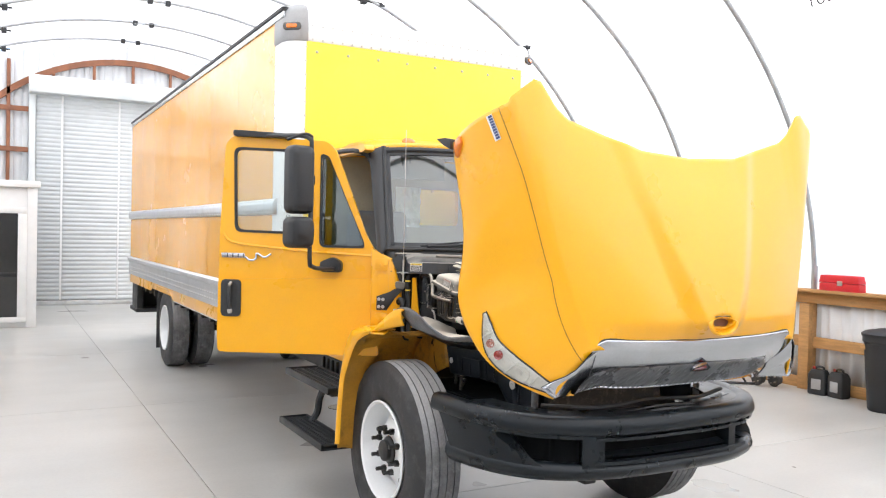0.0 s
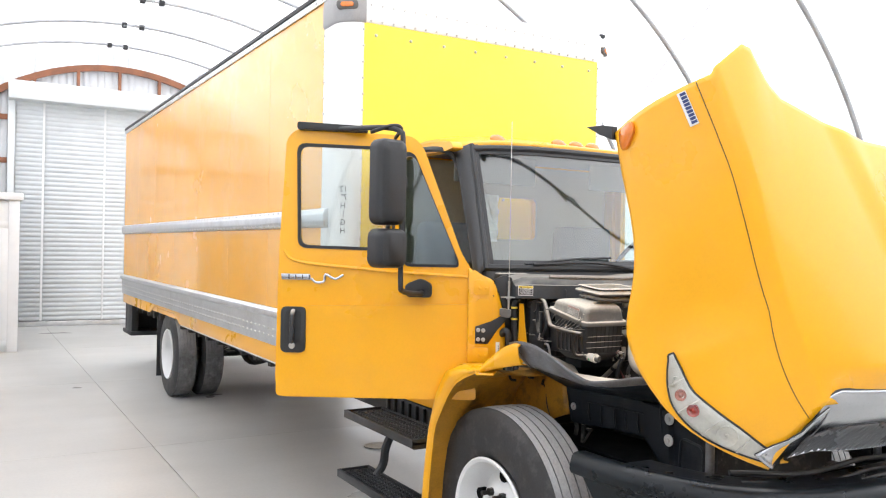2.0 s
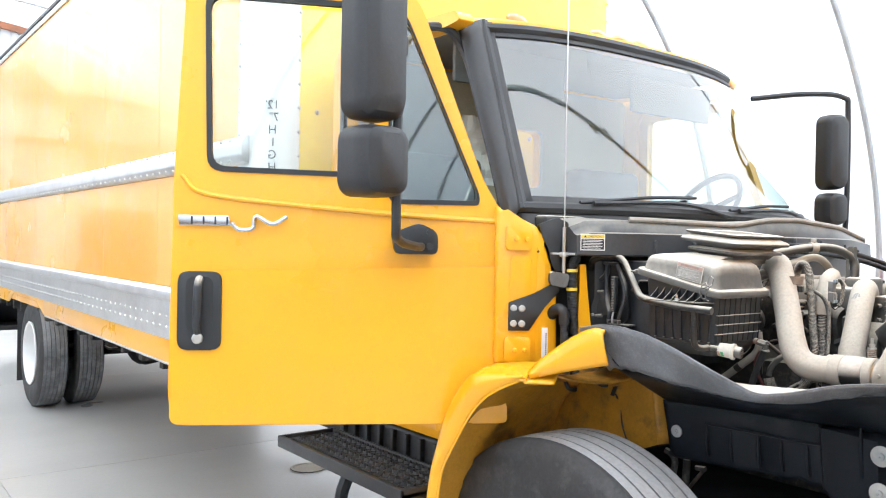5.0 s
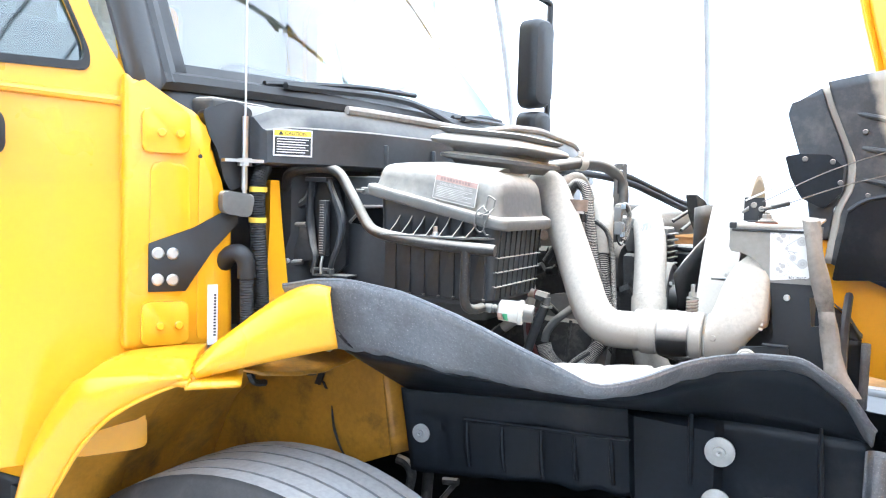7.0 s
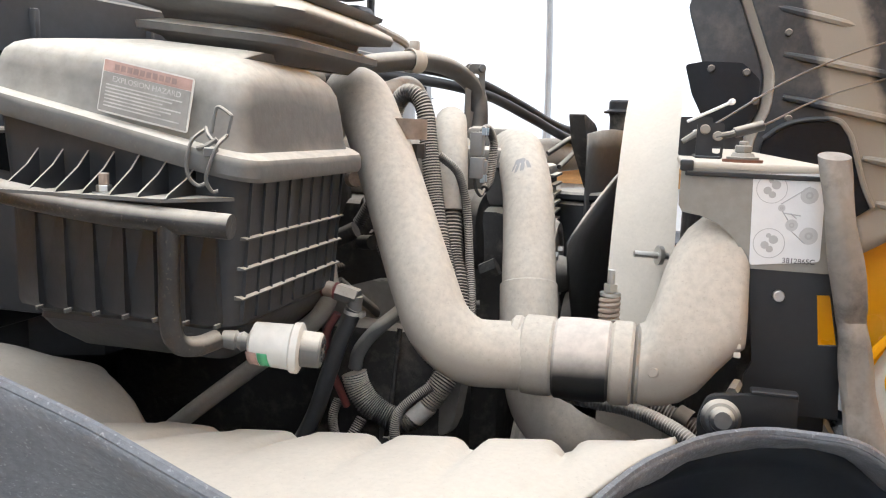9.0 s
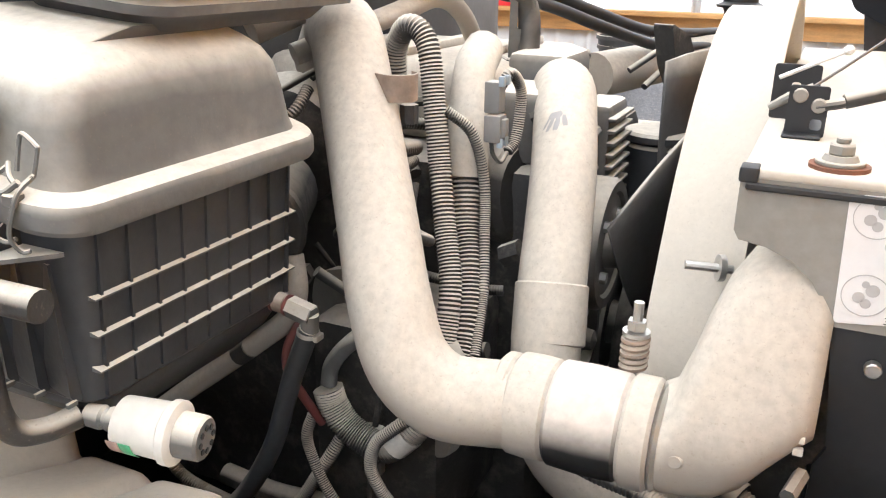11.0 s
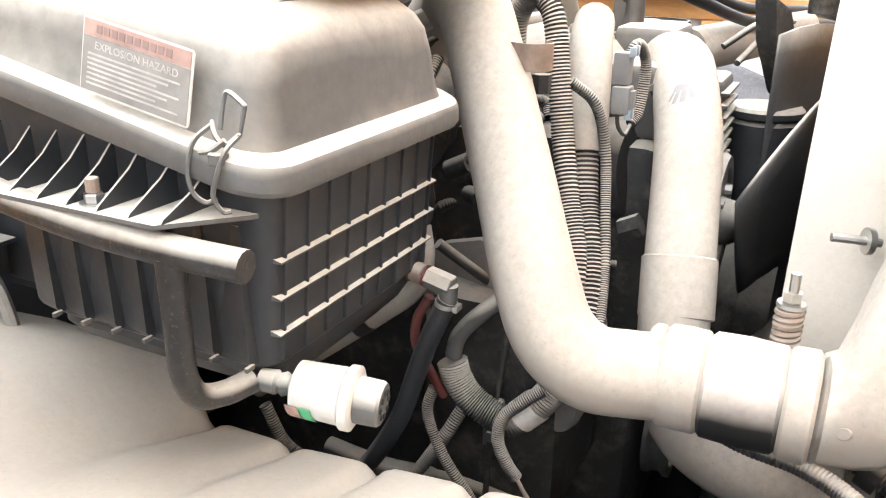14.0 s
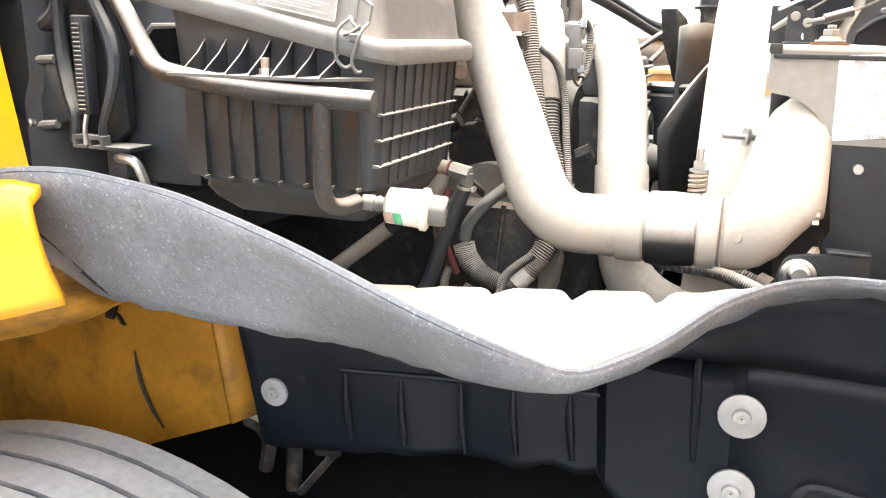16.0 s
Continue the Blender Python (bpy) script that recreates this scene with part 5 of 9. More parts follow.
        bx(bm, xa, xa + 0.06, 4.80, 5.66, 0.98, 1.10, 0.01)
        T("rocker_panel", bm, "yellow")
    # firewall and cowl side
    bm = B()
    bx(bm, s0 + 0.09, s1 - 0.09, 4.40, 4.46, 1.34, 1.80, 0.01)
    bx(bm, 2.40, 3.68, 4.40, 4.458, 0.95, 1.345, 0.01)
    T("firewall", bm, "dblack", label="black insulated firewall")
    bm = B()
    prism(bm, [(-0.075, 1.315), (0.13, 1.315), (0.125, 1.55), (0.102, 1.64), (0.090, 1.69), (0.072, 1.722), (0.062, 1.760), (0.01, 1.783), (-0.045, 1.804), (-0.075, 1.83)], 0.10, basis(pf(0, 0, -0.10), PE, (0, 0, 1), PN), 0.012)
    cs = T("cowl_side", bm, "yellow", label="yellow hinge pillar", sharp=60)
    bm = B()
    prism(bm, rounded([(-0.030, 1.46), (0.046, 1.45), (0.042, 1.664), (-0.028, 1.668)], 0.02), 0.005, basis(pf(0, 0, -0.001), PE, (0, 0, 1), PN), 0.003)
    prism(bm, rounded([(0.058, 1.33), (0.092, 1.33), (0.086, 1.63), (0.060, 1.70)], 0.012), 0.004, basis(pf(0, 0, -0.001), PE, (0, 0, 1), PN), 0.002)
    T("raised_panel", bm, "yellow", cs)
    bm = B()
    prism(bm, rounded([(0.064, 1.768), (0.076, 1.724), (0.094, 1.692), (0.106, 1.640), (0.120, 1.615), (0.15, 1.63), (0.16, 1.775), (0.12, 1.79)], 0.008), 0.05, basis(pf(0, 0, -0.045), PE, (0, 0, 1), PN), 0.004)
    T("corner_trim", bm, "black", cs)
    for z in (1.723, 1.366):
        bm = B()
        prism(bm, rounded([(-0.045, -0.04), (0.04, -0.04), (0.04, 0.04), (-0.045, 0.04)], 0.014), 0.016, basis(pf(0, z, 0.001), PE, (0, 0, 1), PN), 0.004)
        hg = T("hinge", bm, "yellow", cs)
        bm = B()
        for a_ in (-0.012, 0.022):
            cyl(bm, pf(a_, z - 0.004, 0.014), pf(a_, z - 0.004, 0.026), 0.008, n=10, bev=0.002)
        T("hinge_pin", bm, "yellow", hg)
    # black discs stand for the shade in the holes
    bm = B()
    cyl(bm, pf(0.0, 1.605, 0.003), pf(0.0, 1.605, -0.004), 0.008, n=14)
    cyl(bm, pf(0.062, 1.68, 0.003), pf(0.062, 1.68, -0.004), 0.004, n=10)
    T("drain_hole", bm, "ink_and_shade", cs)
    # windscreen
    def ws(u, v, d=0.0):
        x = s0 + 0.035 + 0.12 * v + (s1 - s0 - 0.07 - 0.24 * v) * u
        e = abs(2 * u - 1)
        y = 4.50 - 0.17 * (1 - e ** 2.4) + (4.86 - 4.50 + 0.06 * (1 - e * e)) * v
        z = 1.815 + 0.03 * e * e * 0 + (2.555 - 1.815 - 0.02 * e ** 4) * v
        return V((x, y - d, z))
    bm = B()
    sheet(bm, lambda u, v: ws(0.034 + 0.896 * u, 0.07 + 0.85 * v), 30, 8)
    g_ = T("windscreen", bm, "screen", label="curved clear windscreen")
    g_.visible_shadow = False
    bm = B()
    for fn in (lambda t: (0.035 * 0.4, t), lambda t: (t, 0.015), lambda t: (t * 0.93, 0.965)):
        loops = []
        for k in range(17):
            u, v = fn(k / 16)
            loops.append(ws(u, v))
        tube(bm, loops, 0.022, 8, 2)
    T("windscreen_seal", bm, "black", g_, "black rubber windscreen surround")
    bm = B()
    sheet(bm, lambda u, v: ws(0.0 + 1.0 * u, -0.09 + 0.16 * v, -0.004), 24, 3)
    T("lower_band", bm, "black", g_, solid=0.004)
    # pillar between the windscreen and the door opening
    bm = B()
    sheet(bm, lambda u, v: V((s0 + 0.012 + 0.075 * v, 4.49 + 0.375 * v, 1.74 + 0.75 * v)).lerp(ws(0.004, v, 0.004), u) + V((-0.012, -0.012, 0)) * math.sin(math.pi * u), 6, 16)
    T("windscreen_pillar", bm, "black", label="black windscreen pillar", solid=0.02)
    for u0, u1, v0, v1 in ((0.0, 0.036, 0.0, 1.0), (0.0, 0.93, 0.915, 0.985)):
        bm = B()
        sheet(bm, lambda u, v: ws(u0 + (u1 - u0) * u, v0 + (v1 - v0) * v, 0.001), 16, 10)
        T("border_band", bm, "black", g_, solid=0.004)
    # wipers
    for xa in (0.30, 0.70):
        bm = B()
        tube(bm, [ws(xa + 0.20, 0.01, 0.03), ws(xa + 0.05, 0.06, 0.045), ws(xa - 0.16, 0.045, 0.035)], 0.009, 6)
        w = T("wiper", bm, "black", label="black wiper arm and blade")
        bm = B()
        tube(bm, [ws(xa + 0.12, 0.10, 0.018), ws(xa - 0.02, 0.085, 0.018), ws(xa - 0.18, 0.045, 0.018)], 0.007, 6)
        T("blade", bm, "black", w)
    # inside
    bm = B()
    sheet(bm, lambda u, v: V((s0 + 0.09 + (s1 - s0 - 0.18) * u, 4.47 + 0.34 * v, 1.80 + 0.05 * math.sin(v * math.pi * 0.8) - 0.35 * max(0, v - 0.8) * 5)), 12, 10)
    T("dashboard", bm, "dash", label="grey moulded dashboard")
    for xa in (2.46, 3.58):
        bm = B()
        bx(bm, xa - 0.25, xa + 0.25, 4.98, 5.42, 1.30, 1.46, 0.05, 3)
        st = T("seat", bm, "seat", label="grey cloth cab seat")
        bm = B()
        bx(bm, xa - 0.24, xa + 0.24, 5.36, 5.50, 1.44, 2.10, 0.05, 3)
        T("backrest", bm, "seat", st)
        bm = B()
        bx(bm, xa - 0.2, xa + 0.2, 5.05, 5.4, 1.08, 1.30, 0.02)
        T("seat_base", bm, "black", st)
    bm = B()
    c = V((3.55, 4.78, 1.86))
    nn = V((0, 0.80, 0.60)).normalized()
    a, b = axis_frame(nn)
    ring = circle(c, a, b, 0.215, 32)
    tube(bm, ring + [ring[0]], 0.014, 8, 1, smooth=False)
    for k in (3, 16, 29):
        tube(bm, [c, c + (ring[k] - c) * 0.95], 0.013, 8, smooth=False)
    lathe(bm, c - nn * 0.03, nn, [(0, 0.05), (0.03, 0.07), (0.045, 0.06), (0.05, 0.001)], 16, True)
    T("steering_wheel", bm, "black", label="black steering wheel")
    for xa in (2.5, 3.55):
        bm = B()
        bx(bm, xa - 0.30, xa + 0.30, 4.965, 4.985, 2.33, 2.50, 0.008)
        T("sun_visor", bm, "grey")
    bm = B()
    sheet(bm, lambda u, v: V((s0 + 0.13 + (s1 - s0 - 0.26) * u, 4.92 + 0.68 * v, 2.545)), 2, 2)
    T("headliner", bm, "grey", solid=0.005)
    # antenna
    bm = B()
    q = pf(0.142, 0, 0.02)
    cyl(bm, q + V((0, 0, 1.62)), q + V((0, 0, 1.76)), 0.006, n=8)
    cyl(bm, q + V((0, 0, 1.76)), q + V((0, 0, 2.60)), 0.0022, n=6)
    cyl(bm, q + V((0, 0, 1.665)), q + V((0, 0, 1.68)), 0.014, n=10)
    T("antenna", bm, "steel", label="thin whip antenna")
    # far mirror
    bm = B()
    tube(bm, [(3.80, 4.70, 2.42), (4.02, 4.55, 2.45), (4.20, 4.46, 2.445), (4.235, 4.45, 2.36), (4.235, 4.45, 1.85), (4.20, 4.46, 1.76), (4.03, 4.50, 1.70)], 0.0135, 8)
    mi = T("mirror_arm", bm, "black", label="black tubular mirror arm")
    for z0, z1, w in ((1.99, 2.35, 0.125), (1.82, 1.975, 0.125)):
        zc, hh = (z0 + z1) / 2, (z1 - z0)
        bm = B()
        loops = []
        for k, d_ in ((1.0, -0.035), (1.0, 0.02), (0.96, 0.045), (0.82, 0.062), (0.5, 0.072)):
            loops.append([V((4.115, 4.47, zc)) + V((q[0] * 0.9, q[0] * -0.35, q[1])) + V((-0.35, -0.9, 0)) * d_ for q in rrect(w * k, hh * (1 - (1 - k) * 0.5), 0.045 * k, 5)])
        rings(bm, loops)
        T("mirror_housing", bm, "black", mi)


# ---- fender, steps ----
def fender():
    # cab-mounted rear half of the front fender, round the wheel
    US = [0, .30, .52, .63, .74, .88, 1]
    def at(u, rows):
        return V([float(np.interp(u, US, [r[i] for r in rows])) for i in range(3)])
    LIP = [(1.846, 4.66, 0.50), (1.845, 4.615, 0.84), (1.844, 4.556, 1.075), (1.844, 4.492, 1.20), (1.846, 4.396, 1.308), (1.866, 4.29, 1.314), (1.888, 4.20, 1.31)]
    BACK = [(1.97, 4.72, 0.50), (1.97, 4.70, 0.84), (1.975, 4.62, 1.06), (1.985, 4.53, 1.20), (2.0, 4.445, 1.320), (2.03, 4.36, 1.333), (2.06, 4.32, 1.336)]
    ARC = [(1.92, 4.216, 1.325), (1.932, 4.195, 1.358), (1.95, 4.16, 1.392), (1.967, 4.12, 1.426), (1.98, 4.082, 1.451), (1.99, 4.045, 1.464), (2.0, 4.015, 1.462)]
    def curve(rows, u):
        k = u * (len(rows) - 1)
        i = min(int(k), len(rows) - 2)
        return V(rows[i]).lerp(V(rows[i + 1]), k - i)
    arc = spline(ARC, 4)
    for s in (-1, 1):
        def X(p):
            return p if s < 0 else V((2 * TX - p.x, p.y, p.z))
        bm = B()
        def skin(u, v):
            a = (at(max(0, u - 0.03), LIP) + at(u, LIP) * 2 + at(min(1, u + 0.03), LIP)) / 4
            b = (at(max(0, u - 0.03), BACK) + at(u, BACK) * 2 + at(min(1, u + 0.03), BACK)) / 4
            w = math.sin(math.pi * v)
            out = V((-0.022, -0.010, 0.0)) if u < 0.6 else V((-0.008, -0.004, 0.012))
            return X(a.lerp(b, v) + out * w)
        sheet(bm, skin, 60, 8)
        f = T("cab_fender", bm, "yellow", label="yellow cab-mounted wheel fender", solid=0.010)
        bm = B()
        UF = [0, .2, .4, .6, .72, .82, .92, 1]
        FO = [(4.66, 0.50), (4.63, 0.75), (4.592, 0.965), (4.524, 1.150), (4.461, 1.243), (4.396, 1.309), (4.29, 1.320), (4.205, 1.324)]
        FI = [(4.615, 0.50), (4.588, 0.75), (4.550, 0.975), (4.466, 1.100), (4.402, 1.188), (4.335, 1.247), (4.262, 1.292), (4.200, 1.316)]
        def flare(u, v):
            o_ = [sum(float(np.interp(min(1, max(0, u + d)), UF, [r[i] for r in FO])) for d in (-0.025, 0, 0.025)) / 3 for i in (0, 1)]
            i_ = [sum(float(np.interp(min(1, max(0, u + d)), UF, [r[i] for r in FI])) for d in (-0.04, 0, 0.04)) / 3 for i in (0, 1)]
            lean_ = 0.05 * max(0.0, (u - 0.82) / 0.18)
            return X(V((1.836 + 0.014 * v ** 3 - 0.007 * math.sin(math.pi * v) + lean_, o_[0] + (i_[0] - o_[0]) * v, o_[1] + (i_[1] - o_[1]) * v)))
        sheet(bm, flare, 60, 8)
        T("fender_flare", bm, "yellow", f, "yellow wheel arch flare", solid=0.006)
        bm = B()
        tube(bm, [flare(k / 50, 1.0) for k in range(51)], 0.004, 8, 1, smooth=False)
        T("fender_lip", bm, "yellow", f)
        bm = B()
        def crest(u, v):
            p = curve(arc, u)
            return X(p + V((0.13 * v, 0.075 * v, -0.03 * v * v + 0.010 * math.sin(3.1 * v))))
        sheet(bm, crest, 24, 5)
        T("fender_crest", bm, "yellow", f, solid=0.010)
        bm = B()
        lo0, lo1 = V((1.918, 4.220, 1.316)), V((2.022, 4.012, 1.372))
        def cf(u, v):
            p = curve(arc, u)
            q = lo0.lerp(lo1, u)
            return X(p.lerp(q, v) + V((-0.010, -0.006, 0)) * math.sin(3.14 * v))
        sheet(bm, cf, 24, 8)
        T("crest_face", bm, "yellow", f, solid=0.008)
        # ledge between the crest and the pillar
        bm = B()
        def ledge(u, v):
            a = V((1.885, 4.21, 1.305)).lerp(V((1.95, 4.15, 1.305)), u)
            b = V((2.05, 4.34, 1.328)).lerp(V((2.07, 4.24, 1.318)), u)
            return X(a.lerp(b, v) + V((0, 0, 0.01 * math.sin(3.1 * v))))
        sheet(bm, ledge, 8, 6)
        T("fender_shelf", bm, "yellow", f, solid=0.008)
        # inner wheel housing
        bm = B()
        def housing(u, v):
            if u < 0.6:
                p = at(u / 0.6 * 0.74, LIP)
            else:
                k = (u - 0.6) / 0.4
                p = V((1.84 + 0.16 * k, 4.37 + (4.15 - 4.37) * k, 1.312 + 0.035 * math.sin(math.pi * k * 0.8)))
            dent = 0.014 * noise.noise(V((u * 9, v * 5, 3))) + 0.006 * noise.noise(V((u * 31, v * 17, 1)))
            return X(V((p.x + 0.012 + (2.372 - p.x - 0.012) * v, p.y + 0.006 + 0.04 * v * (u < 0.6) * (1 - u / 0.6) + dent, p.z - 0.022 - 0.02 * math.sin(v * 3.1) - 0.015 * v + dent * (u < 0.8))))
        sheet(bm, housing, 48, 18)
        T("wheel_housing", bm, "housing", f, "yellow inner wheel housing with dark scuffs", solid=0.006, sharp=20)
        for u_, v_, l_ in ((0.70, 0.55, 0.05), (0.86, 0.62, 0.045)):
            p = housing(u_, v_) + V((0, -0.012, -0.014))
            bm = B()
            tube(bm, [p, p + V((0.01 * -s, -0.005, -l_ * 0.4)), p + V((0.035 * -s, -0.012, -l_ * 0.5))], 0.007, 6)
            T("clip", bm, "black", f)
        bm = B()
        prism(bm, [(4.135, 1.31), (4.50, 1.27), (4.66, 0.75), (4.68, 0.5), (4.45, 0.5), (4.33, 0.9), (4.24, 1.02), (4.10, 1.080)], 0.012, basis((X(V((2.366, 0, 0))).x - 0.006, 0, 0), (0, 1, 0), (0, 0, 1), (1, 0, 0)))
        ip = T("inner_panel", bm, "housing", f)
        bm = B()
        sheet(bm, lambda u, v: X(V((2.362 + 0.045 * v, 4.136 - 0.035 * u - 0.030 * v, 1.312 - 0.232 * u + 0.006 * v))), 6, 4)
        T("panel_flange", bm, "housing", ip, solid=0.006)
        bm = B()
        tube(bm, [X(V((2.354, 4.2445, 1.164))), X(V((2.354, 4.242, 1.14))), X(V((2.354, 4.236, 1.112))), X(V((2.354, 4.222, 1.08))), X(V((2.354, 4.205, 1.055)))], [0.001, 0.0026, 0.003, 0.0026, 0.0015], 6)
        T("sealant_line", bm, "black", ip)
        bm = B()
        prism(bm, [(4.262, 1.240), (4.279, 1.236), (4.291, 1.206), (4.277, 1.204)], 0.004, basis((X(V((2.356, 0, 0))).x - 0.002, 0, 0), (0, 1, 0), (0, 0, 1), (1, 0, 0)))
        prism(bm, [(4.272, 1.214), (4.264, 1.199), (4.258, 1.198), (4.267, 1.212)], 0.004, basis((X(V((2.356, 0, 0))).x - 0.002, 0, 0), (0, 1, 0), (0, 0, 1), (1, 0, 0)))
        T("scuff_strip", bm, "black", ip)
        bm = B()
        tube(bm, [X(V((2.44, 4.128, 1.045))), X(V((2.44, 4.105, 1.038))), X(V((2.44, 4.092, 1.015))), X(V((2.44, 4.10, 0.97)))], 0.011, 8)
        T("hanger", bm, "engine", ip, "dark rubber hanger")
        bm = B()
        cyl(bm, X(V((2.46, 4.061, 1.03))), X(V((2.46, 4.068, 0.90))), 0.012, n=12, bev=0.002)
        cyl(bm, X(V((2.45, 4.02, 1.012))), X(V((2.45, 3.985, 1.016))), 0.008, n=10)
        cyl(bm, X(V((2.45, 3.99, 1.014))), X(V((2.45, 4.050, 0.935))), 0.006, n=8)
        T("strut", bm, "engine", ip, "dark suspension strut")


def steps():
    for z, y0, y1, xa, dep in ((0.875, 4.70, 5.62, 1.80, 0.27), (0.50, 4.70, 5.62, 1.76, 0.22)):
        bm = B()
        bx(bm, xa, xa + dep, y0, y1, z - 0.03, z - 0.012, 0.003)
        bx(bm, xa - 0.004, xa + 0.016, y0, y1, z - 0.045, z + 0.003, 0.004)
        bx(bm, xa + dep - 0.016, xa + dep, y0, y1, z - 0.045, z + 0.003, 0.004)
        bx(bm, xa, xa + dep, y0, y0 + 0.016, z - 0.045, z + 0.003, 0.004)
        bx(bm, xa, xa + dep, y1 - 0.016, y1, z - 0.045, z + 0.003, 0.004)
        st = T("step_tread", bm, "black", label="black perforated step tread")
        nx, ny = 5, 22
        for i in range(nx):
            bm = B()
            for j in range(ny):
                cx, cy = xa + 0.03 + (dep - 0.06) * i / (nx - 1), y0 + 0.04 + (y1 - y0 - 0.08) * (j + 0.5 * (i % 2)) / ny
                lathe(bm, (cx, cy, z - 0.012), (0, 0, 1), [(0.0, 0.017), (0.010, 0.014), (0.010, 0.010), (0.0, 0.009)], 8)
            tagged(T("grip_studs", bm, "black", st), kind="stuff")
    for y in (4.80, 5.45):
        bm = B()
        tube(bm, [(2.25, y, 0.95), (2.10, y, 0.80), (2.02, y, 0.66), (2.0, y, 0.55), (1.95, y, 0.47)], 0.028, 8)
        bx(bm, 1.85, 2.4, y - 0.025, y + 0.025, 0.80, 0.84, 0.006)
        T("step_bracket", bm, "black")
    bm = B()
    bx(bm, 2.09, 2.45, 4.72, 5.62, 0.80, 0.97, 0.02, 3)
    bb = T("step_back", bm, "black", label="black ribbed panel behind the steps")
    for k in range(9):
        bm = B()
        bx(bm, 2.07, 2.10, 4.78 + k * 0.095, 4.80 + k * 0.095, 0.82, 0.955, 0.004)
        T("rib", bm, "black", bb)


# browner and darker than the body yellow, with dark scuffs
M["housing"] = surface("brownish_yellow_housing", (0.48, 0.225, 0.02), 0.5, vary=0.25, scale=5, bump=0.01, stain=(0.035, 0.024, 0.014), stain_amt=0.85, stain_scale=4.2)
M["lampback"] = surface("silvered_lamp_housing", (0.60, 0.575, 0.50), 0.35, metal=0.35, vary=0.15, scale=12)
M["lampred"] = surface("pale_red_bulb_reflection", (0.50, 0.20, 0.14), 0.25, metal=0.3, vary=0.2, scale=30)
M["blueink"] = surface("dark_blue_ink", (0.03, 0.05, 0.16), 0.4, vary=0.05)
M["fin"] = surface("dark_chrome_fin", (0.36, 0.365, 0.375), 0.28, metal=0.55, vary=0.15, scale=6)
M["screen"] = glass_mat("windscreen_glass", (0.62, 0.75, 0.72), shine=0.16)
M["hub"] = surface("greasy_black_steel", (0.016, 0.015, 0.014), 0.45, vary=0.3, scale=20, bump=0.03)
M["tint"] = glass_mat("tinted_glass", (0.50, 0.60, 0.60), shine=0.14)
cargo_box()
wheels()
bumper()
hood()
door()
cab()
fender()
steps()

# ---- engine bay ----
def air_cleaner():
    def low(z):
        k = (1.60 - z) / 0.16
        return 2.272 + 0.012 * k, 2.528 - 0.012 * k, 3.842 + 0.012 * k, 4.098 - 0.02 * k
    def loop(z, tilt=0.0, r=0.018, n=4, g=0.0):
        x0, x1, y0, y1 = low(z)
        pts = rrect(x1 - x0 + g * 2, y1 - y0 + g * 2, r, n, (x0 + x1) / 2, (y0 + y1) / 2)
        return [V((x, y, z + tilt * (y - 3.835))) for x, y in pts]
    def shrunk(z, kx, ky):
        return [V((2.40 + (p.x - 2.40) * kx, 3.97 + (p.y - 3.97) * ky, z)) for p in loop(1.43)]
    # lower housing, stepped in towards its base
    bm = B()
    rings(bm, [shrunk(1.386, 0.66, 0.74), shrunk(1.404, 0.86, 0.89), shrunk(1.418, 0.95, 0.955), loop(1.424, g=-0.005), loop(1.429), loop(1.50), loop(1.572, 0.21)])
    a = T("air_cleaner", bm, "dblack", label="dusty black plastic air filter box")
    # overlapping flutes on the long side, with a small tick at the foot of each
    for k in range(7):
        y = 3.866 + 0.031 * k
        x = low(1.48)[0]
        bm = B()
        rings(bm, [[V((x + 0.004 - dx, y, z)), V((x - 0.0042 - dx, y + 0.0012, z)), V((x - 0.0030 - dx, y + 0.004, z)), V((x + 0.002 - dx, y + 0.029, z)), V((x + 0.006, y + 0.029, z))] for z, dx in ((1.431, -0.003), (1.437, 0.0), (1.50, 0.001), (1.534, 0.0015))])
        T("flute", bm, "dblack", a)
        bm = B()
        bx(bm, x - 0.0085, x, y - 0.0006, y + 0.0022, 1.4295, 1.4335, 0.0005, 1)
        T("tick", bm, "dgrey", a)
    # grid of ribs on the end
    def face_y(z):
        return low(z)[2]
    for k in range(9):
        x = 2.296 + 0.0262 * k
        bm = B()
        prism(bm, [(face_y(1.432) - 0.0026, 1.432), (face_y(1.566) - 0.0026, 1.566), (face_y(1.566) + 0.004, 1.566), (face_y(1.432) + 0.004, 1.432)], 0.0020, basis((x, 0, 0), (0, 1, 0), (0, 0, 1), (1, 0, 0)))
        T("rib", bm, "dblack", a)
    for z in (1.4545, 1.4815, 1.5085):
        bm = B()
        prism(bm, [(face_y(z) - 0.0045, z - 0.0010), (face_y(z) - 0.0045, z + 0.0002), (face_y(z) + 0.004, z + 0.0024), (face_y(z) + 0.004, z - 0.0014)], 0.226, basis((2.289, 0, 0), (0, 1, 0), (0, 0, 1), (1, 0, 0)))
        T("cross_rib", bm, "dgrey", a)
    # seam flange
    def fl(g, dz):
        return [V((x, y, 1.572 + dz + 0.21 * (y - 3.83))) for x, y in rrect(0.290 + g, 0.296 + g, 0.034, 8, 2.396, 3.972)]
    bm = B()
    rings(bm, [fl(-0.03, -0.014), fl(-0.004, -0.012), fl(0.0, -0.008), fl(0.0, 0.003), fl(-0.003, 0.007), fl(-0.010, 0.009), fl(-0.03, 0.010)])
    T("seam_flange", bm, "dgrey", a, "dusty grey seam flange")
    bm = B()
    bx(bm, 2.262, 2.276, 4.102, 4.128, 1.618, 1.632, 0.003)
    bx(bm, 2.254, 2.270, 4.118, 4.134, 1.622, 1.628, 0.002)
    T("hinge_tab", bm, "dgrey", a)
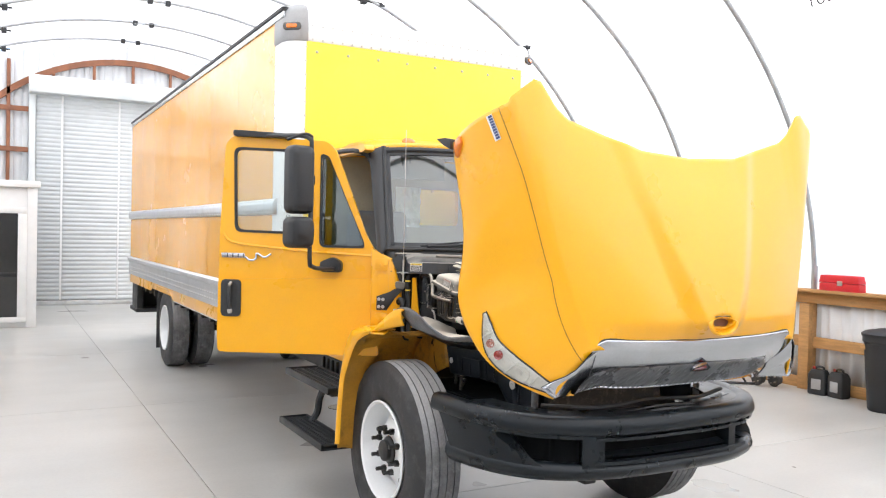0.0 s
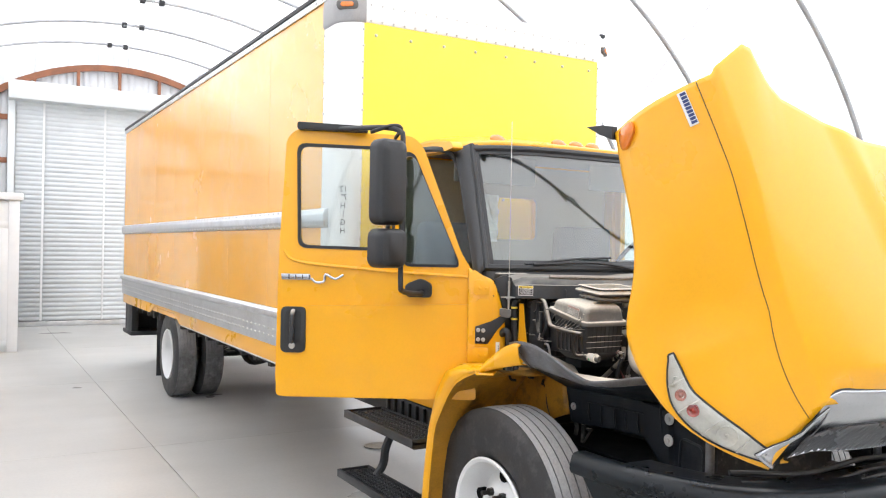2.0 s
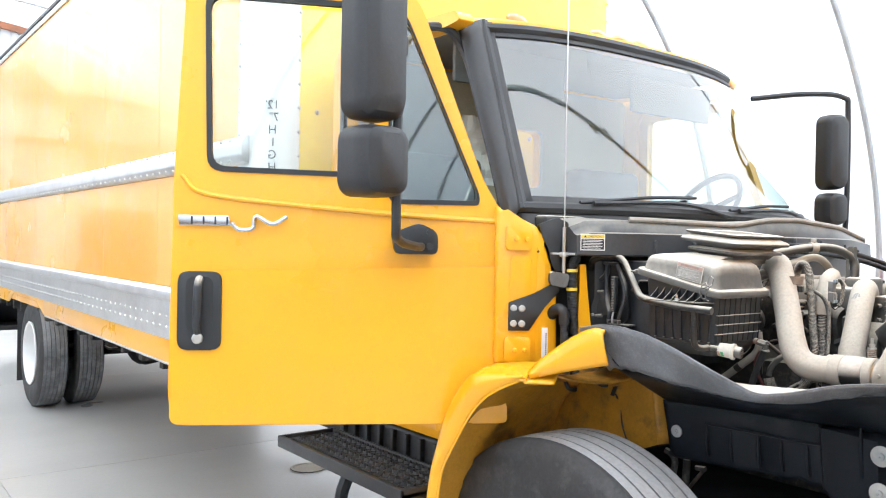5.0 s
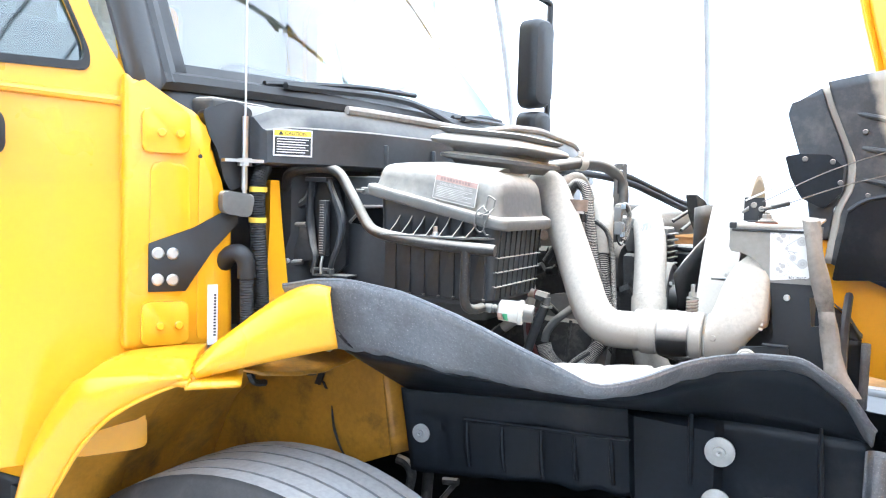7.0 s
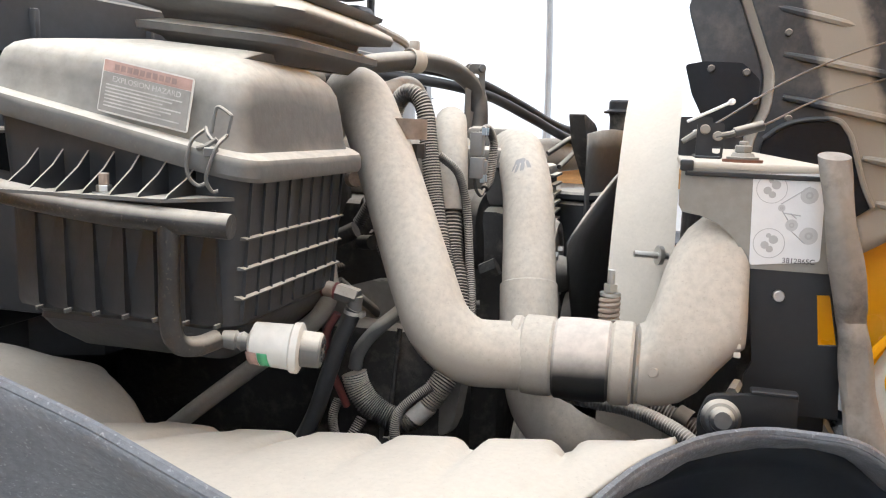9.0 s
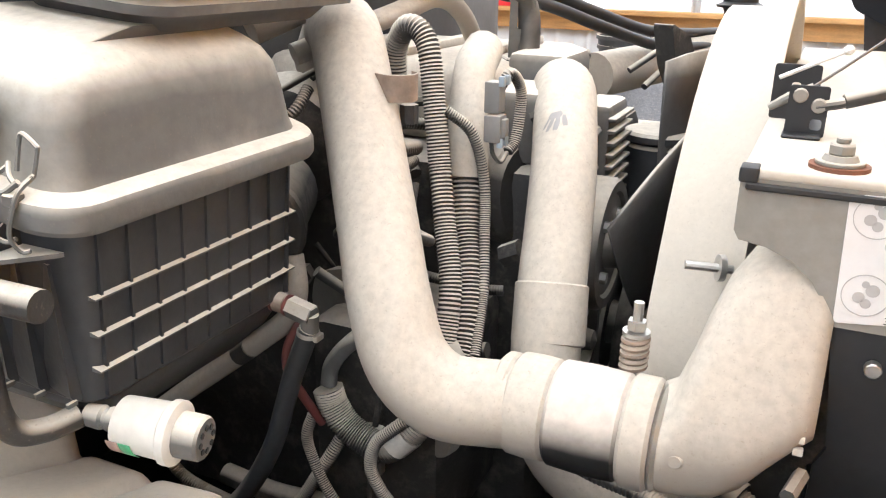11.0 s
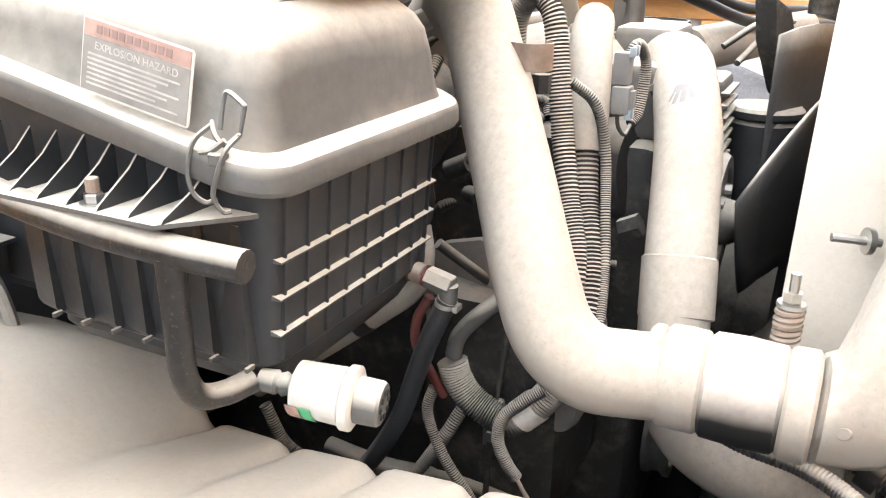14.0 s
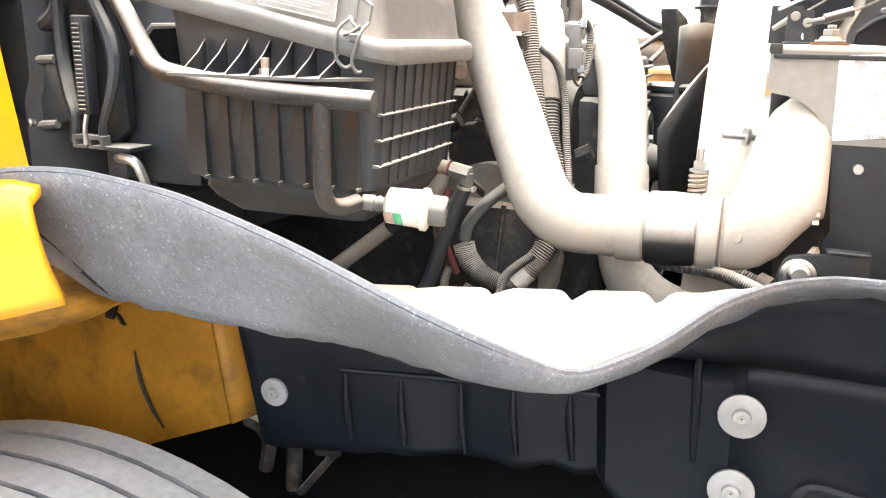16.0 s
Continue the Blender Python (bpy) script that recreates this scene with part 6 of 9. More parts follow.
    # lid: steep skirt, rounded shoulder, sloping top
    def lid(gx, gy, z, tilt, r, dx=0.0, dy=0.0):
        return [V((x, y, z + tilt * (y - 3.83))) for x, y in rrect(0.262 - gx, 0.268 - gy, r, 7, 2.397 + dx, 3.972 + dy)]
    bm = B()
    rings(bm, [lid(0, 0, 1.578, 0.21, 0.026), lid(0.008, 0.006, 1.590, 0.195, 0.026), lid(0.016, 0.010, 1.618, 0.15, 0.028), lid(0.024, 0.016, 1.638, 0.12, 0.03), lid(0.034, 0.025, 1.649, 0.105, 0.034), lid(0.052, 0.044, 1.6575, 0.09, 0.034), lid(0.082, 0.075, 1.664, 0.08, 0.03, 0.008), lid(0.11, 0.14, 1.672, 0.09, 0.02, 0.04, -0.035)])
    l = T("lid", bm, "dgrey", a, "dust-covered grey lid", sharp=55)
    bm = B()
    tube(bm, [(2.290, 3.8445, 1.597), (2.282, 3.8475, 1.597), (2.276, 3.853, 1.598), (2.2735, 3.862, 1.600), (2.2735, 3.872, 1.602)], 0.0007, 5, 3)
    T("mould_line", bm, "dgrey", l)
    # bellows, stepped and open on top
    def bel(g, z, r=0.03):
        return [V((x, y, z + 0.10 * (y - 3.82))) for x, y in rrect(0.268 + g, 0.172 + g, r, 7, 2.500, 3.931)]
    bm = B()
    prof = [(-0.05, 1.664), (-0.03, 1.676), (0.004, 1.680), (0.006, 1.687), (-0.035, 1.693), (-0.03, 1.700), (0.03, 1.706), (0.036, 1.713), (0.03, 1.718), (-0.01, 1.727), (0.012, 1.733), (0.014, 1.737), (-0.012, 1.740), (-0.028, 1.738), (-0.034, 1.715), (-0.05, 1.69)]
    rings(bm, [bel(g_, z) for g_, z in prof], False)
    T("bellows", bm, "bellows", a, "dusty rubber intake bellows", sharp=60)
    # black face across the bellows: the dark inside, done in colour
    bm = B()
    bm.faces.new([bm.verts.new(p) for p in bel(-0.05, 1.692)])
    T("bellows_floor", bm, "ink_and_shade", a)
    # warning label on the sloping side of the lid
    o, ex = V((2.2595, 3.968, 1.6150)), V((0.0, -1.0, -0.19)).normalized()
    ey = V((0.20, -0.05, 0.97)).normalized()
    nn = ex.cross(ey)
    o = o + nn * 0.003
    bm = B()
    prism(bm, rounded([(0, 0), (0.088, 0), (0.088, 0.046), (0, 0.046)], 0.003), 0.0012, basis(o, ex, ey))
    lb = T("warning_label", bm, "labeledge", l, "faded grey warning label with a pale red band")
    bm = B()
    prism(bm, [(0.0014, 0.0014), (0.0866, 0.0014), (0.0866, 0.0345), (0.0014, 0.0345)], 0.0006, basis(o + nn * 0.0012, ex, ey))
    T("text_field", bm, "labelgrey", lb)
    bm = B()
    prism(bm, [(0.0014, 0.0348), (0.0866, 0.0348), (0.0866, 0.0446), (0.0014, 0.0446)], 0.0006, basis(o + nn * 0.0012, ex, ey))
    T("red_band", bm, "fadedred", lb)
    words("label_text", "EXPLOSION HAZARD", 0.0066, basis(o + nn * 0.0019 + ex * 0.011 + ey * 0.0275, ex, ey), "labeltext", lb, 0.0001, width=1.05)
    for k in range(7):
        bm = B()
        prism(bm, [(0.006, 0), (0.080 - 0.009 * (k % 3), 0), (0.080 - 0.009 * (k % 3), 0.0012), (0.006, 0.0012)], 0.0003, basis(o + nn * 0.0019 + ey * (0.0235 - 0.003 * k), ex, ey))
        T("text_bar", bm, "labeltext", lb)
    for k in range(10):
        bm = B()
        prism(bm, [(0.012 + 0.0062 * k, 0), (0.0165 + 0.0062 * k, 0), (0.0165 + 0.0062 * k, 0.005), (0.012 + 0.0062 * k, 0.005)], 0.0003, basis(o + nn * 0.0019 + ey * 0.0372, ex, ey))
        T("heading_bar", bm, "bandtext", lb)
    # wire latch over the flange near the corner
    def lw(y_, z_, out):
        return V((2.2525 - out, 3.857 - y_, 1.580 + z_))
    bm = B()
    tube(bm, [lw(-0.009, 0.024, -0.008), lw(-0.017, 0.014, 0.001), lw(-0.020, -0.002, 0.005), lw(-0.018, -0.016, 0.005), lw(-0.012, -0.023, 0.001), lw(-0.006, -0.021, -0.002)], 0.0016, 7)
    tube(bm, [lw(0.010, 0.019, -0.009), lw(0.006, 0.010, 0.001), lw(0.001, -0.006, 0.005), lw(-0.002, -0.018, 0.005), lw(0.001, -0.027, 0.001), lw(0.005, -0.027, -0.002)], 0.0016, 7)
    tube(bm, [lw(-0.010, 0.025, -0.008), lw(-0.004, 0.018, -0.003), lw(0.003, 0.013, -0.003), lw(0.010, 0.019, -0.008)], 0.0016, 7)
    tube(bm, [lw(-0.012, 0.008, 0.002), lw(-0.004, 0.010, 0.001), lw(0.004, 0.016, -0.002)], 0.0020, 7)
    tube(bm, [lw(-0.005, 0.020, -0.009), lw(-0.004, 0.036, -0.0125), lw(-0.001, 0.042, -0.0135), lw(0.010, 0.036, -0.013), lw(0.011, 0.033, -0.0125), lw(0.009, 0.018, -0.009)], 0.0016, 7)
    bx(bm, 2.248, 2.258, 3.853, 3.862, 1.581, 1.589, 0.001, 1)
    T("wire_latch", bm, "dgrey", a, "bent wire latch")
    # ledge with gussets, running to a point at the corner
    bm = B()
    prism(bm, [(3.888, 0), (4.060, 0), (4.060, 0.048), (3.848, 0.048), (3.850, 0.044)], 0.003, basis((2.226, 0, 1.5435), (0, 1, 0), (1, 0, 0), (0, 0, 1)))
    le = T("ledge", bm, "dgrey", a)
    for k in range(7):
        y = 3.886 + 0.0265 * k
        h_ = min(0.034, 0.012 + 0.21 * (y - 3.83))
        bm = B()
        prism(bm, [(0, 0), (0.044, 0), (0.044, h_), (0.030, h_ * 0.60), (0.002, 0.0025)], 0.0018, basis((2.229, y, 1.5465), (1, 0, 0), (0, 0, 1)))
        T("gusset", bm, "dblack", le)
    bm = B()
    cyl(bm, (2.2405, 3.951, 1.5465), (2.2405, 3.951, 1.5480), 0.0095, n=16)
    cyl(bm, (2.2405, 3.951, 1.5480), (2.2405, 3.951, 1.5540), 0.0066, n=6, bev=0.0008)
    nt_ = T("nut", bm, "steel", le, "bright flanged nut")
    bm = B()
    cyl(bm, (2.2405, 3.951, 1.5540), (2.2405, 3.951, 1.5640), 0.0044, n=10, bev=0.0006)
    T("stud", bm, "rust", nt_)
    # support bar
    bm = B()
    tube(bm, [(2.30, 4.335, 1.625), (2.28, 4.31, 1.655), (2.285, 4.26, 1.668), (2.293, 4.205, 1.662), (2.285, 4.165, 1.62), (2.265, 4.115, 1.565), (2.245, 4.08, 1.548), (2.236, 4.03, 1.540), (2.233, 3.95, 1.532), (2.235, 3.885, 1.5285), (2.240, 3.832, 1.526)], 0.0106, 14)
    br = T("support_bar", bm, "bar", label="worn black tubular support bar")
    bm = B()
    tube(bm, [(2.234, 3.886, 1.525), (2.236, 3.887, 1.48), (2.238, 3.888, 1.440), (2.247, 3.886, 1.421), (2.265, 3.880, 1.415), (2.285, 3.872, 1.417)], 0.0090, 14)
    T("bar_leg", bm, "bar", br)
    # restriction gauge at its end
    p0, p1 = V((2.289, 3.868, 1.417)), V((2.309, 3.782, 1.410))
    d = (p1 - p0).normalized()
    bm = B()
    lathe(bm, p0, d, [(0, 0.008), (0.012, 0.009), (0.014, 0.007), (0.018, 0.009), (0.022, 0.007), (0.026, 0.009)], 14, True)
    ga = T("filter_gauge", bm, "dgrey", label="white filter gauge with red and green bands")
    bm = B()
    lathe(bm, p0, d, [(0.024, 0.010), (0.028, 0.019), (0.062, 0.0205), (0.064, 0.023), (0.070, 0.023), (0.072, 0.019)], 20, True)
    T("gauge_body", bm, "gaugewhite", ga)
    for t0, mt in ((0.030, "fadedred"), (0.040, "greenband")):
        bm = B()
        aa, bb = axis_frame(d)
        loops = []
        for h in (t0, t0 + 0.009):
            r = 0.0192 + (h - 0.028) * 0.044 + 0.0006
            loops.append([p0 + d * h + V((-math.cos(q) * r, 0, 0)) * 1 + V((0, 0, 1)) * math.sin(q) * r for q in [radians(-50 + 6 * k) for k in range(8)]])
        rings(bm, loops, False, False)
        T("colour_band", bm, mt, ga, solid=0.0005)
    bm = B()
    lathe(bm, p0, d, [(0.070, 0.0165), (0.088, 0.0160), (0.090, 0.0145), (0.090, 0.001)], 18, True)
    cap = T("gauge_cap", bm, "dgrey", ga)
    bm = B()
    for k in range(8):
        q = radians(45 * k)
        aa, bb = axis_frame(d)
        c = p0 + d * 0.0905 + aa * math.cos(q) * 0.009 + bb * math.sin(q) * 0.009
        cyl(bm, c, c + d * 0.001, 0.0022, n=6)
    T("cap_marks", bm, "ink_and_shade", cap)


def charge_pipes():
    # main pipe from the turbo, down and forward
    bm = B()
    line = [(2.82, 4.01, 1.60), (2.735, 3.935, 1.645), (2.672, 3.885, 1.646), (2.6275, 3.847, 1.600), (2.588, 3.813, 1.547), (2.548, 3.779, 1.493), (2.511, 3.748, 1.443), (2.495, 3.722, 1.397), (2.496, 3.69, 1.372), (2.508, 3.655, 1.367), (2.520, 3.62, 1.367)]
    tube(bm, line, 0.0372, 24)
    p = T("charge_pipe", bm, "dust", label="dust-coated charge air pipe")
    def sleeve(name, y0, y1, r, mat, label="", bulge=0.0):
        bm = B()
        lathe(bm, (2.522, y0, 1.3670), (0, y1 - y0, 0.0), [(0, r - 0.003), (0.003, r), (abs(y1 - y0) * 0.5, r + bulge), (abs(y1 - y0) - 0.003, r), (abs(y1 - y0), r - 0.003)], 28, True)
        return T(name, bm, mat, p, label)
    sleeve("pipe_bead", 3.645, 3.632, 0.0415, "dust")
    sleeve("hose_end", 3.632, 3.596, 0.0435, "dust", "dusty hose end", 0.0008)
    sleeve("hose_sleeve", 3.596, 3.536, 0.0445, "sleeve", "black rubber hose sleeve with dust on top", 0.0012)
    sleeve("band_clamp", 3.536, 3.512, 0.0462, "dust", "steel band clamp")
    sleeve("clamp_edge", 3.512, 3.506, 0.0440, "steel")
    # bracket on the pipe
    bm = B()
    c, ex = V((2.614, 3.793, 1.608)), V((0.72, -0.69, 0)).normalized()
    strap = spline([c - ex * 0.016 + V((0.012, 0.016, 0)), c - ex * 0.010 + V((-0.001, -0.001, 0)), c + V((-0.003, -0.005, 0)), c + ex * 0.012 + V((-0.002, -0.004, 0)), c + ex * 0.022 + V((0.006, 0.006, 0)), c + ex * 0.022 + V((0.014, 0.016, 0))], 4)
    rings(bm, [[p_ + V((0, 0, -0.0125 + 0.004 * k_)), p_ + V((0, 0, 0.0125)), p_ + V((0.0022, 0.0022, 0.0125)), p_ + V((0.0022, 0.0022, -0.0125 + 0.004 * k_))] for p_, k_ in ((q_, max(0, i_ - 14) / 6) for i_, q_ in enumerate(strap))])
    b_ = T("pipe_bracket", bm, "rust", p, "rusty bracket")
    bm = B()
    q = c + ex * 0.014 - V((0, 0, 0.030))
    cyl(bm, q + V((0.012, 0.01, 0.012)), q + V((0.012, 0.01, -0.006)), 0.009, n=6)
    T("bolt", bm, "engine", b_)
    # coolant pipe with the rubbed patch
    bm = B()
    line = [(2.97, 3.75, 1.560), (2.90, 3.722, 1.577), (2.842, 3.700, 1.577), (2.794, 3.684, 1.553), (2.748, 3.669, 1.515), (2.708, 3.659, 1.46), (2.672, 3.651, 1.41), (2.636, 3.641, 1.33), (2.618, 3.615, 1.262), (2.622, 3.54, 1.225), (2.66, 3.42, 1.215)]
    tube(bm, line, 0.0348, 24)
    c2 = T("coolant_pipe", bm, "dust", label="dust-coated coolant pipe with a wiped patch")
    bm = B()
    lathe(bm, (2.676, 3.652, 1.416), (V((2.636, 3.641, 1.33)) - V((2.672, 3.651, 1.41))), [(0, 0.0348), (0.002, 0.0372), (0.06, 0.0372), (0.062, 0.0348)], 26)
    T("hose_joint", bm, "dust", c2)
    bm = B()
    run_ = spline(line, 24)
    cc, e1, e2 = V((2.752, 3.683, 1.571)), V((0.36, -0.93, 0.0)).normalized(), V((0.28, 0.11, 0.95)).normalized()
    def on_pipe(a_, b_, lift=0.0003):
        q_ = cc + e1 * a_ + e2 * b_
        n_ = min(run_, key=lambda k_: (k_ - q_).length)
        return n_ + (q_ - n_).normalized() * (0.0348 + lift)
    for a_, b0_, b1_, w_, sl in ((-0.011, 0.002, -0.013, 0.0026, -0.004), (-0.0045, 0.002, -0.019, 0.0030, -0.002), (0.0025, 0.002, -0.020, 0.0030, 0.0), (0.009, 0.004, -0.015, 0.0026, 0.002), (-0.003, 0.012, -0.001, 0.010, 0.0)):
        sheet(bm, lambda u, v: on_pipe(a_ + sl * v + w_ * (2 * u - 1) * (0.35 + 0.65 * math.sin(3.1 * (0.08 + 0.84 * v)) ** 0.5), b0_ + (b1_ - b0_) * v), 6, 8)
    T("wiped_patch", bm, "wiped", c2)


def fan_and_radiator():
    fc = V((3.04, 3.60, 1.22))
    # fan shroud ring
    bm = B()
    R = 0.412
    lathe(bm, (fc.x, 3.553, fc.z), (0, -1, 0), [(0, R), (0.0, R + 0.012), (0.035, R + 0.012), (0.052, R + 0.02), (0.078, R + 0.03), (0.078, R + 0.02), (0.04, R)], 72)
    for v_ in bm.verts:
        v_.co.z += 0.15 * max(0.0, v_.co.z - 1.45)
    T("fan_shroud", bm, "dusttop", label="dusty fan shroud ring")
    bm = B()
    lathe(bm, (fc.x, 3.64, fc.z), (0, -1, 0), [(0, 0.06), (0.0, 0.115), (0.03, 0.13), (0.07, 0.12), (0.08, 0.05)], 28, True)
    fh = T("fan", bm, "engine", label="dark plastic cooling fan")
    for k in range(9):
        a0 = radians(102 + 40 * k)
        bm = B()
        def bl(u, v):
            r = 0.11 + (0.398 - 0.11) * u
            a = a0 - (1 - v) * (0.95 - 0.42 * u) + 0.12 * (1 - u)
            return V((fc.x + r * math.cos(a), 3.525 + 0.088 * v, fc.z + r * math.sin(a)))
        sheet(bm, bl, 6, 5)
        T("fan_blade", bm, "blade", fh, solid=0.004)
    # filler neck with its cap behind the shroud
    bm = B()
    lathe(bm, (3.42, 3.583, 1.40), (0, 0, 1), [(0.205, 0.024), (0.244, 0.025), (0.252, 0.028)], 24, True)
    fn = T("filler_neck", bm, "engine", label="grimy filler neck with a black cap")
    bm = B()
    lathe(bm, (3.42, 3.583, 1.652), (0, 0, 1), [(0, 0.037), (0.004, 0.039), (0.007, 0.031), (0.009, 0.028), (0.024, 0.028), (0.028, 0.025), (0.028, 0.001)], 28, True)
    T("cap", bm, "black", fn, "black filler cap")
    # drive: pulleys and belt
    for x, z, r, y in ((3.04, 1.22, 0.11, 3.66), (2.885, 1.365, 0.048, 3.668), (2.88, 1.262, 0.052, 3.664), (3.25, 1.42, 0.06, 3.66), (2.88, 1.10, 0.07, 3.66)):
        bm = B()
        lathe(bm, (x, y + 0.03, z), (0, -1, 0), [(0, 0.02), (0, r), (0.006, r), (0.012, r * 0.93), (0.022, r * 0.93), (0.028, r), (0.034, r), (0.034, r * 0.8), (0.022, r * 0.7), (0.022, r * 0.3), (0.04, r * 0.25), (0.045, 0.001)], 28)
        T("pulley", bm, "dgrey", label="dusty belt pulley")
    bm = B()
    lathe(bm, (2.87, 3.70, 1.398), (0, -1, 0), [(0, 0.03), (0.0, 0.078), (0.01, 0.082), (0.055, 0.082), (0.062, 0.078), (0.062, 0.066), (0.058, 0.062), (0.058, 0.03), (0.075, 0.026), (0.085, 0.02), (0.085, 0.001)], 40)
    dr = T("drive_drum", bm, "drum", label="dusty steel fan drive drum")
    for k in range(4):
        bm = B()
        q = radians(45 + 90 * k)
        cyl(bm, (2.87 + 0.045 * math.cos(q), 3.644, 1.398 + 0.045 * math.sin(q)), (2.87 + 0.045 * math.cos(q), 3.634, 1.398 + 0.045 * math.sin(q)), 0.007, n=6)
        T("bolt", bm, "steel", dr)
    bm = B()
    lathe(bm, (2.84, 3.82, 1.455), (-0.25, -0.95, 0.1), [(0, 0.05), (0.0, 0.062), (0.02, 0.066), (0.085, 0.066), (0.095, 0.058), (0.098, 0.03), (0.11, 0.02), (0.112, 0.001)], 32)
    al = T("alternator", bm, "engine", label="dark dusty alternator with a worn label")
    bm = B()
    loops = []
    for h in (0.030, 0.075):
        loops.append([V((2.84, 3.82, 1.455)) + V((-0.25, -0.95, 0.1)).normalized() * h + V((-0.93, 0.27, 0)).normalized() * 0.0668 * math.cos(q) + V((0, 0, 1)) * 0.0668 * math.sin(q) for q in [radians(-28 + 8 * k) for k in range(8)]])
    rings(bm, loops, False, False)
    T("type_label", bm, "labelgrey", al, solid=0.0005)
    for k in range(9):
        bm = B()
        bx(bm, 2.895, 2.99, 3.652, 3.662, 1.425 + 0.0145 * k, 1.430 + 0.0145 * k, 0.001, 1)
        T("cooling_rib", bm, "dgrey", dr)
    # radiator core and tanks
    bm = B()
    bx(bm, 2.60, 3.48, 3.345, 3.445, 0.80, 1.56, 0.006)
    ra = T("radiator", bm, "engine", label="radiator with side plates")
    bm = B()
    prism(bm, [(3.318, 1.478), (3.406, 1.478), (3.411, 1.494), (3.421, 1.509), (3.436, 1.522), (3.455, 1.530), (3.474, 1.533), (3.478, 1.540), (3.478, 1.585), (3.318, 1.585)], 0.004, basis((2.541, 0, 0), (0, 1, 0), (0, 0, 1), (1, 0, 0)))
    pl = T("side_plate", bm, "plate", ra, "dark grey steel side plate")
    bm = B()
    plate(bm, [(3.302, 1.325), (3.398, 1.325), (3.398, 1.362), (3.391, 1.378), (3.403, 1.4785), (3.312, 1.4785)], [[(3.3345, 1.455), (3.3215, 1.456), (3.3105, 1.4035), (3.3285, 1.402)]], 0.005, basis((2.543, 0, 0), (0, 1, 0), (0, 0, 1), (1, 0, 0)))
    T("side_plate_lower", bm, "black", ra, "black lower side plate")
    bm = B()
    bx(bm, 2.540, 3.50, 3.332, 3.478, 1.5785, 1.5865, 0.003, 3)
    T("top_cover", bm, "dusttop", ra, "dusty top cover")
    bm = B()
    bx(bm, 2.5365, 2.541, 3.336, 3.474, 1.5715, 1.5765, 0.001, 1)
    bx(bm, 2.5375, 2.556, 3.466, 3.4795, 1.576, 1.5875, 0.002, 2)
    bx(bm, 2.5375, 2.556, 3.331, 3.343, 1.576, 1.5875, 0.002, 2)
    T("cover_seal", bm, "ink_and_shade", ra, "black seal under the cover")
    bm = B()
    bx(bm, 2.562, 2.60, 3.31, 3.40, 0.95, 1.33, 0.004)
    T("lower_plate", bm, "navy", ra)
    # notice on the side plate
    bm = B()
    prism(bm, rounded([(3.336, 1.490), (3.403, 1.482), (3.407, 1.576), (3.338, 1.580)], 0.004), 0.001, basis((2.5405, 0, 0), (0, 1, 0), (0, 0, 1), (-1, 0, 0)))
    nb = T("notice", bm, "sticker", pl, "white belt routing notice")
    for cy, cz, r in ((3.388, 1.562, 0.0150), (3.386, 1.506, 0.0155)):
        bm = B()
        lathe(bm, (2.5394, cy, cz), (-1, 0, 0), [(0, r), (0.0005, r), (0.0005, r * 0.96), (0, r * 0.96)], 30)
        T("diagram_ring", bm, "lettering", nb)
        for dy, dz, q in ((-0.004, 0.004, 0.0045), (0.004, -0.002, 0.0040), (-0.001, -0.006, 0.0035), (0.001, 0.008, 0.0025)):
            bm = B()
            cyl(bm, (2.5394, cy + dy, cz + dz), (2.5389, cy + dy, cz + dz), q, n=14)
            T("diagram_blob", bm, "lettering", nb)
    for cy, cz, r in ((3.352, 1.557, 0.0085), (3.377, 1.543, 0.0035), (3.366, 1.526, 0.0060), (3.349, 1.516, 0.0088)):
        bm = B()
        cyl(bm, (2.5394, cy, cz), (2.5390, cy, cz), r, n=24)
        T("diagram_disc", bm, "palegrey", nb)
        bm = B()
        lathe(bm, (2.5390, cy, cz), (-1, 0, 0), [(0, r * 0.45), (0.0004, r * 0.45), (0.0004, r * 0.2), (0, r * 0.2)], 14)
        T("diagram_ring", bm, "lettering", nb)
    bm = B()
    for a_, b_ in (((3.352, 1.566), (3.378, 1.547)), ((3.376, 1.540), (3.370, 1.531)), ((3.366, 1.520), (3.352, 1.508)), ((3.374, 1.538), (3.358, 1.536)), ((3.368, 1.538), (3.362, 1.533))):
        tube(bm, [(2.539, *a_), (2.539, *b_)], 0.0005, 4, smooth=False)
    T("diagram_line", bm, "lettering", nb)
    words("part_number", "3812865C", 0.0075, basis((2.5393, 3.372, 1.4868), (0, -1, 0), (0, 0, 1)), "ink_and_shade", nb, 0.0001)
    bm = B()
    cyl(bm, (2.543, 3.372, 1.452), (2.534, 3.372, 1.452), 0.006, n=10, bev=0.001)
    T("bolt", bm, "steel", pl)
    # charge air duct: round to tall, its upper part leaning inwards behind the plate
    def lean(m_):
        for v_ in m_.verts:
            k_ = max(0.0, v_.co.z - 1.385)
            v_.co.x += 0.30 * k_ + 1.2 * k_ * k_
    bm = B()
    loops = []
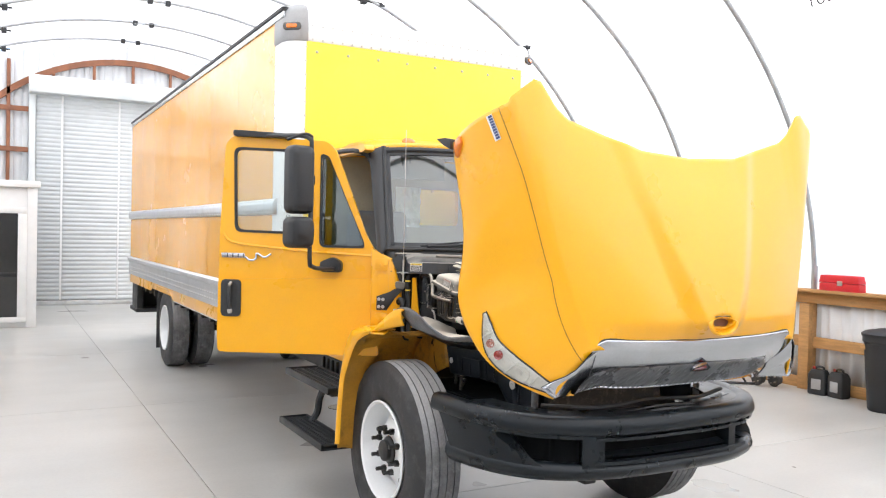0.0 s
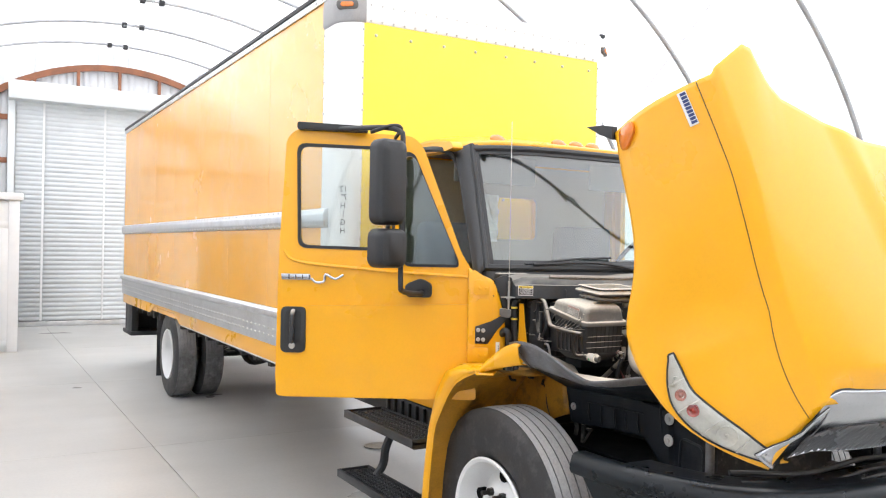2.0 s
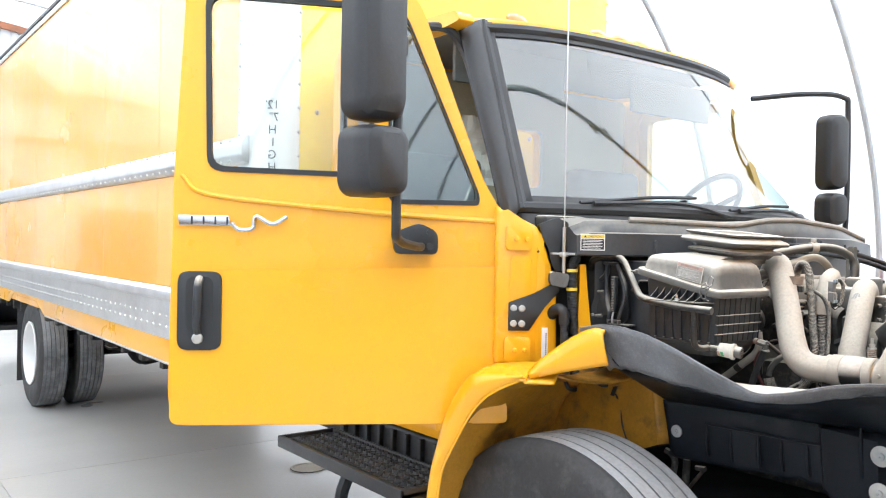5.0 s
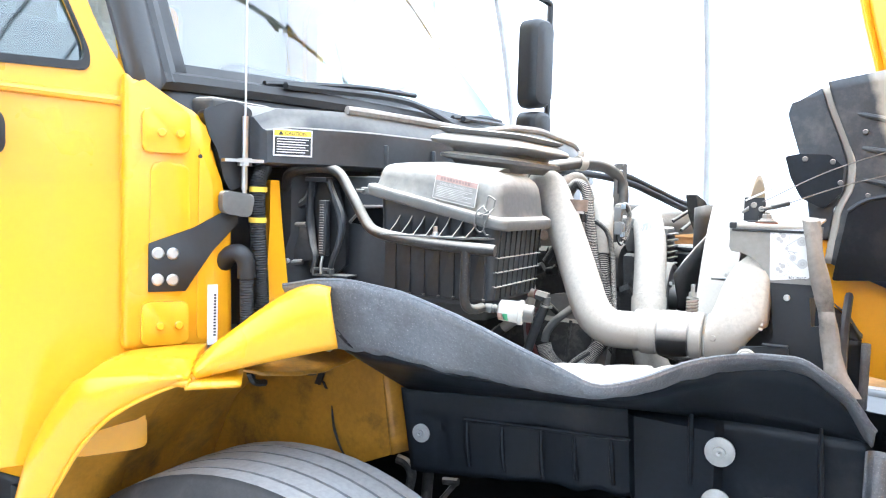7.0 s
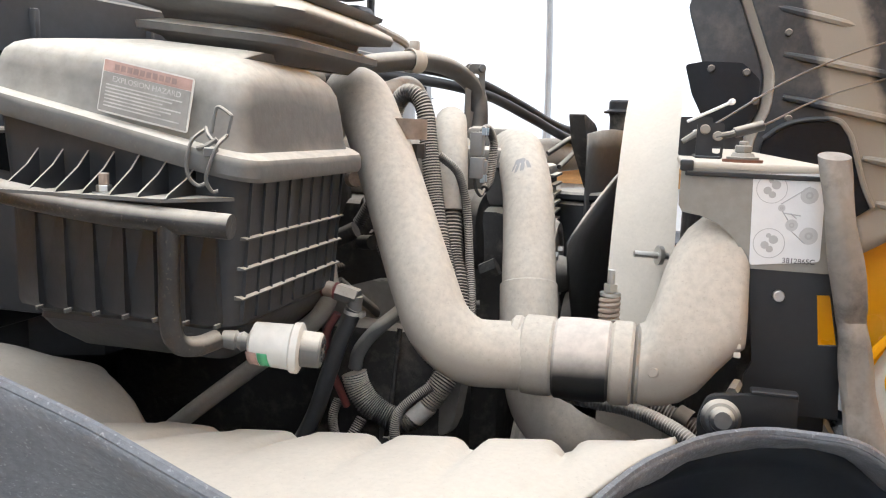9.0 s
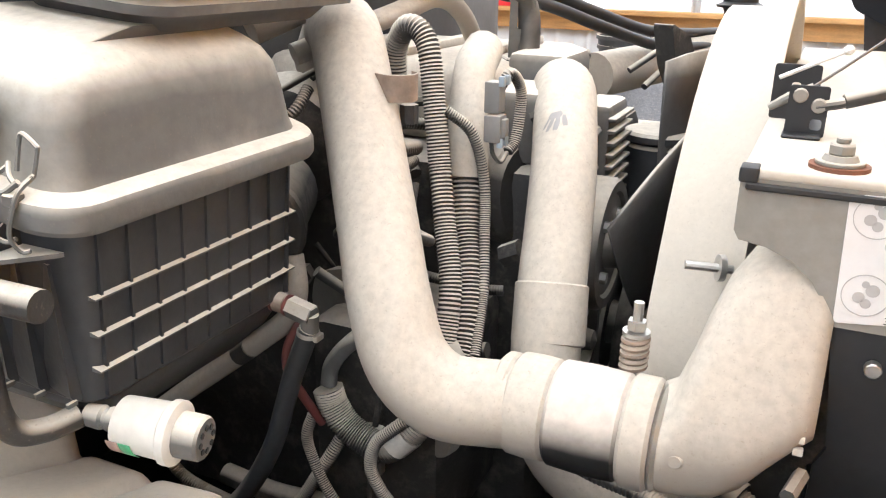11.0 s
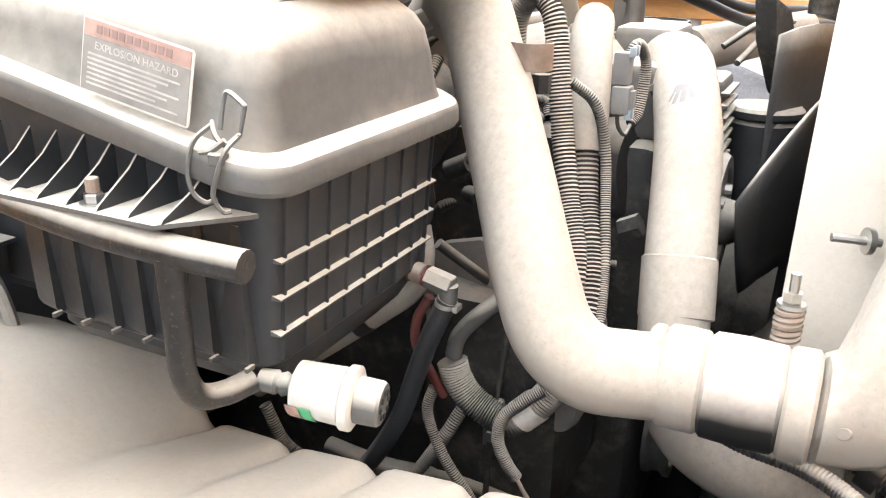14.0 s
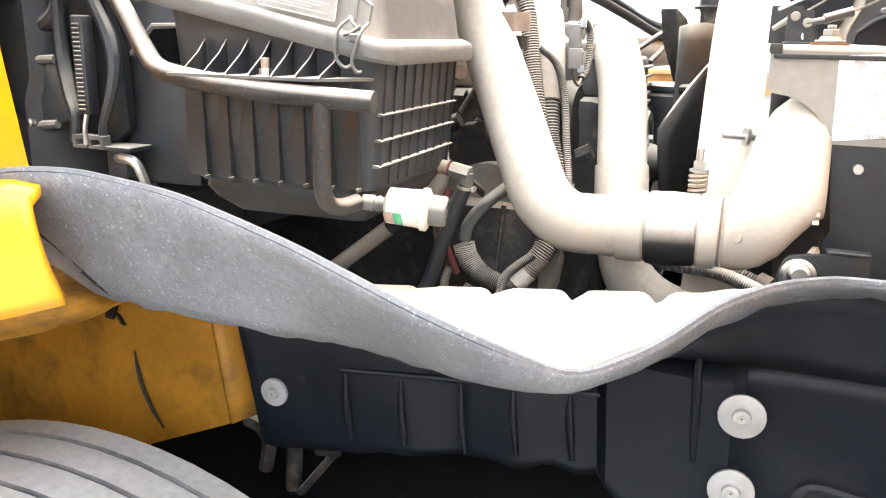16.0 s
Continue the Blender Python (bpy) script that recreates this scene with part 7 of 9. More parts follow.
    for t, y, w, h, zc, xc in ((0, 3.512, 0.041, 0.041, 1.367, 2.524), (0.05, 3.503, 0.043, 0.044, 1.368, 2.525), (0.2, 3.495, 0.044, 0.055, 1.380, 2.527), (0.4, 3.487, 0.045, 0.069, 1.395, 2.529), (0.6, 3.478, 0.045, 0.080, 1.408, 2.530), (0.8, 3.464, 0.045, 0.088, 1.4215, 2.530), (0.95, 3.446, 0.044, 0.0885, 1.4365, 2.530), (1.0, 3.428, 0.042, 0.081, 1.453, 2.531), (1.0, 3.412, 0.042, 0.073, 1.4635, 2.532), (1.0, 3.402, 0.037, 0.068, 1.4635, 2.537)):
        n = 32
        loop = []
        for k in range(n):
            q = 6.283185 * k / n
            cx, cz = math.cos(q), math.sin(q)
            m_ = 2.0 + 2.5 * t
            f = (abs(cx) ** m_ + abs(cz) ** m_) ** (-1 / m_)
            loop.append(V((xc + w * cx * f, y, zc + h * cz * f)))
        loops.append(loop)
    rings(bm, loops)
    lean(bm)
    dc = T("charge_air_duct", bm, "dust", ra, "dust-coated cast aluminium duct", sharp=60)
    bm = B()
    cyl(bm, (2.489, 3.492, 1.372), (2.483, 3.492, 1.372), 0.007, n=12, bev=0.002)
    lean(bm)
    T("cast_boss", bm, "dust", dc)
    bm = B()
    for k in range(9):
        bx(bm, 2.4965, 2.5015, 3.4075, 3.4145, 1.392 + 0.0085 * k, 1.397 + 0.0085 * k, 0.0006, 1)
    lean(bm)
    tagged(T("cast_mark", bm, "dust", dc, "unreadable raised cast marks"), kind="stuff")
    # rubber seal strip at the front edge, curled and dented
    bm = B()
    loops = []
    for k in range(41):
        t = k / 40
        z = 1.598 - 0.310 * t
        y = float(np.interp(z, [1.288, 1.325, 1.367, 1.412, 1.478, 1.532, 1.604], [3.266, 3.283, 3.293, 3.300, 3.314, 3.327, 3.339]))
        w = float(np.interp(z, [1.288, 1.325, 1.367, 1.43, 1.45, 1.604], [0.026, 0.021, 0.0160, 0.0150, 0.0165, 0.0140])) + 0.0012 * math.sin(z * 60)
        dent = 0.006 * math.exp(-((z - 1.437) / 0.010) ** 2)
        x = 2.512 - 0.006 * math.sin(t * 7) + dent
        loop = []
        for j in range(18):
            q = 6.283185 * j / 18
            fold = 0.0035 * math.exp(-((q - 3.3 - 0.6 * math.sin(t * 5)) / 0.45) ** 2)
            loop.append(V((x + (0.011 - fold) * math.cos(q), y + w * math.sin(q), z + (0.004 * math.cos(q) if k < 2 else 0))))
        loops.append(loop)
    rings(bm, loops)
    T("rubber_seal", bm, "seal", ra, "dusty curled rubber seal strip")
    # studs
    bm = B()
    sx, sy = 2.560, 3.543
    cyl(bm, (sx, sy, 1.40), (sx, sy, 1.462), 0.0042, n=10)
    cyl(bm, (sx, sy, 1.438), (sx, sy, 1.446), 0.008, n=6)
    cyl(bm, (sx, sy, 1.433), (sx, sy, 1.4365), 0.0115, n=16)
    sp = T("spring_stud", bm, "steel", label="threaded stud with a spring and nut")
    bm = B()
    tube(bm, [(sx + 0.0095 * math.cos(q), sy + 0.0095 * math.sin(q), 1.402 + 0.030 * q / 31.4) for q in [0.4 * k for k in range(79)]], 0.0029, 6, smooth=False)
    T("spring", bm, "rust", sp)
    bm = B()
    cyl(bm, (2.655, 3.482, 1.468), (2.644, 3.522, 1.47), 0.004, n=10)
    cyl(bm, (2.654, 3.490, 1.4685), (2.652, 3.495, 1.4688), 0.012, n=16)
    T("shroud_bolt", bm, "steel", label="shroud bolt with washer")
    # clevis, bolt and cables on top of the cover
    bm = B()
    plate(bm, rounded([(0, 0), (0.031, 0), (0.031, 0.042), (0.0, 0.042)], 0.003), [rounded([(0.019, 0.006), (0.028, 0.006), (0.028, 0.015), (0.019, 0.015)], 0.003)], 0.003, basis((2.680, 3.460, 1.5865), (0, -1, 0), (0, 0, 1)))
    bx(bm, 2.662, 2.764, 3.431, 3.461, 1.5865, 1.5895, 0.001, 1)
    tb = T("cable_bracket", bm, "black", label="dark steel cable clevis on the radiator")
    bm = B()
    plate(bm, rounded([(0, 0), (0.040, 0), (0.040, 0.050), (0.0, 0.050)], 0.003), [rounded([(0.016, 0.026), (0.024, 0.026), (0.024, 0.034), (0.016, 0.034)], 0.003)], 0.003, basis((2.760, 3.478, 1.5865), (0, -1, 0), (0, 0, 1)))
    T("back_plate", bm, "black", tb)
    for y_, z_ in ((3.436, 1.613), (3.451, 1.6205)):
        bm = B()
        cyl(bm, (2.672, y_, z_), (2.688, y_, z_), 0.006, n=12, bev=0.001)
        T("pin", bm, "plate", tb)
    bm = B()
    tube(bm, [(2.676, 3.438, 1.612), (2.676, 3.4205, 1.616), (2.678, 3.416, 1.618)], 0.0043, 10, 3)
    cyl(bm, (2.678, 3.418, 1.6175), (2.685, 3.385, 1.6275), 0.0062, n=14, bev=0.0008)
    T("cable_end", bm, "dblack", tb)
    bm = B()
    tube(bm, [(2.699, 3.4755, 1.605), (2.699, 3.458, 1.6165), (2.701, 3.4425, 1.625)], [0.0032, 0.0045, 0.0032], 10, 3)
    T("cable_end", bm, "plate", tb)
    bm = B()
    cyl(bm, (2.710, 3.471, 1.6295), (2.714, 3.4225, 1.654), 0.0019, n=8)
    lathe(bm, (2.7142, 3.4205, 1.655), (0, -0.9, 0.45), [(-0.0045, 0.001), (-0.0033, 0.0033), (0.0, 0.0044), (0.0033, 0.0033), (0.0045, 0.001)], 10)
    T("prop_pin", bm, "white", tb, "white ball-ended pin")
    bm = B()
    cyl(bm, (2.570, 3.416, 1.5865), (2.570, 3.416, 1.5895), 0.0205, n=26)
    wa = T("bolt", bm, "rust_and_shade", label="bolt on rusty washers in the radiator cover")
    bm = B()
    cyl(bm, (2.570, 3.416, 1.5895), (2.570, 3.416, 1.5925), 0.0165, n=24, bev=0.0006)
    cyl(bm, (2.570, 3.416, 1.5925), (2.570, 3.416, 1.5965), 0.0125, 0.0105, n=20)
    cyl(bm, (2.570, 3.416, 1.5965), (2.570, 3.416, 1.6045), 0.0095, n=6, bev=0.0012)
    cyl(bm, (2.570, 3.416, 1.6045), (2.570, 3.416, 1.6090), 0.0050, n=10, bev=0.001)
    T("nut", bm, "plate", wa)
    for a_, b_, e_ in (((2.701, 3.4425, 1.625), (3.0, 3.28, 1.722), (3.60, 2.95, 1.862)), ((2.685, 3.386, 1.6272), (3.0, 3.25, 1.684), (3.60, 2.95, 1.777))):
        bm = B()
        tube(bm, [a_, b_, e_], 0.0013, 6)
        T("hood_cable", bm, "cablegrey", label="thin steel hood cable")
    # mount below
    bm = B()
    prism(bm, rounded([(3.448, 1.345), (3.440, 1.368), (3.401, 1.373), (3.3595, 1.378), (3.3585, 1.335), (3.447, 1.325)], 0.007), 0.008, basis((2.440, 0, 0), (0, 1, 0), (0, 0, 1), (1, 0, 0)), 0.001)
    mt = T("radiator_mount", bm, "black", ra, "black radiator mount")
    bm = B()
    bx(bm, 2.437, 2.452, 3.360, 3.402, 1.3745, 1.3785, 0.001, 1)
    T("mount_ledge", bm, "black", mt)
    bm = B()
    lathe(bm, (2.445, 3.427, 1.346), (-1, 0, 0.25), [(0.0, 0.019), (0.012, 0.0185), (0.017, 0.015), (0.018, 0.012), (0.030, 0.011), (0.033, 0.008), (0.033, 0.001)], 24, True)
    T("rubber_bush", bm, "dblack", mt)
    bm = B()
    cyl(bm, (2.54, 3.404, 1.353), (2.505, 3.412, 1.353), 0.006, n=6)
    T("bolt", bm, "dgrey", mt)


def engine_block():
    bm = B()
    bx(bm, 2.78, 3.28, 3.70, 4.36, 0.75, 1.50, 0.02)
    e = T("engine_block", bm, "engine", label="grimy diesel engine block")
    bm = B()
    bx(bm, 2.86, 3.24, 3.78, 4.34, 1.50, 1.60, 0.03, 3)
    vc = T("valve_cover", bm, "dust", label="dusty valve cover")
    for k in range(5):
        bm = B()
        bx(bm, 2.92, 3.18, 3.84 + k * 0.1, 3.86 + k * 0.1, 1.598, 1.612, 0.004)
        T("cover_rib", bm, "dust", vc)
    bm = B()
    bx(bm, 2.80, 2.90, 3.70, 3.80, 1.50, 1.585, 0.012)
    bx(bm, 2.91, 3.02, 3.72, 3.80, 1.50, 1.615, 0.012)
    T("thermostat_housing", bm, "dgrey", e)
    bm = B()
    bx(bm, 2.90, 2.99, 3.66, 3.705, 1.42, 1.56, 0.008)
    for k in range(3):
        cyl(bm, (2.895, 3.675, 1.44 + 0.045 * k), (2.875, 3.675, 1.44 + 0.045 * k), 0.007, n=8)
    T("pump_body", bm, "dgrey", e)
    bm = B()
    cyl(bm, (3.02, 3.62, 1.38), (3.02, 3.62, 1.50), 0.045, n=20, bev=0.006)
    cyl(bm, (3.02, 3.62, 1.50), (3.02, 3.62, 1.515), 0.05, n=20, bev=0.004)
    T("filter_canister", bm, "dblack", e, "black filter canister")
    # turbo
    bm = B()
    lathe(bm, (2.74, 4.02, 1.50), (0.9, 0.2, 0.1), [(-0.02, 0.04), (0.0, 0.075), (0.05, 0.085), (0.09, 0.06), (0.16, 0.05), (0.17, 0.001)], 24, True)
    T("turbocharger", bm, "engine", e)
    bm = B()
    cyl(bm, (2.56, 3.93, 1.47), (2.68, 3.99, 1.47), 0.05, n=20, bev=0.01)
    cyl(bm, (2.54, 3.92, 1.47), (2.56, 3.93, 1.47), 0.056, n=20, bev=0.004)
    T("intake_tube", bm, "engine", e)
    bm = B()
    bx(bm, 2.60, 2.78, 3.74, 3.90, 1.10, 1.36, 0.02)
    T("alternator_bracket", bm, "engine", e)
    bm = B()
    prism(bm, rounded([(0, 0), (0.20, 0.02), (0.22, 0.16), (0.10, 0.20), (-0.02, 0.12)], 0.03), 0.02, basis((2.60, 3.73, 1.22), (0.3, 0.95, 0), (0, 0, 1)), 0.004)
    T("steel_plate", bm, "plate", e, "grey steel plate")
    # added near-black sheet: the darkness below the engine as a colour
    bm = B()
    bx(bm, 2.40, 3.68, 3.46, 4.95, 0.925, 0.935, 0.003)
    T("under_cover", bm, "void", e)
    # top rail pieces seen over the pipes
    bm = B()
    mb = basis((2.948, 3.812, 1.598), (0.55, -0.83, 0), (0, 0, 1))
    plate(bm, rounded([(0.0, 0.0), (0.034, 0.0), (0.033, 0.116), (0.001, 0.116)], 0.005), [rounded([(0.010, 0.040), (0.023, 0.040), (0.023, 0.100), (0.010, 0.100)], 0.004)], 0.004, mb)
    cyl(bm, mb @ V((0.008, 0.109, -0.010)), mb @ V((0.008, 0.109, 0.012)), 0.006, n=8)
    cyl(bm, mb @ V((0.026, 0.109, -0.008)), mb @ V((0.026, 0.109, 0.010)), 0.006, n=8)
    bx(bm, -0.004, 0.062, 0.0, 0.005, -0.030, 0.012, 0.002, 1, mb)
    for q_ in (0.016, 0.050):
        cyl(bm, mb @ V((q_, 0.004, -0.014)), mb @ V((q_, 0.012, -0.014)), 0.007, n=6)
    T("lifting_bracket", bm, "dgrey", e, "dusty slotted lifting bracket")
    bm = B()
    prism(bm, rounded([(0, 0), (0.05, -0.02), (0.10, -0.10), (0.19, -0.115), (0.19, -0.15), (0.08, -0.14), (0.02, -0.06)], 0.008), 0.03, basis((3.10, 3.66, 1.645), (0.75, -0.3, 0), (0, 0, 1)), 0.003)
    T("cable_guide", bm, "engine", e)
    bm = B()
    cyl(bm, (3.15, 3.75, 1.56), (3.55, 3.62, 1.57), 0.034, n=18)
    T("cross_pipe", bm, "dust", label="dust-coated crossover pipe")
    bm = B()
    bx(bm, 3.30, 3.62, 3.62, 4.25, 1.05, 1.42, 0.03)
    T("engine_side", bm, "engine", e)


def hoses():
    H = lambda name, pts, r, mat="hose", label="", ribs_=0.0: T(name, (ribbed(B(), pts, r, ribs_) if ribs_ else tube(B(), pts, r, 14)), mat, label=label)
    rib = "ribbed black wiring conduit"
    H("conduit", [(2.735, 3.86, 1.58), (2.728, 3.856, 1.632), (2.718, 3.836, 1.656), (2.712, 3.812, 1.640), (2.702, 3.798, 1.58), (2.690, 3.785, 1.515), (2.668, 3.768, 1.46), (2.640, 3.748, 1.40), (2.600, 3.742, 1.32), (2.575, 3.745, 1.285)], 0.0125, "hose", rib, 0.0075)
    H("conduit", [(2.735, 3.775, 1.50), (2.715, 3.765, 1.45), (2.690, 3.750, 1.41), (2.655, 3.735, 1.36), (2.605, 3.725, 1.30)], 0.0165, "hose", rib, 0.009)
    H("conduit", [(2.66, 3.66, 1.30), (2.58, 3.62, 1.325), (2.52, 3.575, 1.325), (2.50, 3.513, 1.325), (2.48, 3.476, 1.320), (2.46, 3.45, 1.312), (2.44, 3.42, 1.29)], 0.0085, "hose", rib, 0.006)
    H("wrapped_loom", [(2.86, 3.81, 1.62), (2.80, 3.795, 1.605), (2.768, 3.785, 1.57), (2.745, 3.778, 1.53), (2.735, 3.775, 1.497)], 0.024, "dust", "beige tape-wrapped wiring loom")
    H("conduit", [(2.702, 3.785, 1.575), (2.715, 3.76, 1.55), (2.722, 3.748, 1.50), (2.704, 3.738, 1.44), (2.675, 3.726, 1.39), (2.63, 3.715, 1.34)], 0.0062, "hose", rib, 0.005)
    H("conduit", [(2.728, 3.735, 1.60), (2.738, 3.728, 1.612), (2.752, 3.722, 1.595), (2.752, 3.722, 1.565), (2.745, 3.724, 1.540), (2.735, 3.728, 1.53)], 0.0062, "hose", rib, 0.005)
    H("cable", [(2.735, 3.728, 1.53), (2.722, 3.730, 1.522), (2.712, 3.735, 1.532), (2.710, 3.737, 1.548)], 0.0022, "hose", "thin black wire")
    # plug connector
    bm = B()
    bx(bm, 2.704, 2.722, 3.727, 3.744, 1.575, 1.607, 0.002)
    bx(bm, 2.700, 2.720, 3.724, 3.742, 1.546, 1.574, 0.002)
    bx(bm, 2.704, 2.716, 3.720, 3.726, 1.552, 1.57, 0.001)
    pc = T("plug_connector", bm, "plug", label="grey wiring plug with pale blue clips")
    for z in (1.608, 1.546):
        for dx in (0.0, 0.014):
            bm = B()
            bx(bm, 2.702 + dx, 2.708 + dx, 3.722, 3.728, z - 0.005, z + 0.005, 0.001)
            T("clip", bm, "paleblue", pc)
    # big hoses over the top
    H("coolant_hose", [(2.66, 3.98, 1.655), (2.74, 3.93, 1.688), (2.84, 3.87, 1.708), (2.92, 3.83, 1.704), (2.965, 3.80, 1.675), (2.965, 3.79, 1.63), (2.95, 3.79, 1.57)], 0.0145, "hose", "black coolant hose")
    H("coolant_hose", [(2.70, 3.97, 1.62), (2.80, 3.90, 1.66), (2.90, 3.89, 1.676), (2.98, 3.89, 1.65), (3.02, 3.88, 1.59)], 0.0125, "dust", "dusty coolant hose")
    H("hose_cuff", [(2.645, 3.985, 1.652), (2.69, 3.955, 1.672)], 0.019, "dust", "ribbed hose cuff")
    bm = B()
    lathe(bm, (2.845, 3.868, 1.708), (0.9, -0.42, 0), [(-0.012, 0.0165), (-0.012, 0.0180), (0.012, 0.0180), (0.012, 0.0165)], 18)
    bx(bm, 2.838, 2.852, 3.86, 3.874, 1.722, 1.738, 0.002)
    T("hose_clip", bm, "dust", label="dusty hose clip")
    for dy, z in ((0.0, 0.0), (0.02, 0.022)):
        H("cable", [(2.93, 4.12 + dy, 1.70 + z), (2.96, 3.92 + dy, 1.69 + z), (3.01, 3.80 + dy, 1.67 + z), (3.10, 3.73 + dy, 1.635 + z), (3.25, 3.68 + dy, 1.60 + z), (3.42, 3.64 + dy, 1.585 + z), (3.6, 3.58 + dy, 1.575 + z), (3.78, 3.50 + dy, 1.54 + z)], 0.0085, "black", "black cable")
    H("cable", [(3.16, 3.70, 1.57), (3.20, 3.66, 1.60), (3.24, 3.66, 1.575), (3.18, 3.68, 1.545)], 0.005, "hose", "black cable")
    # elbow fitting beside the filter box with its hose
    bm = B()
    cyl(bm, (2.50, 3.885, 1.436), (2.497, 3.869, 1.430), 0.0085, n=12)
    cyl(bm, (2.497, 3.869, 1.430), (2.496, 3.861, 1.427), 0.0115, n=12, bev=0.001)
    cyl(bm, (2.496, 3.858, 1.426), (2.496, 3.846, 1.4245), 0.0095, n=12, bev=0.001)
    ft = T("hose_fitting", bm, "rust", label="dusty elbow fitting with red seals")
    for y, z, r in ((3.8605, 1.4268, 0.0105), (3.8455, 1.4242, 0.0102)):
        bm = B()
        cyl(bm, (2.496, y, z), (2.496, y - 0.0025, z - 0.0004), r, n=14)
        T("seal_ring", bm, "redhose", ft)
    bm = B()
    cyl(bm, (2.496, 3.843, 1.4238), (2.495, 3.817, 1.4185), 0.0105, n=6, bev=0.001)
    cyl(bm, (2.495, 3.8205, 1.420), (2.495, 3.8215, 1.403), 0.0085, n=12)
    T("elbow", bm, "dgrey", ft)
    H("heater_hose", [(2.495, 3.8215, 1.406), (2.495, 3.830, 1.385), (2.495, 3.842, 1.355), (2.495, 3.853, 1.322), (2.493, 3.872, 1.265), (2.49, 3.91, 1.20), (2.48, 3.95, 1.16)], 0.0098, "dblack", "black rubber hose")
    bm = B()
    lathe(bm, (2.495, 3.8225, 1.4035), (0, 0.2, -1), [(0, 0.0098), (0, 0.0108), (0.004, 0.0108), (0.004, 0.0098)], 18)
    bx(bm, 2.487, 2.499, 3.8085, 3.8135, 1.397, 1.4035, 0.001, 1)
    T("hose_band", bm, "steel", label="spring hose band")
    H("red_hose", [(2.52, 3.852, 1.392), (2.52, 3.8655, 1.366), (2.52, 3.8665, 1.340), (2.53, 3.858, 1.31), (2.55, 3.85, 1.27)], 0.0048, "redhose", "thin red hose")
    H("breather_pipe", [(2.56, 4.10, 1.205), (2.55, 4.03, 1.262), (2.55, 3.976, 1.305), (2.55, 3.92, 1.350), (2.552, 3.887, 1.380), (2.555, 3.877, 1.41), (2.56, 3.884, 1.445)], 0.0115, "dust", "beige dust-coated breather pipe")
    H("hose_wrap", [(2.549, 3.951, 1.325), (2.549, 3.935, 1.338)], 0.0122, "engine", "dark tape round the pipe")
    # lower looms
    H("hose", [(2.575, 3.785, 1.395), (2.552, 3.807, 1.375), (2.55, 3.824, 1.357), (2.55, 3.836, 1.338), (2.55, 3.840, 1.318)], 0.0085, "dgrey", "grey rubber hose")
    H("conduit", [(2.55, 3.841, 1.312), (2.55, 3.836, 1.296), (2.55, 3.822, 1.277), (2.55, 3.80, 1.264), (2.55, 3.777, 1.260), (2.552, 3.757, 1.276), (2.556, 3.742, 1.295), (2.565, 3.728, 1.318), (2.59, 3.715, 1.35)], 0.0160, "hose", rib, 0.006)
    H("loom_tape", [(2.5505, 3.766, 1.2685), (2.5535, 3.750, 1.2855)], 0.0172, "labeledge", "pale paper tag round the conduit")
    H("conduit", [(2.55, 3.861, 1.276), (2.545, 3.866, 1.255), (2.545, 3.862, 1.232), (2.54, 3.842, 1.20), (2.54, 3.815, 1.165), (2.54, 3.80, 1.14)], 0.0062, "hose", rib, 0.0045)
    H("conduit", [(2.545, 3.742, 1.308), (2.535, 3.760, 1.294), (2.53, 3.776, 1.276), (2.528, 3.780, 1.25), (2.53, 3.770, 1.225), (2.535, 3.761, 1.208)], 0.0066, "hose", rib, 0.0045)
    H("cable", [(2.535, 3.761, 1.208), (2.536, 3.752, 1.192), (2.54, 3.738, 1.17)], 0.0022, "dust", "pale bare wire")
    H("conduit", [(2.54, 4.075, 1.20), (2.545, 4.05, 1.150), (2.55, 3.998, 1.130), (2.55, 3.937, 1.128), (2.55, 3.893, 1.150), (2.55, 3.852, 1.214), (2.565, 3.835, 1.25)], 0.0075, "hose", rib, 0.005)
    H("drain_hose", [(2.60, 4.03, 1.12), (2.60, 3.95, 1.115), (2.60, 3.86, 1.125), (2.60, 3.78, 1.12)], 0.013, "engine", "dark rubber hose")
    H("dip_rod", [(2.60, 3.80, 1.36), (2.585, 3.802, 1.29), (2.575, 3.806, 1.23), (2.57, 3.808, 1.13)], 0.0034, "engine", "thin dark rod")
    bm = B()
    bx(bm, 2.575, 2.585, 3.795, 3.816, 1.205, 1.262, 0.002)
    cyl(bm, (2.575, 3.805, 1.222), (2.567, 3.805, 1.222), 0.0065, n=6)
    T("bracket", bm, "dgrey", label="small grey bracket with a bolt")
    H("conduit", [(2.62, 3.56, 1.315), (2.60, 3.50, 1.300), (2.585, 3.45, 1.285), (2.56, 3.40, 1.27), (2.53, 3.33, 1.26)], 0.014, "hose", rib, 0.007)
    H("loom_collar", [(2.588, 3.462, 1.289), (2.582, 3.447, 1.284)], 0.0195, "engine", "rubber collar")
    # tangle behind the filter box
    rnd = random.Random(7)
    for k in range(34):
        p = V((rnd.uniform(2.56, 2.95), rnd.uniform(3.76, 4.12), rnd.uniform(1.34, 1.62)))
        pts = [p]
        for _ in range(3):
            pts.append(pts[-1] + V((rnd.uniform(-0.06, 0.06), rnd.uniform(-0.06, 0.06), rnd.uniform(-0.05, 0.05))))
        if k % 3:
            H("cable", pts, rnd.uniform(0.003, 0.006), rnd.choice(("hose", "engine", "dust")), "dusty wire")
        else:
            H("conduit", pts, rnd.uniform(0.006, 0.009), "hose", rib, 0.006)
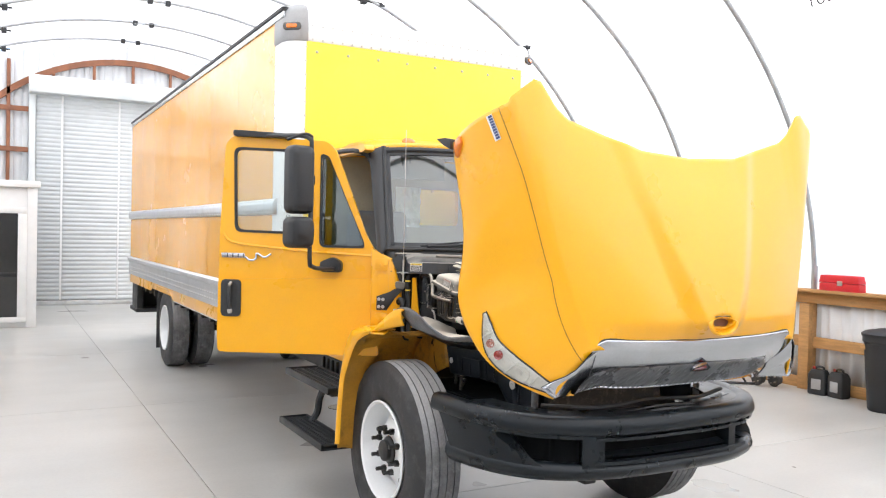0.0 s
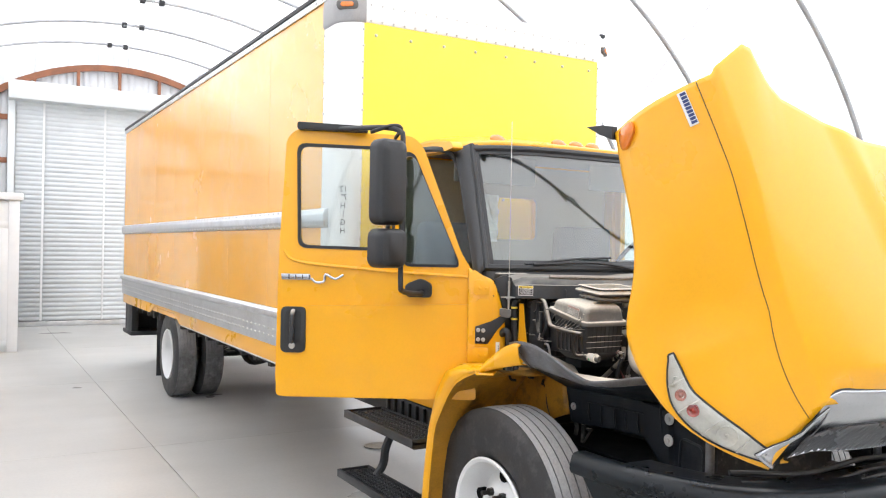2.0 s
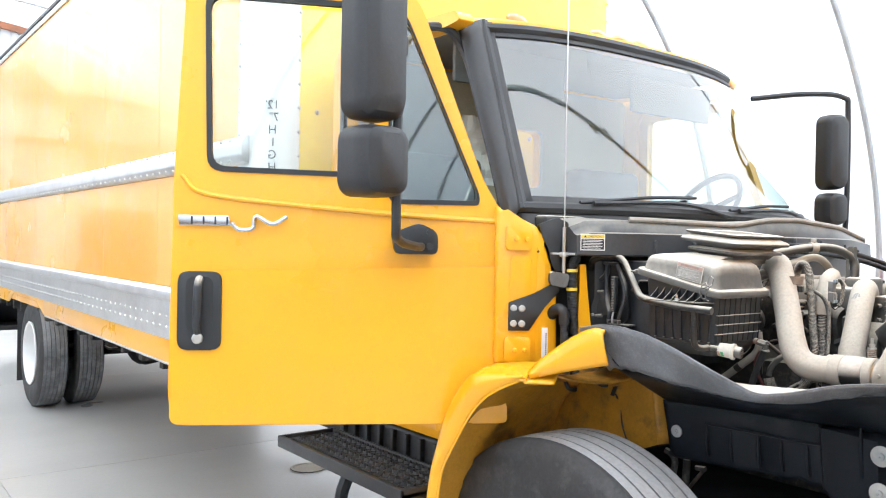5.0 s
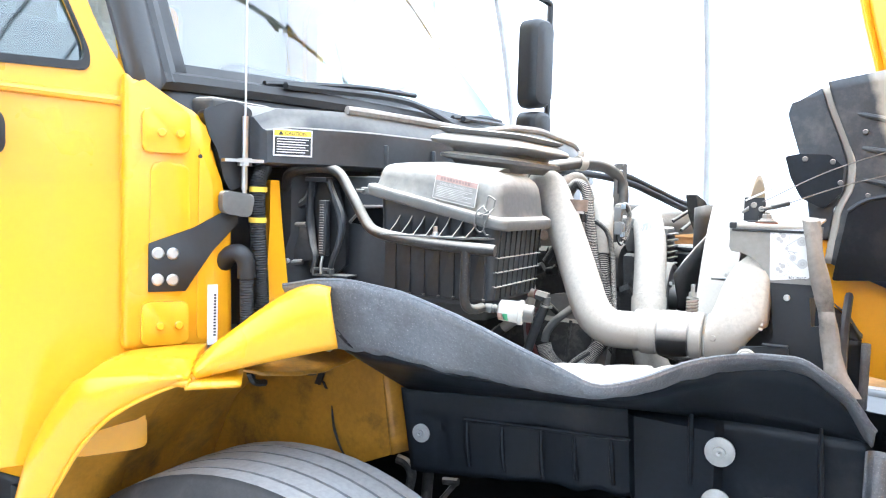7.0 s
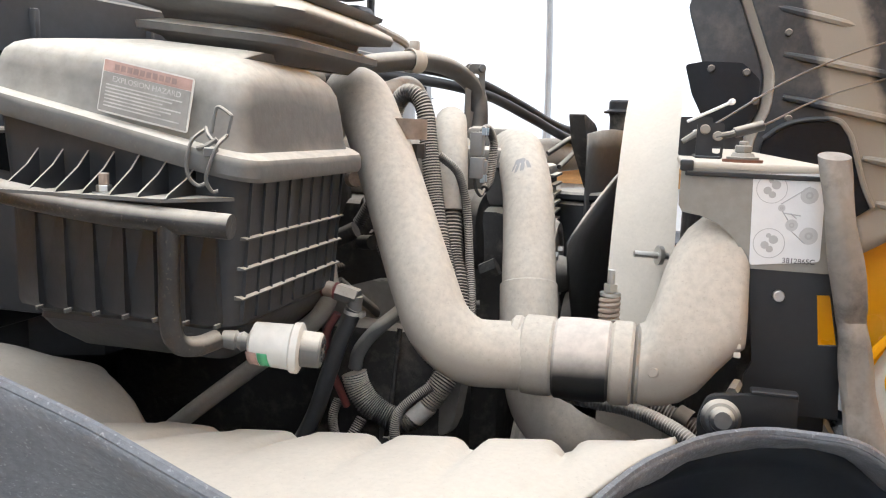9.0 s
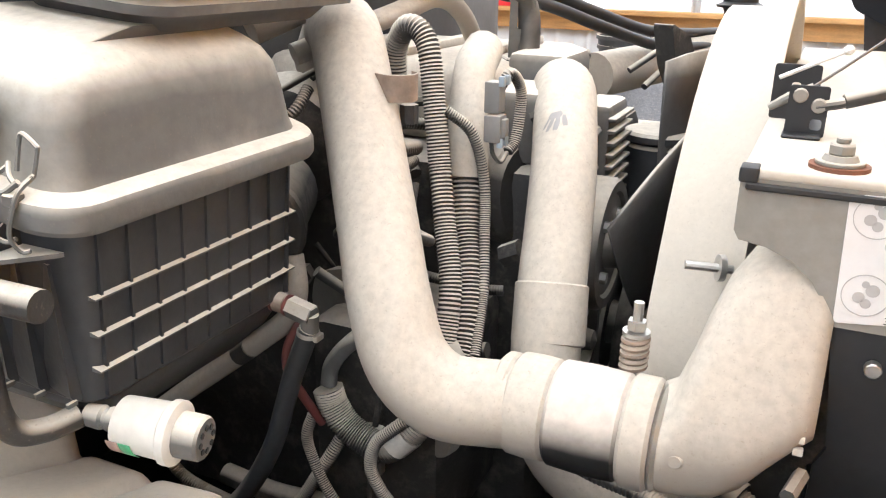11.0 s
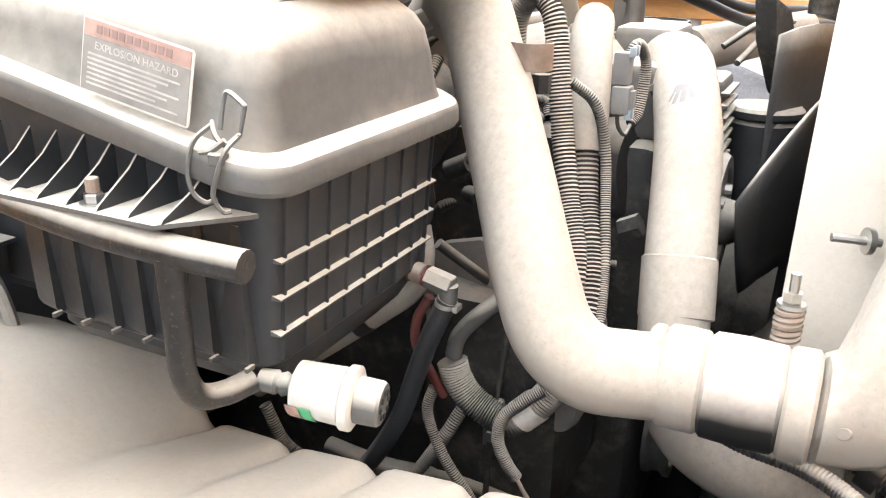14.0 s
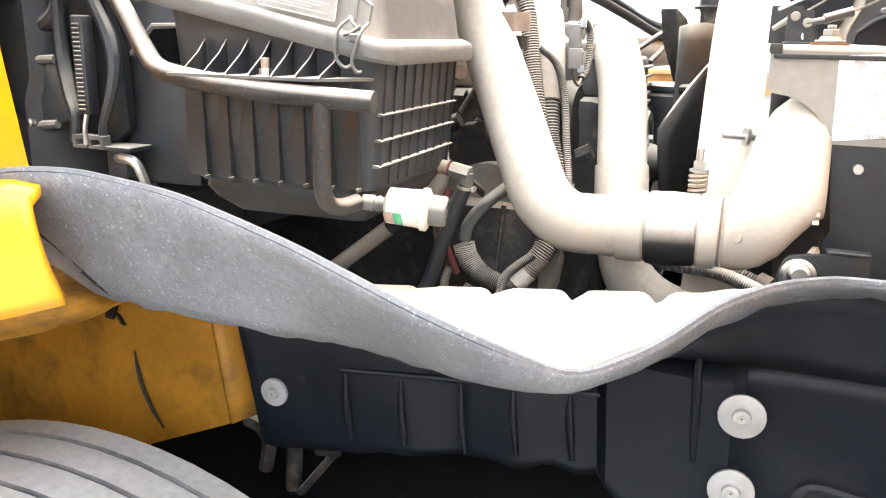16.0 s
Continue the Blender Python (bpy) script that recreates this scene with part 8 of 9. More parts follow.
    for k in range(26):
        c = V((rnd.uniform(2.62, 2.98), rnd.uniform(3.705, 3.95), rnd.uniform(1.25, 1.58)))
        bm = B()
        d = V((rnd.choice((-1, 0)), rnd.choice((-1, -0.4)), 0.2)).normalized()
        cyl(bm, c, c + d * rnd.uniform(0.015, 0.035), rnd.uniform(0.006, 0.014), n=rnd.choice((6, 12)))
        T("engine_bolt", bm, rnd.choice(("engine", "dgrey", "rust")))


def plenum():
    """Black cowl plenum in front of the windscreen, with its seal."""
    def front(x):
        return float(np.interp(x, [2.18, 2.27, 2.36, 2.60, 2.80, 3.05, 3.35, 3.70, 3.92], [4.29, 4.222, 4.165, 4.12, 4.10, 4.04, 4.02, 4.08, 4.20]))
    def top(x):
        return float(np.interp(x, [2.178, 2.22, 2.33, 2.60, 2.80, 2.95, 3.10, 3.40, 3.70, 3.92], [1.720, 1.740, 1.742, 1.738, 1.735, 1.758, 1.762, 1.740, 1.70, 1.655]))
    bm = B()
    n = 44
    loops = []
    for k in range(n + 1):
        x = 2.178 + (3.92 - 2.178) * k / n
        y, z = front(x), top(x)
        loops.append([V((x, 4.45, 1.668)), V((x, y + 0.05, 1.668)), V((x, y + 0.006, 1.670)), V((x, y - 0.003, 1.674)), V((x, y, 1.742 - 0.5 * max(0, 1.735 - z))), V((x, y + 0.010, 1.746 - 0.5 * max(0, 1.735 - z))), V((x, y + 0.022, z + 0.030)), V((x, y + 0.034, z + 0.042)), V((x, y + 0.09, z + 0.044)), V((x, 4.45, 1.800))])
    rings(bm, loops)
    p = T("cowl_plenum", bm, "plen", label="black plastic cowl plenum with rubber seal")
    bm = B()
    pts = []
    for k in range(31):
        x = 2.335 + (3.90 - 2.335) * k / 30
        pts.append((x, front(x) + 0.030, top(x) + 0.046))
    tube(bm, pts, 0.0095, 8, 3)
    T("rubber_seal", bm, "seal", p, "grey rubber edge seal")
    for k in range(9):
        x = 2.40 + 0.16 * k
        bm = B()
        bx(bm, x - 0.004, x + 0.004, front(x) - 0.008, front(x) + 0.02, 1.68, top(x) - 0.02, 0.002)
        T("rib", bm, "plen", p)
    bm = B()
    loops = []
    for k in range(41):
        x = 2.30 + (3.90 - 2.30) * k / 40
        y = front(x) + (0.055 if x > 2.52 else 0.13)
        loops.append([V((x, y + 0.05, 1.30)), V((x, y, 1.30)), V((x, y, 1.50)), V((x, y - 0.012, 1.53)), V((x, y - 0.012, 1.667)), V((x, y + 0.05, 1.667))])
    rings(bm, loops)
    T("bulkhead_panel", bm, "plen", p, "dark moulded bulkhead below the plenum")
    # caution sticker
    ex = V((0.062, -0.047, 0)).normalized()
    nn = V((-0.047, -0.062, 0)).normalized()
    o = V((2.188, 4.284, 1.687)) + nn * 0.005
    m = basis(o, ex, (0, 0, 1), nn)
    bm = B()
    prism(bm, [(0, 0), (0.078, 0), (0.078, 0.052), (0, 0.052)], 0.001, m)
    st = T("caution_label", bm, "sticker", p, "caution label with yellow heading")
    bm = B()
    prism(bm, [(0.002, 0.039), (0.076, 0.039), (0.076, 0.050), (0.002, 0.050)], 0.0006, basis(o + nn * 0.001, ex, (0, 0, 1), nn))
    T("heading", bm, "ylabel", st)
    bm = B()
    prism(bm, [(0.003, 0.003), (0.075, 0.003), (0.075, 0.037), (0.003, 0.037)], 0.0005, basis(o + nn * 0.001, ex, (0, 0, 1), nn))
    T("text_field", bm, "ink_and_shade", st)
    words("label_text", "CAUTION", 0.0095, basis(o + nn * 0.0017 + ex * 0.023 + V((0, 0, 0.0412)), ex, (0, 0, 1), nn), "ink_and_shade", st, 0.0001)
    for k in range(6):
        bm = B()
        prism(bm, [(0.007, 0), (0.070 - 0.006 * (k % 2), 0), (0.070 - 0.006 * (k % 2), 0.0018), (0.007, 0.0018)], 0.0003, basis(o + nn * 0.0016 + V((0, 0, 0.032 - 0.005 * k)), ex, (0, 0, 1), nn))
        T("text_bar", bm, "sticker", st)
    bm = B()
    prism(bm, [(0.010, 0), (0.020, 0), (0.015, 0.008)], 0.0003, basis(o + nn * 0.0017 + V((0, 0, 0.0408)), ex, (0, 0, 1), nn))
    T("warning_triangle", bm, "ink_and_shade", st)


def bulkhead_side():
    """Parts on the hinge pillar and the bulkhead beside the filter box."""
    # black plate with four bolts
    bm = B()
    prism(bm, [(-0.032, 1.425), (0.035, 1.425), (0.085, 1.50), (0.135, 1.555), (0.13, 1.59), (0.05, 1.545), (-0.032, 1.515)], 0.006, basis(pf(0, 0, 0.004), PE, (0, 0, 1), PN), 0.001)
    pl = T("hinge_plate", bm, "black", label="black steel plate with four bolts")
    for a, b in ((-0.016, 1.448), (0.011, 1.447), (-0.016, 1.497), (0.011, 1.496)):
        bm = B()
        cyl(bm, pf(a, b, 0.009), pf(a, b, 0.017), 0.0115, n=14, bev=0.003)
        T("bolt", bm, "steel", pl)
    bm = B()
    prism(bm, rounded([(0.095, 1.575), (0.150, 1.565), (0.158, 1.610), (0.095, 1.618)], 0.012), 0.032, basis(pf(0, 0, 0.008), PE, (0, 0, 1), PN), 0.006)
    T("antenna_base", bm, "dgrey", label="grey antenna base")
    bm = B()
    cyl(bm, pf(0.142, 1.60, 0.02), pf(0.142, 1.67, 0.02), 0.0045, n=8)
    prism(bm, [(0.10, 1.672), (0.175, 1.672), (0.175, 1.678), (0.10, 1.678)], 0.03, basis(pf(0, 0, 0.005), PE, (0, 0, 1), PN))
    T("antenna_bracket", bm, "steel")
    # hoses down the pillar
    hs = T("conduit", ribbed(B(), [pf(0.19, 1.665, -0.01), pf(0.172, 1.63, 0.008), pf(0.172, 1.55, 0.012), pf(0.178, 1.46, 0.012), pf(0.182, 1.38, 0.012), pf(0.185, 1.28, 0.012)], 0.0165, 0.009), "black", label="ribbed black wiring conduit")
    for z in (1.622, 1.562):
        bm = B()
        lathe(bm, pf(0.172, z - 0.006, 0.011), (0, 0, 1), [(0, 0.0165), (0, 0.0178), (0.010, 0.0178), (0.010, 0.0165)], 16)
        T("tape_band", bm, "ylabel", hs, "yellow tape band")
    bm = B()
    tube(bm, [pf(0.112, 1.475, -0.01), pf(0.116, 1.492, 0.012), pf(0.13, 1.498, 0.03), pf(0.142, 1.482, 0.036), pf(0.144, 1.45, 0.036)], 0.0175, 12)
    de = T("drain_elbow", bm, "black", label="black rubber drain elbow")
    T("drain_hose", ribbed(B(), [pf(0.144, 1.455, 0.036), pf(0.146, 1.38, 0.036), pf(0.15, 1.28, 0.034)], 0.0145, 0.009), "black", de)
    bm = B()
    prism(bm, [(0.078, 1.318), (0.098, 1.318), (0.098, 1.435), (0.078, 1.435)], 0.0012, basis(pf(0, 0, 0.002), PE, (0, 0, 1), PN))
    pp = T("paper_label", bm, "sticker", label="white paper label with dark bars")
    bm = B()
    for k in range(14):
        bx(bm, 0.090, 0.0945, 1.335 + 0.006 * k, 1.3385 + 0.006 * k, 0.0012, 0.0018, 0, m=basis(pf(0, 0, 0.002), PE, (0, 0, 1), PN))
    tagged(T("print_bars", bm, "ink_and_shade", pp), kind="stuff")
    bm = B()
    rings(bm, [[pf(a_ + 0.0, z, 0.0), pf(a_ + w_, z, -0.012), pf(a_ + w_, z, -0.05), pf(a_, z, -0.05)] for z, a_, w_ in ((1.315, 0.192, 0.065), (1.42, 0.195, 0.05), (1.55, 0.20, 0.03), (1.64, 0.20, 0.022))])
    T("bulkhead_flange", bm, "yellow", label="yellow bulkhead flange")
    # moulded housing beside the filter box, with a six-sided pocket
    bm = B()
    bx(bm, 2.352, 2.50, 4.118, 4.225, 1.40, 1.655, 0.008)
    bx(bm, 2.400, 2.52, 4.225, 4.40, 1.36, 1.655, 0.010)
    hb = T("heater_box", bm, "plen", label="black moulded heater housing")
    hexa = [(4.206, 1.5585), (4.172, 1.592), (4.122, 1.594), (4.122, 1.548)]
    bm = B()
    tube(bm, [(2.349, y, z) for y, z in hexa], 0.0042, 8, smooth=False)
    T("pocket_rim", bm, "dgrey", hb)
    # flat near-black plate in place of a recess, shade given by colour
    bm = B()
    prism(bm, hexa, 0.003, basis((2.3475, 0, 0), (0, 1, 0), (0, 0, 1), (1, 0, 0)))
    T("pocket", bm, "void", hb, "six-sided pocket with its shade in the colour")
    # spring-loaded hood latch carrier
    bm = B()
    prism(bm, rounded([(4.287, 1.645), (4.237, 1.647), (4.205, 1.56), (4.202, 1.47), (4.226, 1.452), (4.272, 1.452), (4.290, 1.55)], 0.006), 0.012, basis((2.330, 0, 0), (0, 1, 0), (0, 0, 1), (1, 0, 0)))
    lc = T("latch_carrier", bm, "black", label="dusty black spring-loaded hood latch carrier")
    for path, w in (([(4.279, 1.643), (4.286, 1.60), (4.285, 1.552), (4.275, 1.512), (4.264, 1.484), (4.269, 1.452)], 0.0085), ([(4.239, 1.645), (4.229, 1.615), (4.212, 1.578), (4.204, 1.545), (4.209, 1.51), (4.221, 1.480), (4.229, 1.454)], 0.0078)):
        bm = B()
        tube(bm, [(2.314 + 0.006 * math.sin(k), y, z) for k, (y, z) in enumerate(path)], [w * f for f in (0.8, 0.9, 1.15, 1.05, 0.8, 0.7)] + ([w * 0.7] if len(path) > 6 else []), 8)
        T("arm", bm, "dblack", lc)
    bm = B()
    bx(bm, 2.302, 2.330, 4.236, 4.289, 1.640, 1.650, 0.002)
    T("top_bridge", bm, "dblack", lc)
    bm = B()
    bx(bm, 2.300, 2.318, 4.2335, 4.2515, 1.488, 1.603, 0.0025)
    rd = T("spring_guide", bm, "dblack", lc)
    bm = B()
    for k in range(20):
        bx(bm, 2.2975, 2.3005, 4.238, 4.2475, 1.493 + 0.0052 * k, 1.4952 + 0.0052 * k, 0.0006, 1)
    tagged(T("spring_coils", bm, "dgrey", rd), kind="stuff")
    for y in (4.255, 4.231):
        bm = B()
        plate(bm, rounded([(y - 0.011, 1.447), (y + 0.011, 1.447), (y + 0.011, 1.463), (y - 0.011, 1.463)], 0.002), [[(y - 0.007, 1.4505), (y + 0.007, 1.4505), (y + 0.007, 1.458), (y - 0.007, 1.458)]], 0.014, basis((2.302, 0, 0), (0, 1, 0), (0, 0, 1), (1, 0, 0)))
        T("clevis", bm, "dgrey", lc)
    bm = B()
    tube(bm, [(2.303, 4.241, 1.488), (2.300, 4.243, 1.470), (2.300, 4.243, 1.452)], 0.003, 8)
    T("pull_rod", bm, "steel", lc)
    bm = B()
    bx(bm, 2.305, 2.345, 4.183, 4.232, 1.4455, 1.4505, 0.001)
    bx(bm, 2.312, 2.345, 4.196, 4.225, 1.412, 1.446, 0.003)
    T("mounting_foot", bm, "dblack", lc)
    # folded bracket beside it, with two bolts
    bm = B()
    prism(bm, rounded([(4.342, 1.548), (4.290, 1.550), (4.276, 1.477), (4.350, 1.468), (4.371, 1.476)], 0.006), 0.030, basis((2.316, 0, 0), (0, 1, 0), (0, 0, 1), (1, 0, 0)), 0.002)
    bb = T("bracket_block", bm, "dblack", label="dusty black folded bracket")
    bm = B()
    tube(bm, [(2.312, 4.290, 1.551), (2.312, 4.342, 1.549), (2.312, 4.358, 1.515), (2.312, 4.373, 1.476), (2.314, 4.350, 1.467), (2.316, 4.30, 1.472)], 0.0055, 8, smooth=False)
    T("bracket_flange", bm, "dgrey", bb)
    bm = B()
    tube(bm, [(2.325, 4.350, 1.560), (2.322, 4.338, 1.582), (2.322, 4.318, 1.589), (2.322, 4.292, 1.606), (2.330, 4.287, 1.64)], 0.010, 8)
    T("bracket_hump", bm, "dblack", bb)
    for y, z, r in ((4.347, 1.479, 0.0085), (4.333, 1.473, 0.006)):
        bm = B()
        cyl(bm, (2.318, y, z), (2.300, y, z), r, n=12, bev=0.002)
        T("bolt", bm, "steel", bb)
    bm = B()
    tube(bm, [(2.315, 4.210, 1.436), (2.309, 4.196, 1.437), (2.308, 4.180, 1.434), (2.310, 4.171, 1.418), (2.314, 4.168, 1.39), (2.32, 4.165, 1.32)], 0.0062, 8)
    T("fuel_line", bm, "steel", label="bent metal fuel line")


def splash_shield():
    """Black inner-fender shield with its flared rubber lip, and the dusty wheelhouse top behind it."""
    ys = [4.13, 4.05, 4.0, 3.95, 3.90, 3.85, 3.80, 3.75, 3.70, 3.65, 3.60, 3.55, 3.50, 3.45, 3.40, 3.33, 3.26, 3.215]
    tx = [2.03, 2.02, 2.03, 2.035, 2.03, 2.03, 2.03, 2.025, 2.025, 2.04, 2.09, 2.16, 2.26, 2.32, 2.345, 2.335, 2.36, 2.40]
    tz = [1.460, 1.477, 1.478, 1.471, 1.466, 1.452, 1.437, 1.421, 1.402, 1.379, 1.342, 1.348, 1.364, 1.370, 1.374, 1.377, 1.325, 1.25]
    lx = [2.18, 2.10, 2.08, 2.07, 2.08, 2.12, 2.12, 2.12, 2.10, 2.09, 2.11, 2.21, 2.30, 2.36, 2.39, 2.41, 2.42, 2.43]
    lz = [1.325, 1.352, 1.355, 1.358, 1.349, 1.331, 1.331, 1.326, 1.328, 1.330, 1.325, 1.322, 1.334, 1.342, 1.347, 1.346, 1.293, 1.215]
    def line(y, xs, zs, w=0.012):
        q = [(float(np.interp(-y - d, [-k for k in ys], xs)), float(np.interp(-y - d, [-k for k in ys], zs))) for d in (-w, 0, w)]
        return sum(k[0] for k in q) / 3, sum(k[1] for k in q) / 3
    def base(y):
        return float(np.interp(-y, [-4.2, -4.07, -3.79, -3.6, -3.45, -3.2], [2.27, 2.35, 2.42, 2.455, 2.465, 2.45])), 0
    def far_edge(y):
        """Inner edge of the dusty wheelhouse top: x and height."""
        k = [-4.25, -4.18, -4.10, -4.05, -4.02, -3.90, -3.78, -3.62, -3.50, -3.40, -3.30]
        return (float(np.interp(-y, k, [2.33, 2.37, 2.405, 2.385, 2.365, 2.36, 2.36, 2.36, 2.38, 2.42, 2.44])),
                float(np.interp(-y, k, [1.372, 1.352, 1.334, 1.310, 1.294, 1.300, 1.312, 1.328, 1.335, 1.32, 1.30])))
    for s in (-1, 1):
        X = (lambda x: x) if s < 0 else (lambda x: 2 * TX - x)
        def lipf(u, v):
            y = 4.13 + (3.22 - 4.13) * u
            (ax, az), (cx, cz) = line(y, tx, tz), line(y, lx, lz)
            rag = 0.004 * noise.noise(V((y * 40, 0, 7))) * v
            return V((X(ax + (cx - ax) * v - 0.008 * math.sin(math.pi * v)), y + 0.03 * v * max(0, 0.3 - u), az + (cz - az) * v + rag))
        bm = B()
        sheet(bm, lipf, 90, 8)
        sh = T("splash_shield", bm, "lip", label="black splash shield with grey flared rubber lip", solid=0.005)
        bm = B()
        tube(bm, [lipf(k / 80, 0) for k in range(81)], 0.0036, 6, 1)
        T("lip_bead", bm, "lip", sh)
        bm = B()
        sheet(bm, lambda u, v: lipf(0.015 + (0.03 + 0.085 * v) * u, 0.12 + 0.84 * v) + V((s * 0.004, -0.001, 0)), 8, 10)
        T("lip_fold", bm, "navy", sh, "dark folded corner of the rubber lip", solid=0.002)
        def wall(u, v):
            y = 4.078 - 0.02 * v + (3.22 - 4.078 + 0.02 * v) * u
            cx = base(y)[0]
            cz = 1.23
            x = cx + 0.012 + 0.01 * v
            x += 0.012 * max(0, math.sin((y - 3.5) * 26)) * (1 if v > 0.35 else 0.2) * (1 if 3.62 < y < 4.0 else 0)
            x -= 0.018 * (1 if 3.47 < y < 3.62 and v > 0.02 else 0)
            zb = float(np.interp(y, [3.50, 3.62], [0.93, 1.055])) + 0.010 * noise.noise(V((y * 24, 0, 0)))
            return V((X(x), y, cz - 0.004 + (zb - cz) * v))
        bm = B()
        def under_lip(u, v):
            y = 4.065 + (3.22 - 4.065) * u
            (cx, cz), (wx, wz) = line(y, lx, lz), (base(y)[0] + 0.012, 1.225)
            return V((X(cx + 0.010 + (wx - cx - 0.010) * v), y, cz - 0.004 + (wz - cz + 0.004) * v))
        sheet(bm, under_lip, 60, 4)
        T("shield_top", bm, "navy", sh, solid=0.003)
        bm = B()
        sheet(bm, wall, 60, 14)
        w = T("shield_wall", bm, "navy", sh, "dark blue-black plastic wall", solid=0.004)
        for y, z, r in ((4.037, 1.246, 0.019), (4.034, 1.135, 0.019), (3.464, 1.170, 0.027), (3.466, 1.073, 0.027)):
            bm = B()
            x = base(y)[0] + (0.004 if r < 0.02 else -0.016)
            lathe(bm, (X(x + 0.006), y, z), (s, 0, 0), [(0, r), (0.0042, r), (0.005, r * 0.95), (0.005, r * 0.40), (0.012, r * 0.38), (0.013, r * 0.2), (0.011, 0.001)], 22)
            T("washer", bm, "washer" if r > 0.02 else "capgrey", sh, "large flat washer with bolt")
        for y, za, zb in ((3.945, 1.165, 1.075), (3.875, 1.160, 1.07), (3.80, 1.160, 1.065), (3.735, 1.158, 1.07), (3.665, 1.158, 1.07), (3.52, 1.29, 1.10), (3.30, 1.24, 1.10)):
            bm = B()
            x = base(y)[0] + (0.010 if y > 3.55 else -0.008)
            tube(bm, [(X(x + 0.004), y, za), (X(x - 0.002), y - 0.004, (za + zb) / 2), (X(x + 0.004), y - 0.008, zb)], [0.003, 0.0055, 0.004], 8)
            T("bead", bm, "navy", w)
        bm = B()
        tube(bm, [(X(base(y)[0] + 0.010), y, 1.168 - 0.004 * math.sin(y * 9)) for y in (3.95, 3.85, 3.75, 3.65, 3.56, 3.535)] + [(X(base(3.52)[0] + 0.004), 3.522, 1.18), (X(base(3.515)[0] + 0.002), 3.515, 1.21)], 0.0038, 8)
        T("step_line", bm, "navy", w)
        bm = B()
        q = [V((X(base(y)[0] - 0.006), y, z)) for y, z in rounded([(3.405, 0.94), (3.26, 0.94), (3.26, 1.085), (3.395, 1.10)], 0.03)]
        tube(bm, q + [q[0]], 0.006, 6, 1, smooth=False)
        T("access_frame", bm, "navy", w)
        bm = B()
        rings(bm, [[V((X(2.432 + 0.020 * math.cos(q)), 3.212 + 0.020 * math.sin(q), z)) for q in [radians(-200 + 25 * k) for k in range(12)]] for z in (1.215, 1.12, 1.02, 0.93)], False, False)
        T("rolled_edge", bm, "lip", w, solid=0.004)
        # wheelhouse top
        bm = B()
        def tray(u, v):
            y = 4.24 + (3.47 - 4.24) * u
            nx, nz = line(min(y, 4.13), lx, lz)
            fx, fz = far_edge(y)
            k = min(1.0, v / 0.80)
            hump = 0.05 * max(0, min(1, (y - 4.04) / 0.10))
            x = nx + 0.016 + (fx - nx - 0.016) * k
            z = nz + 0.010 + (fz - nz - 0.010) * k + hump * math.sin(math.pi * k) * 0.6 + 0.010 * math.sin(math.pi * k)
            ph = (y / 0.088) % 1.0
            notch = math.exp(-((ph - 0.5) / 0.10) ** 2) * (1 if y < 4.05 else 0.2)
            z -= 0.014 * notch * max(0, (k - 0.30) / 0.70) ** 1.2
            if v > 0.80:
                q = (v - 0.80) / 0.20 * 1.5708
                x += 0.030 * math.sin(q)
                z -= 0.028 * (1 - math.cos(q))
            return V((X(x), y, z))
        sheet(bm, tray, 120, 26)
        T("wheelhouse_top", bm, "dusttop", sh, "dust-covered wheelhouse top", solid=0.006, sharp=60)


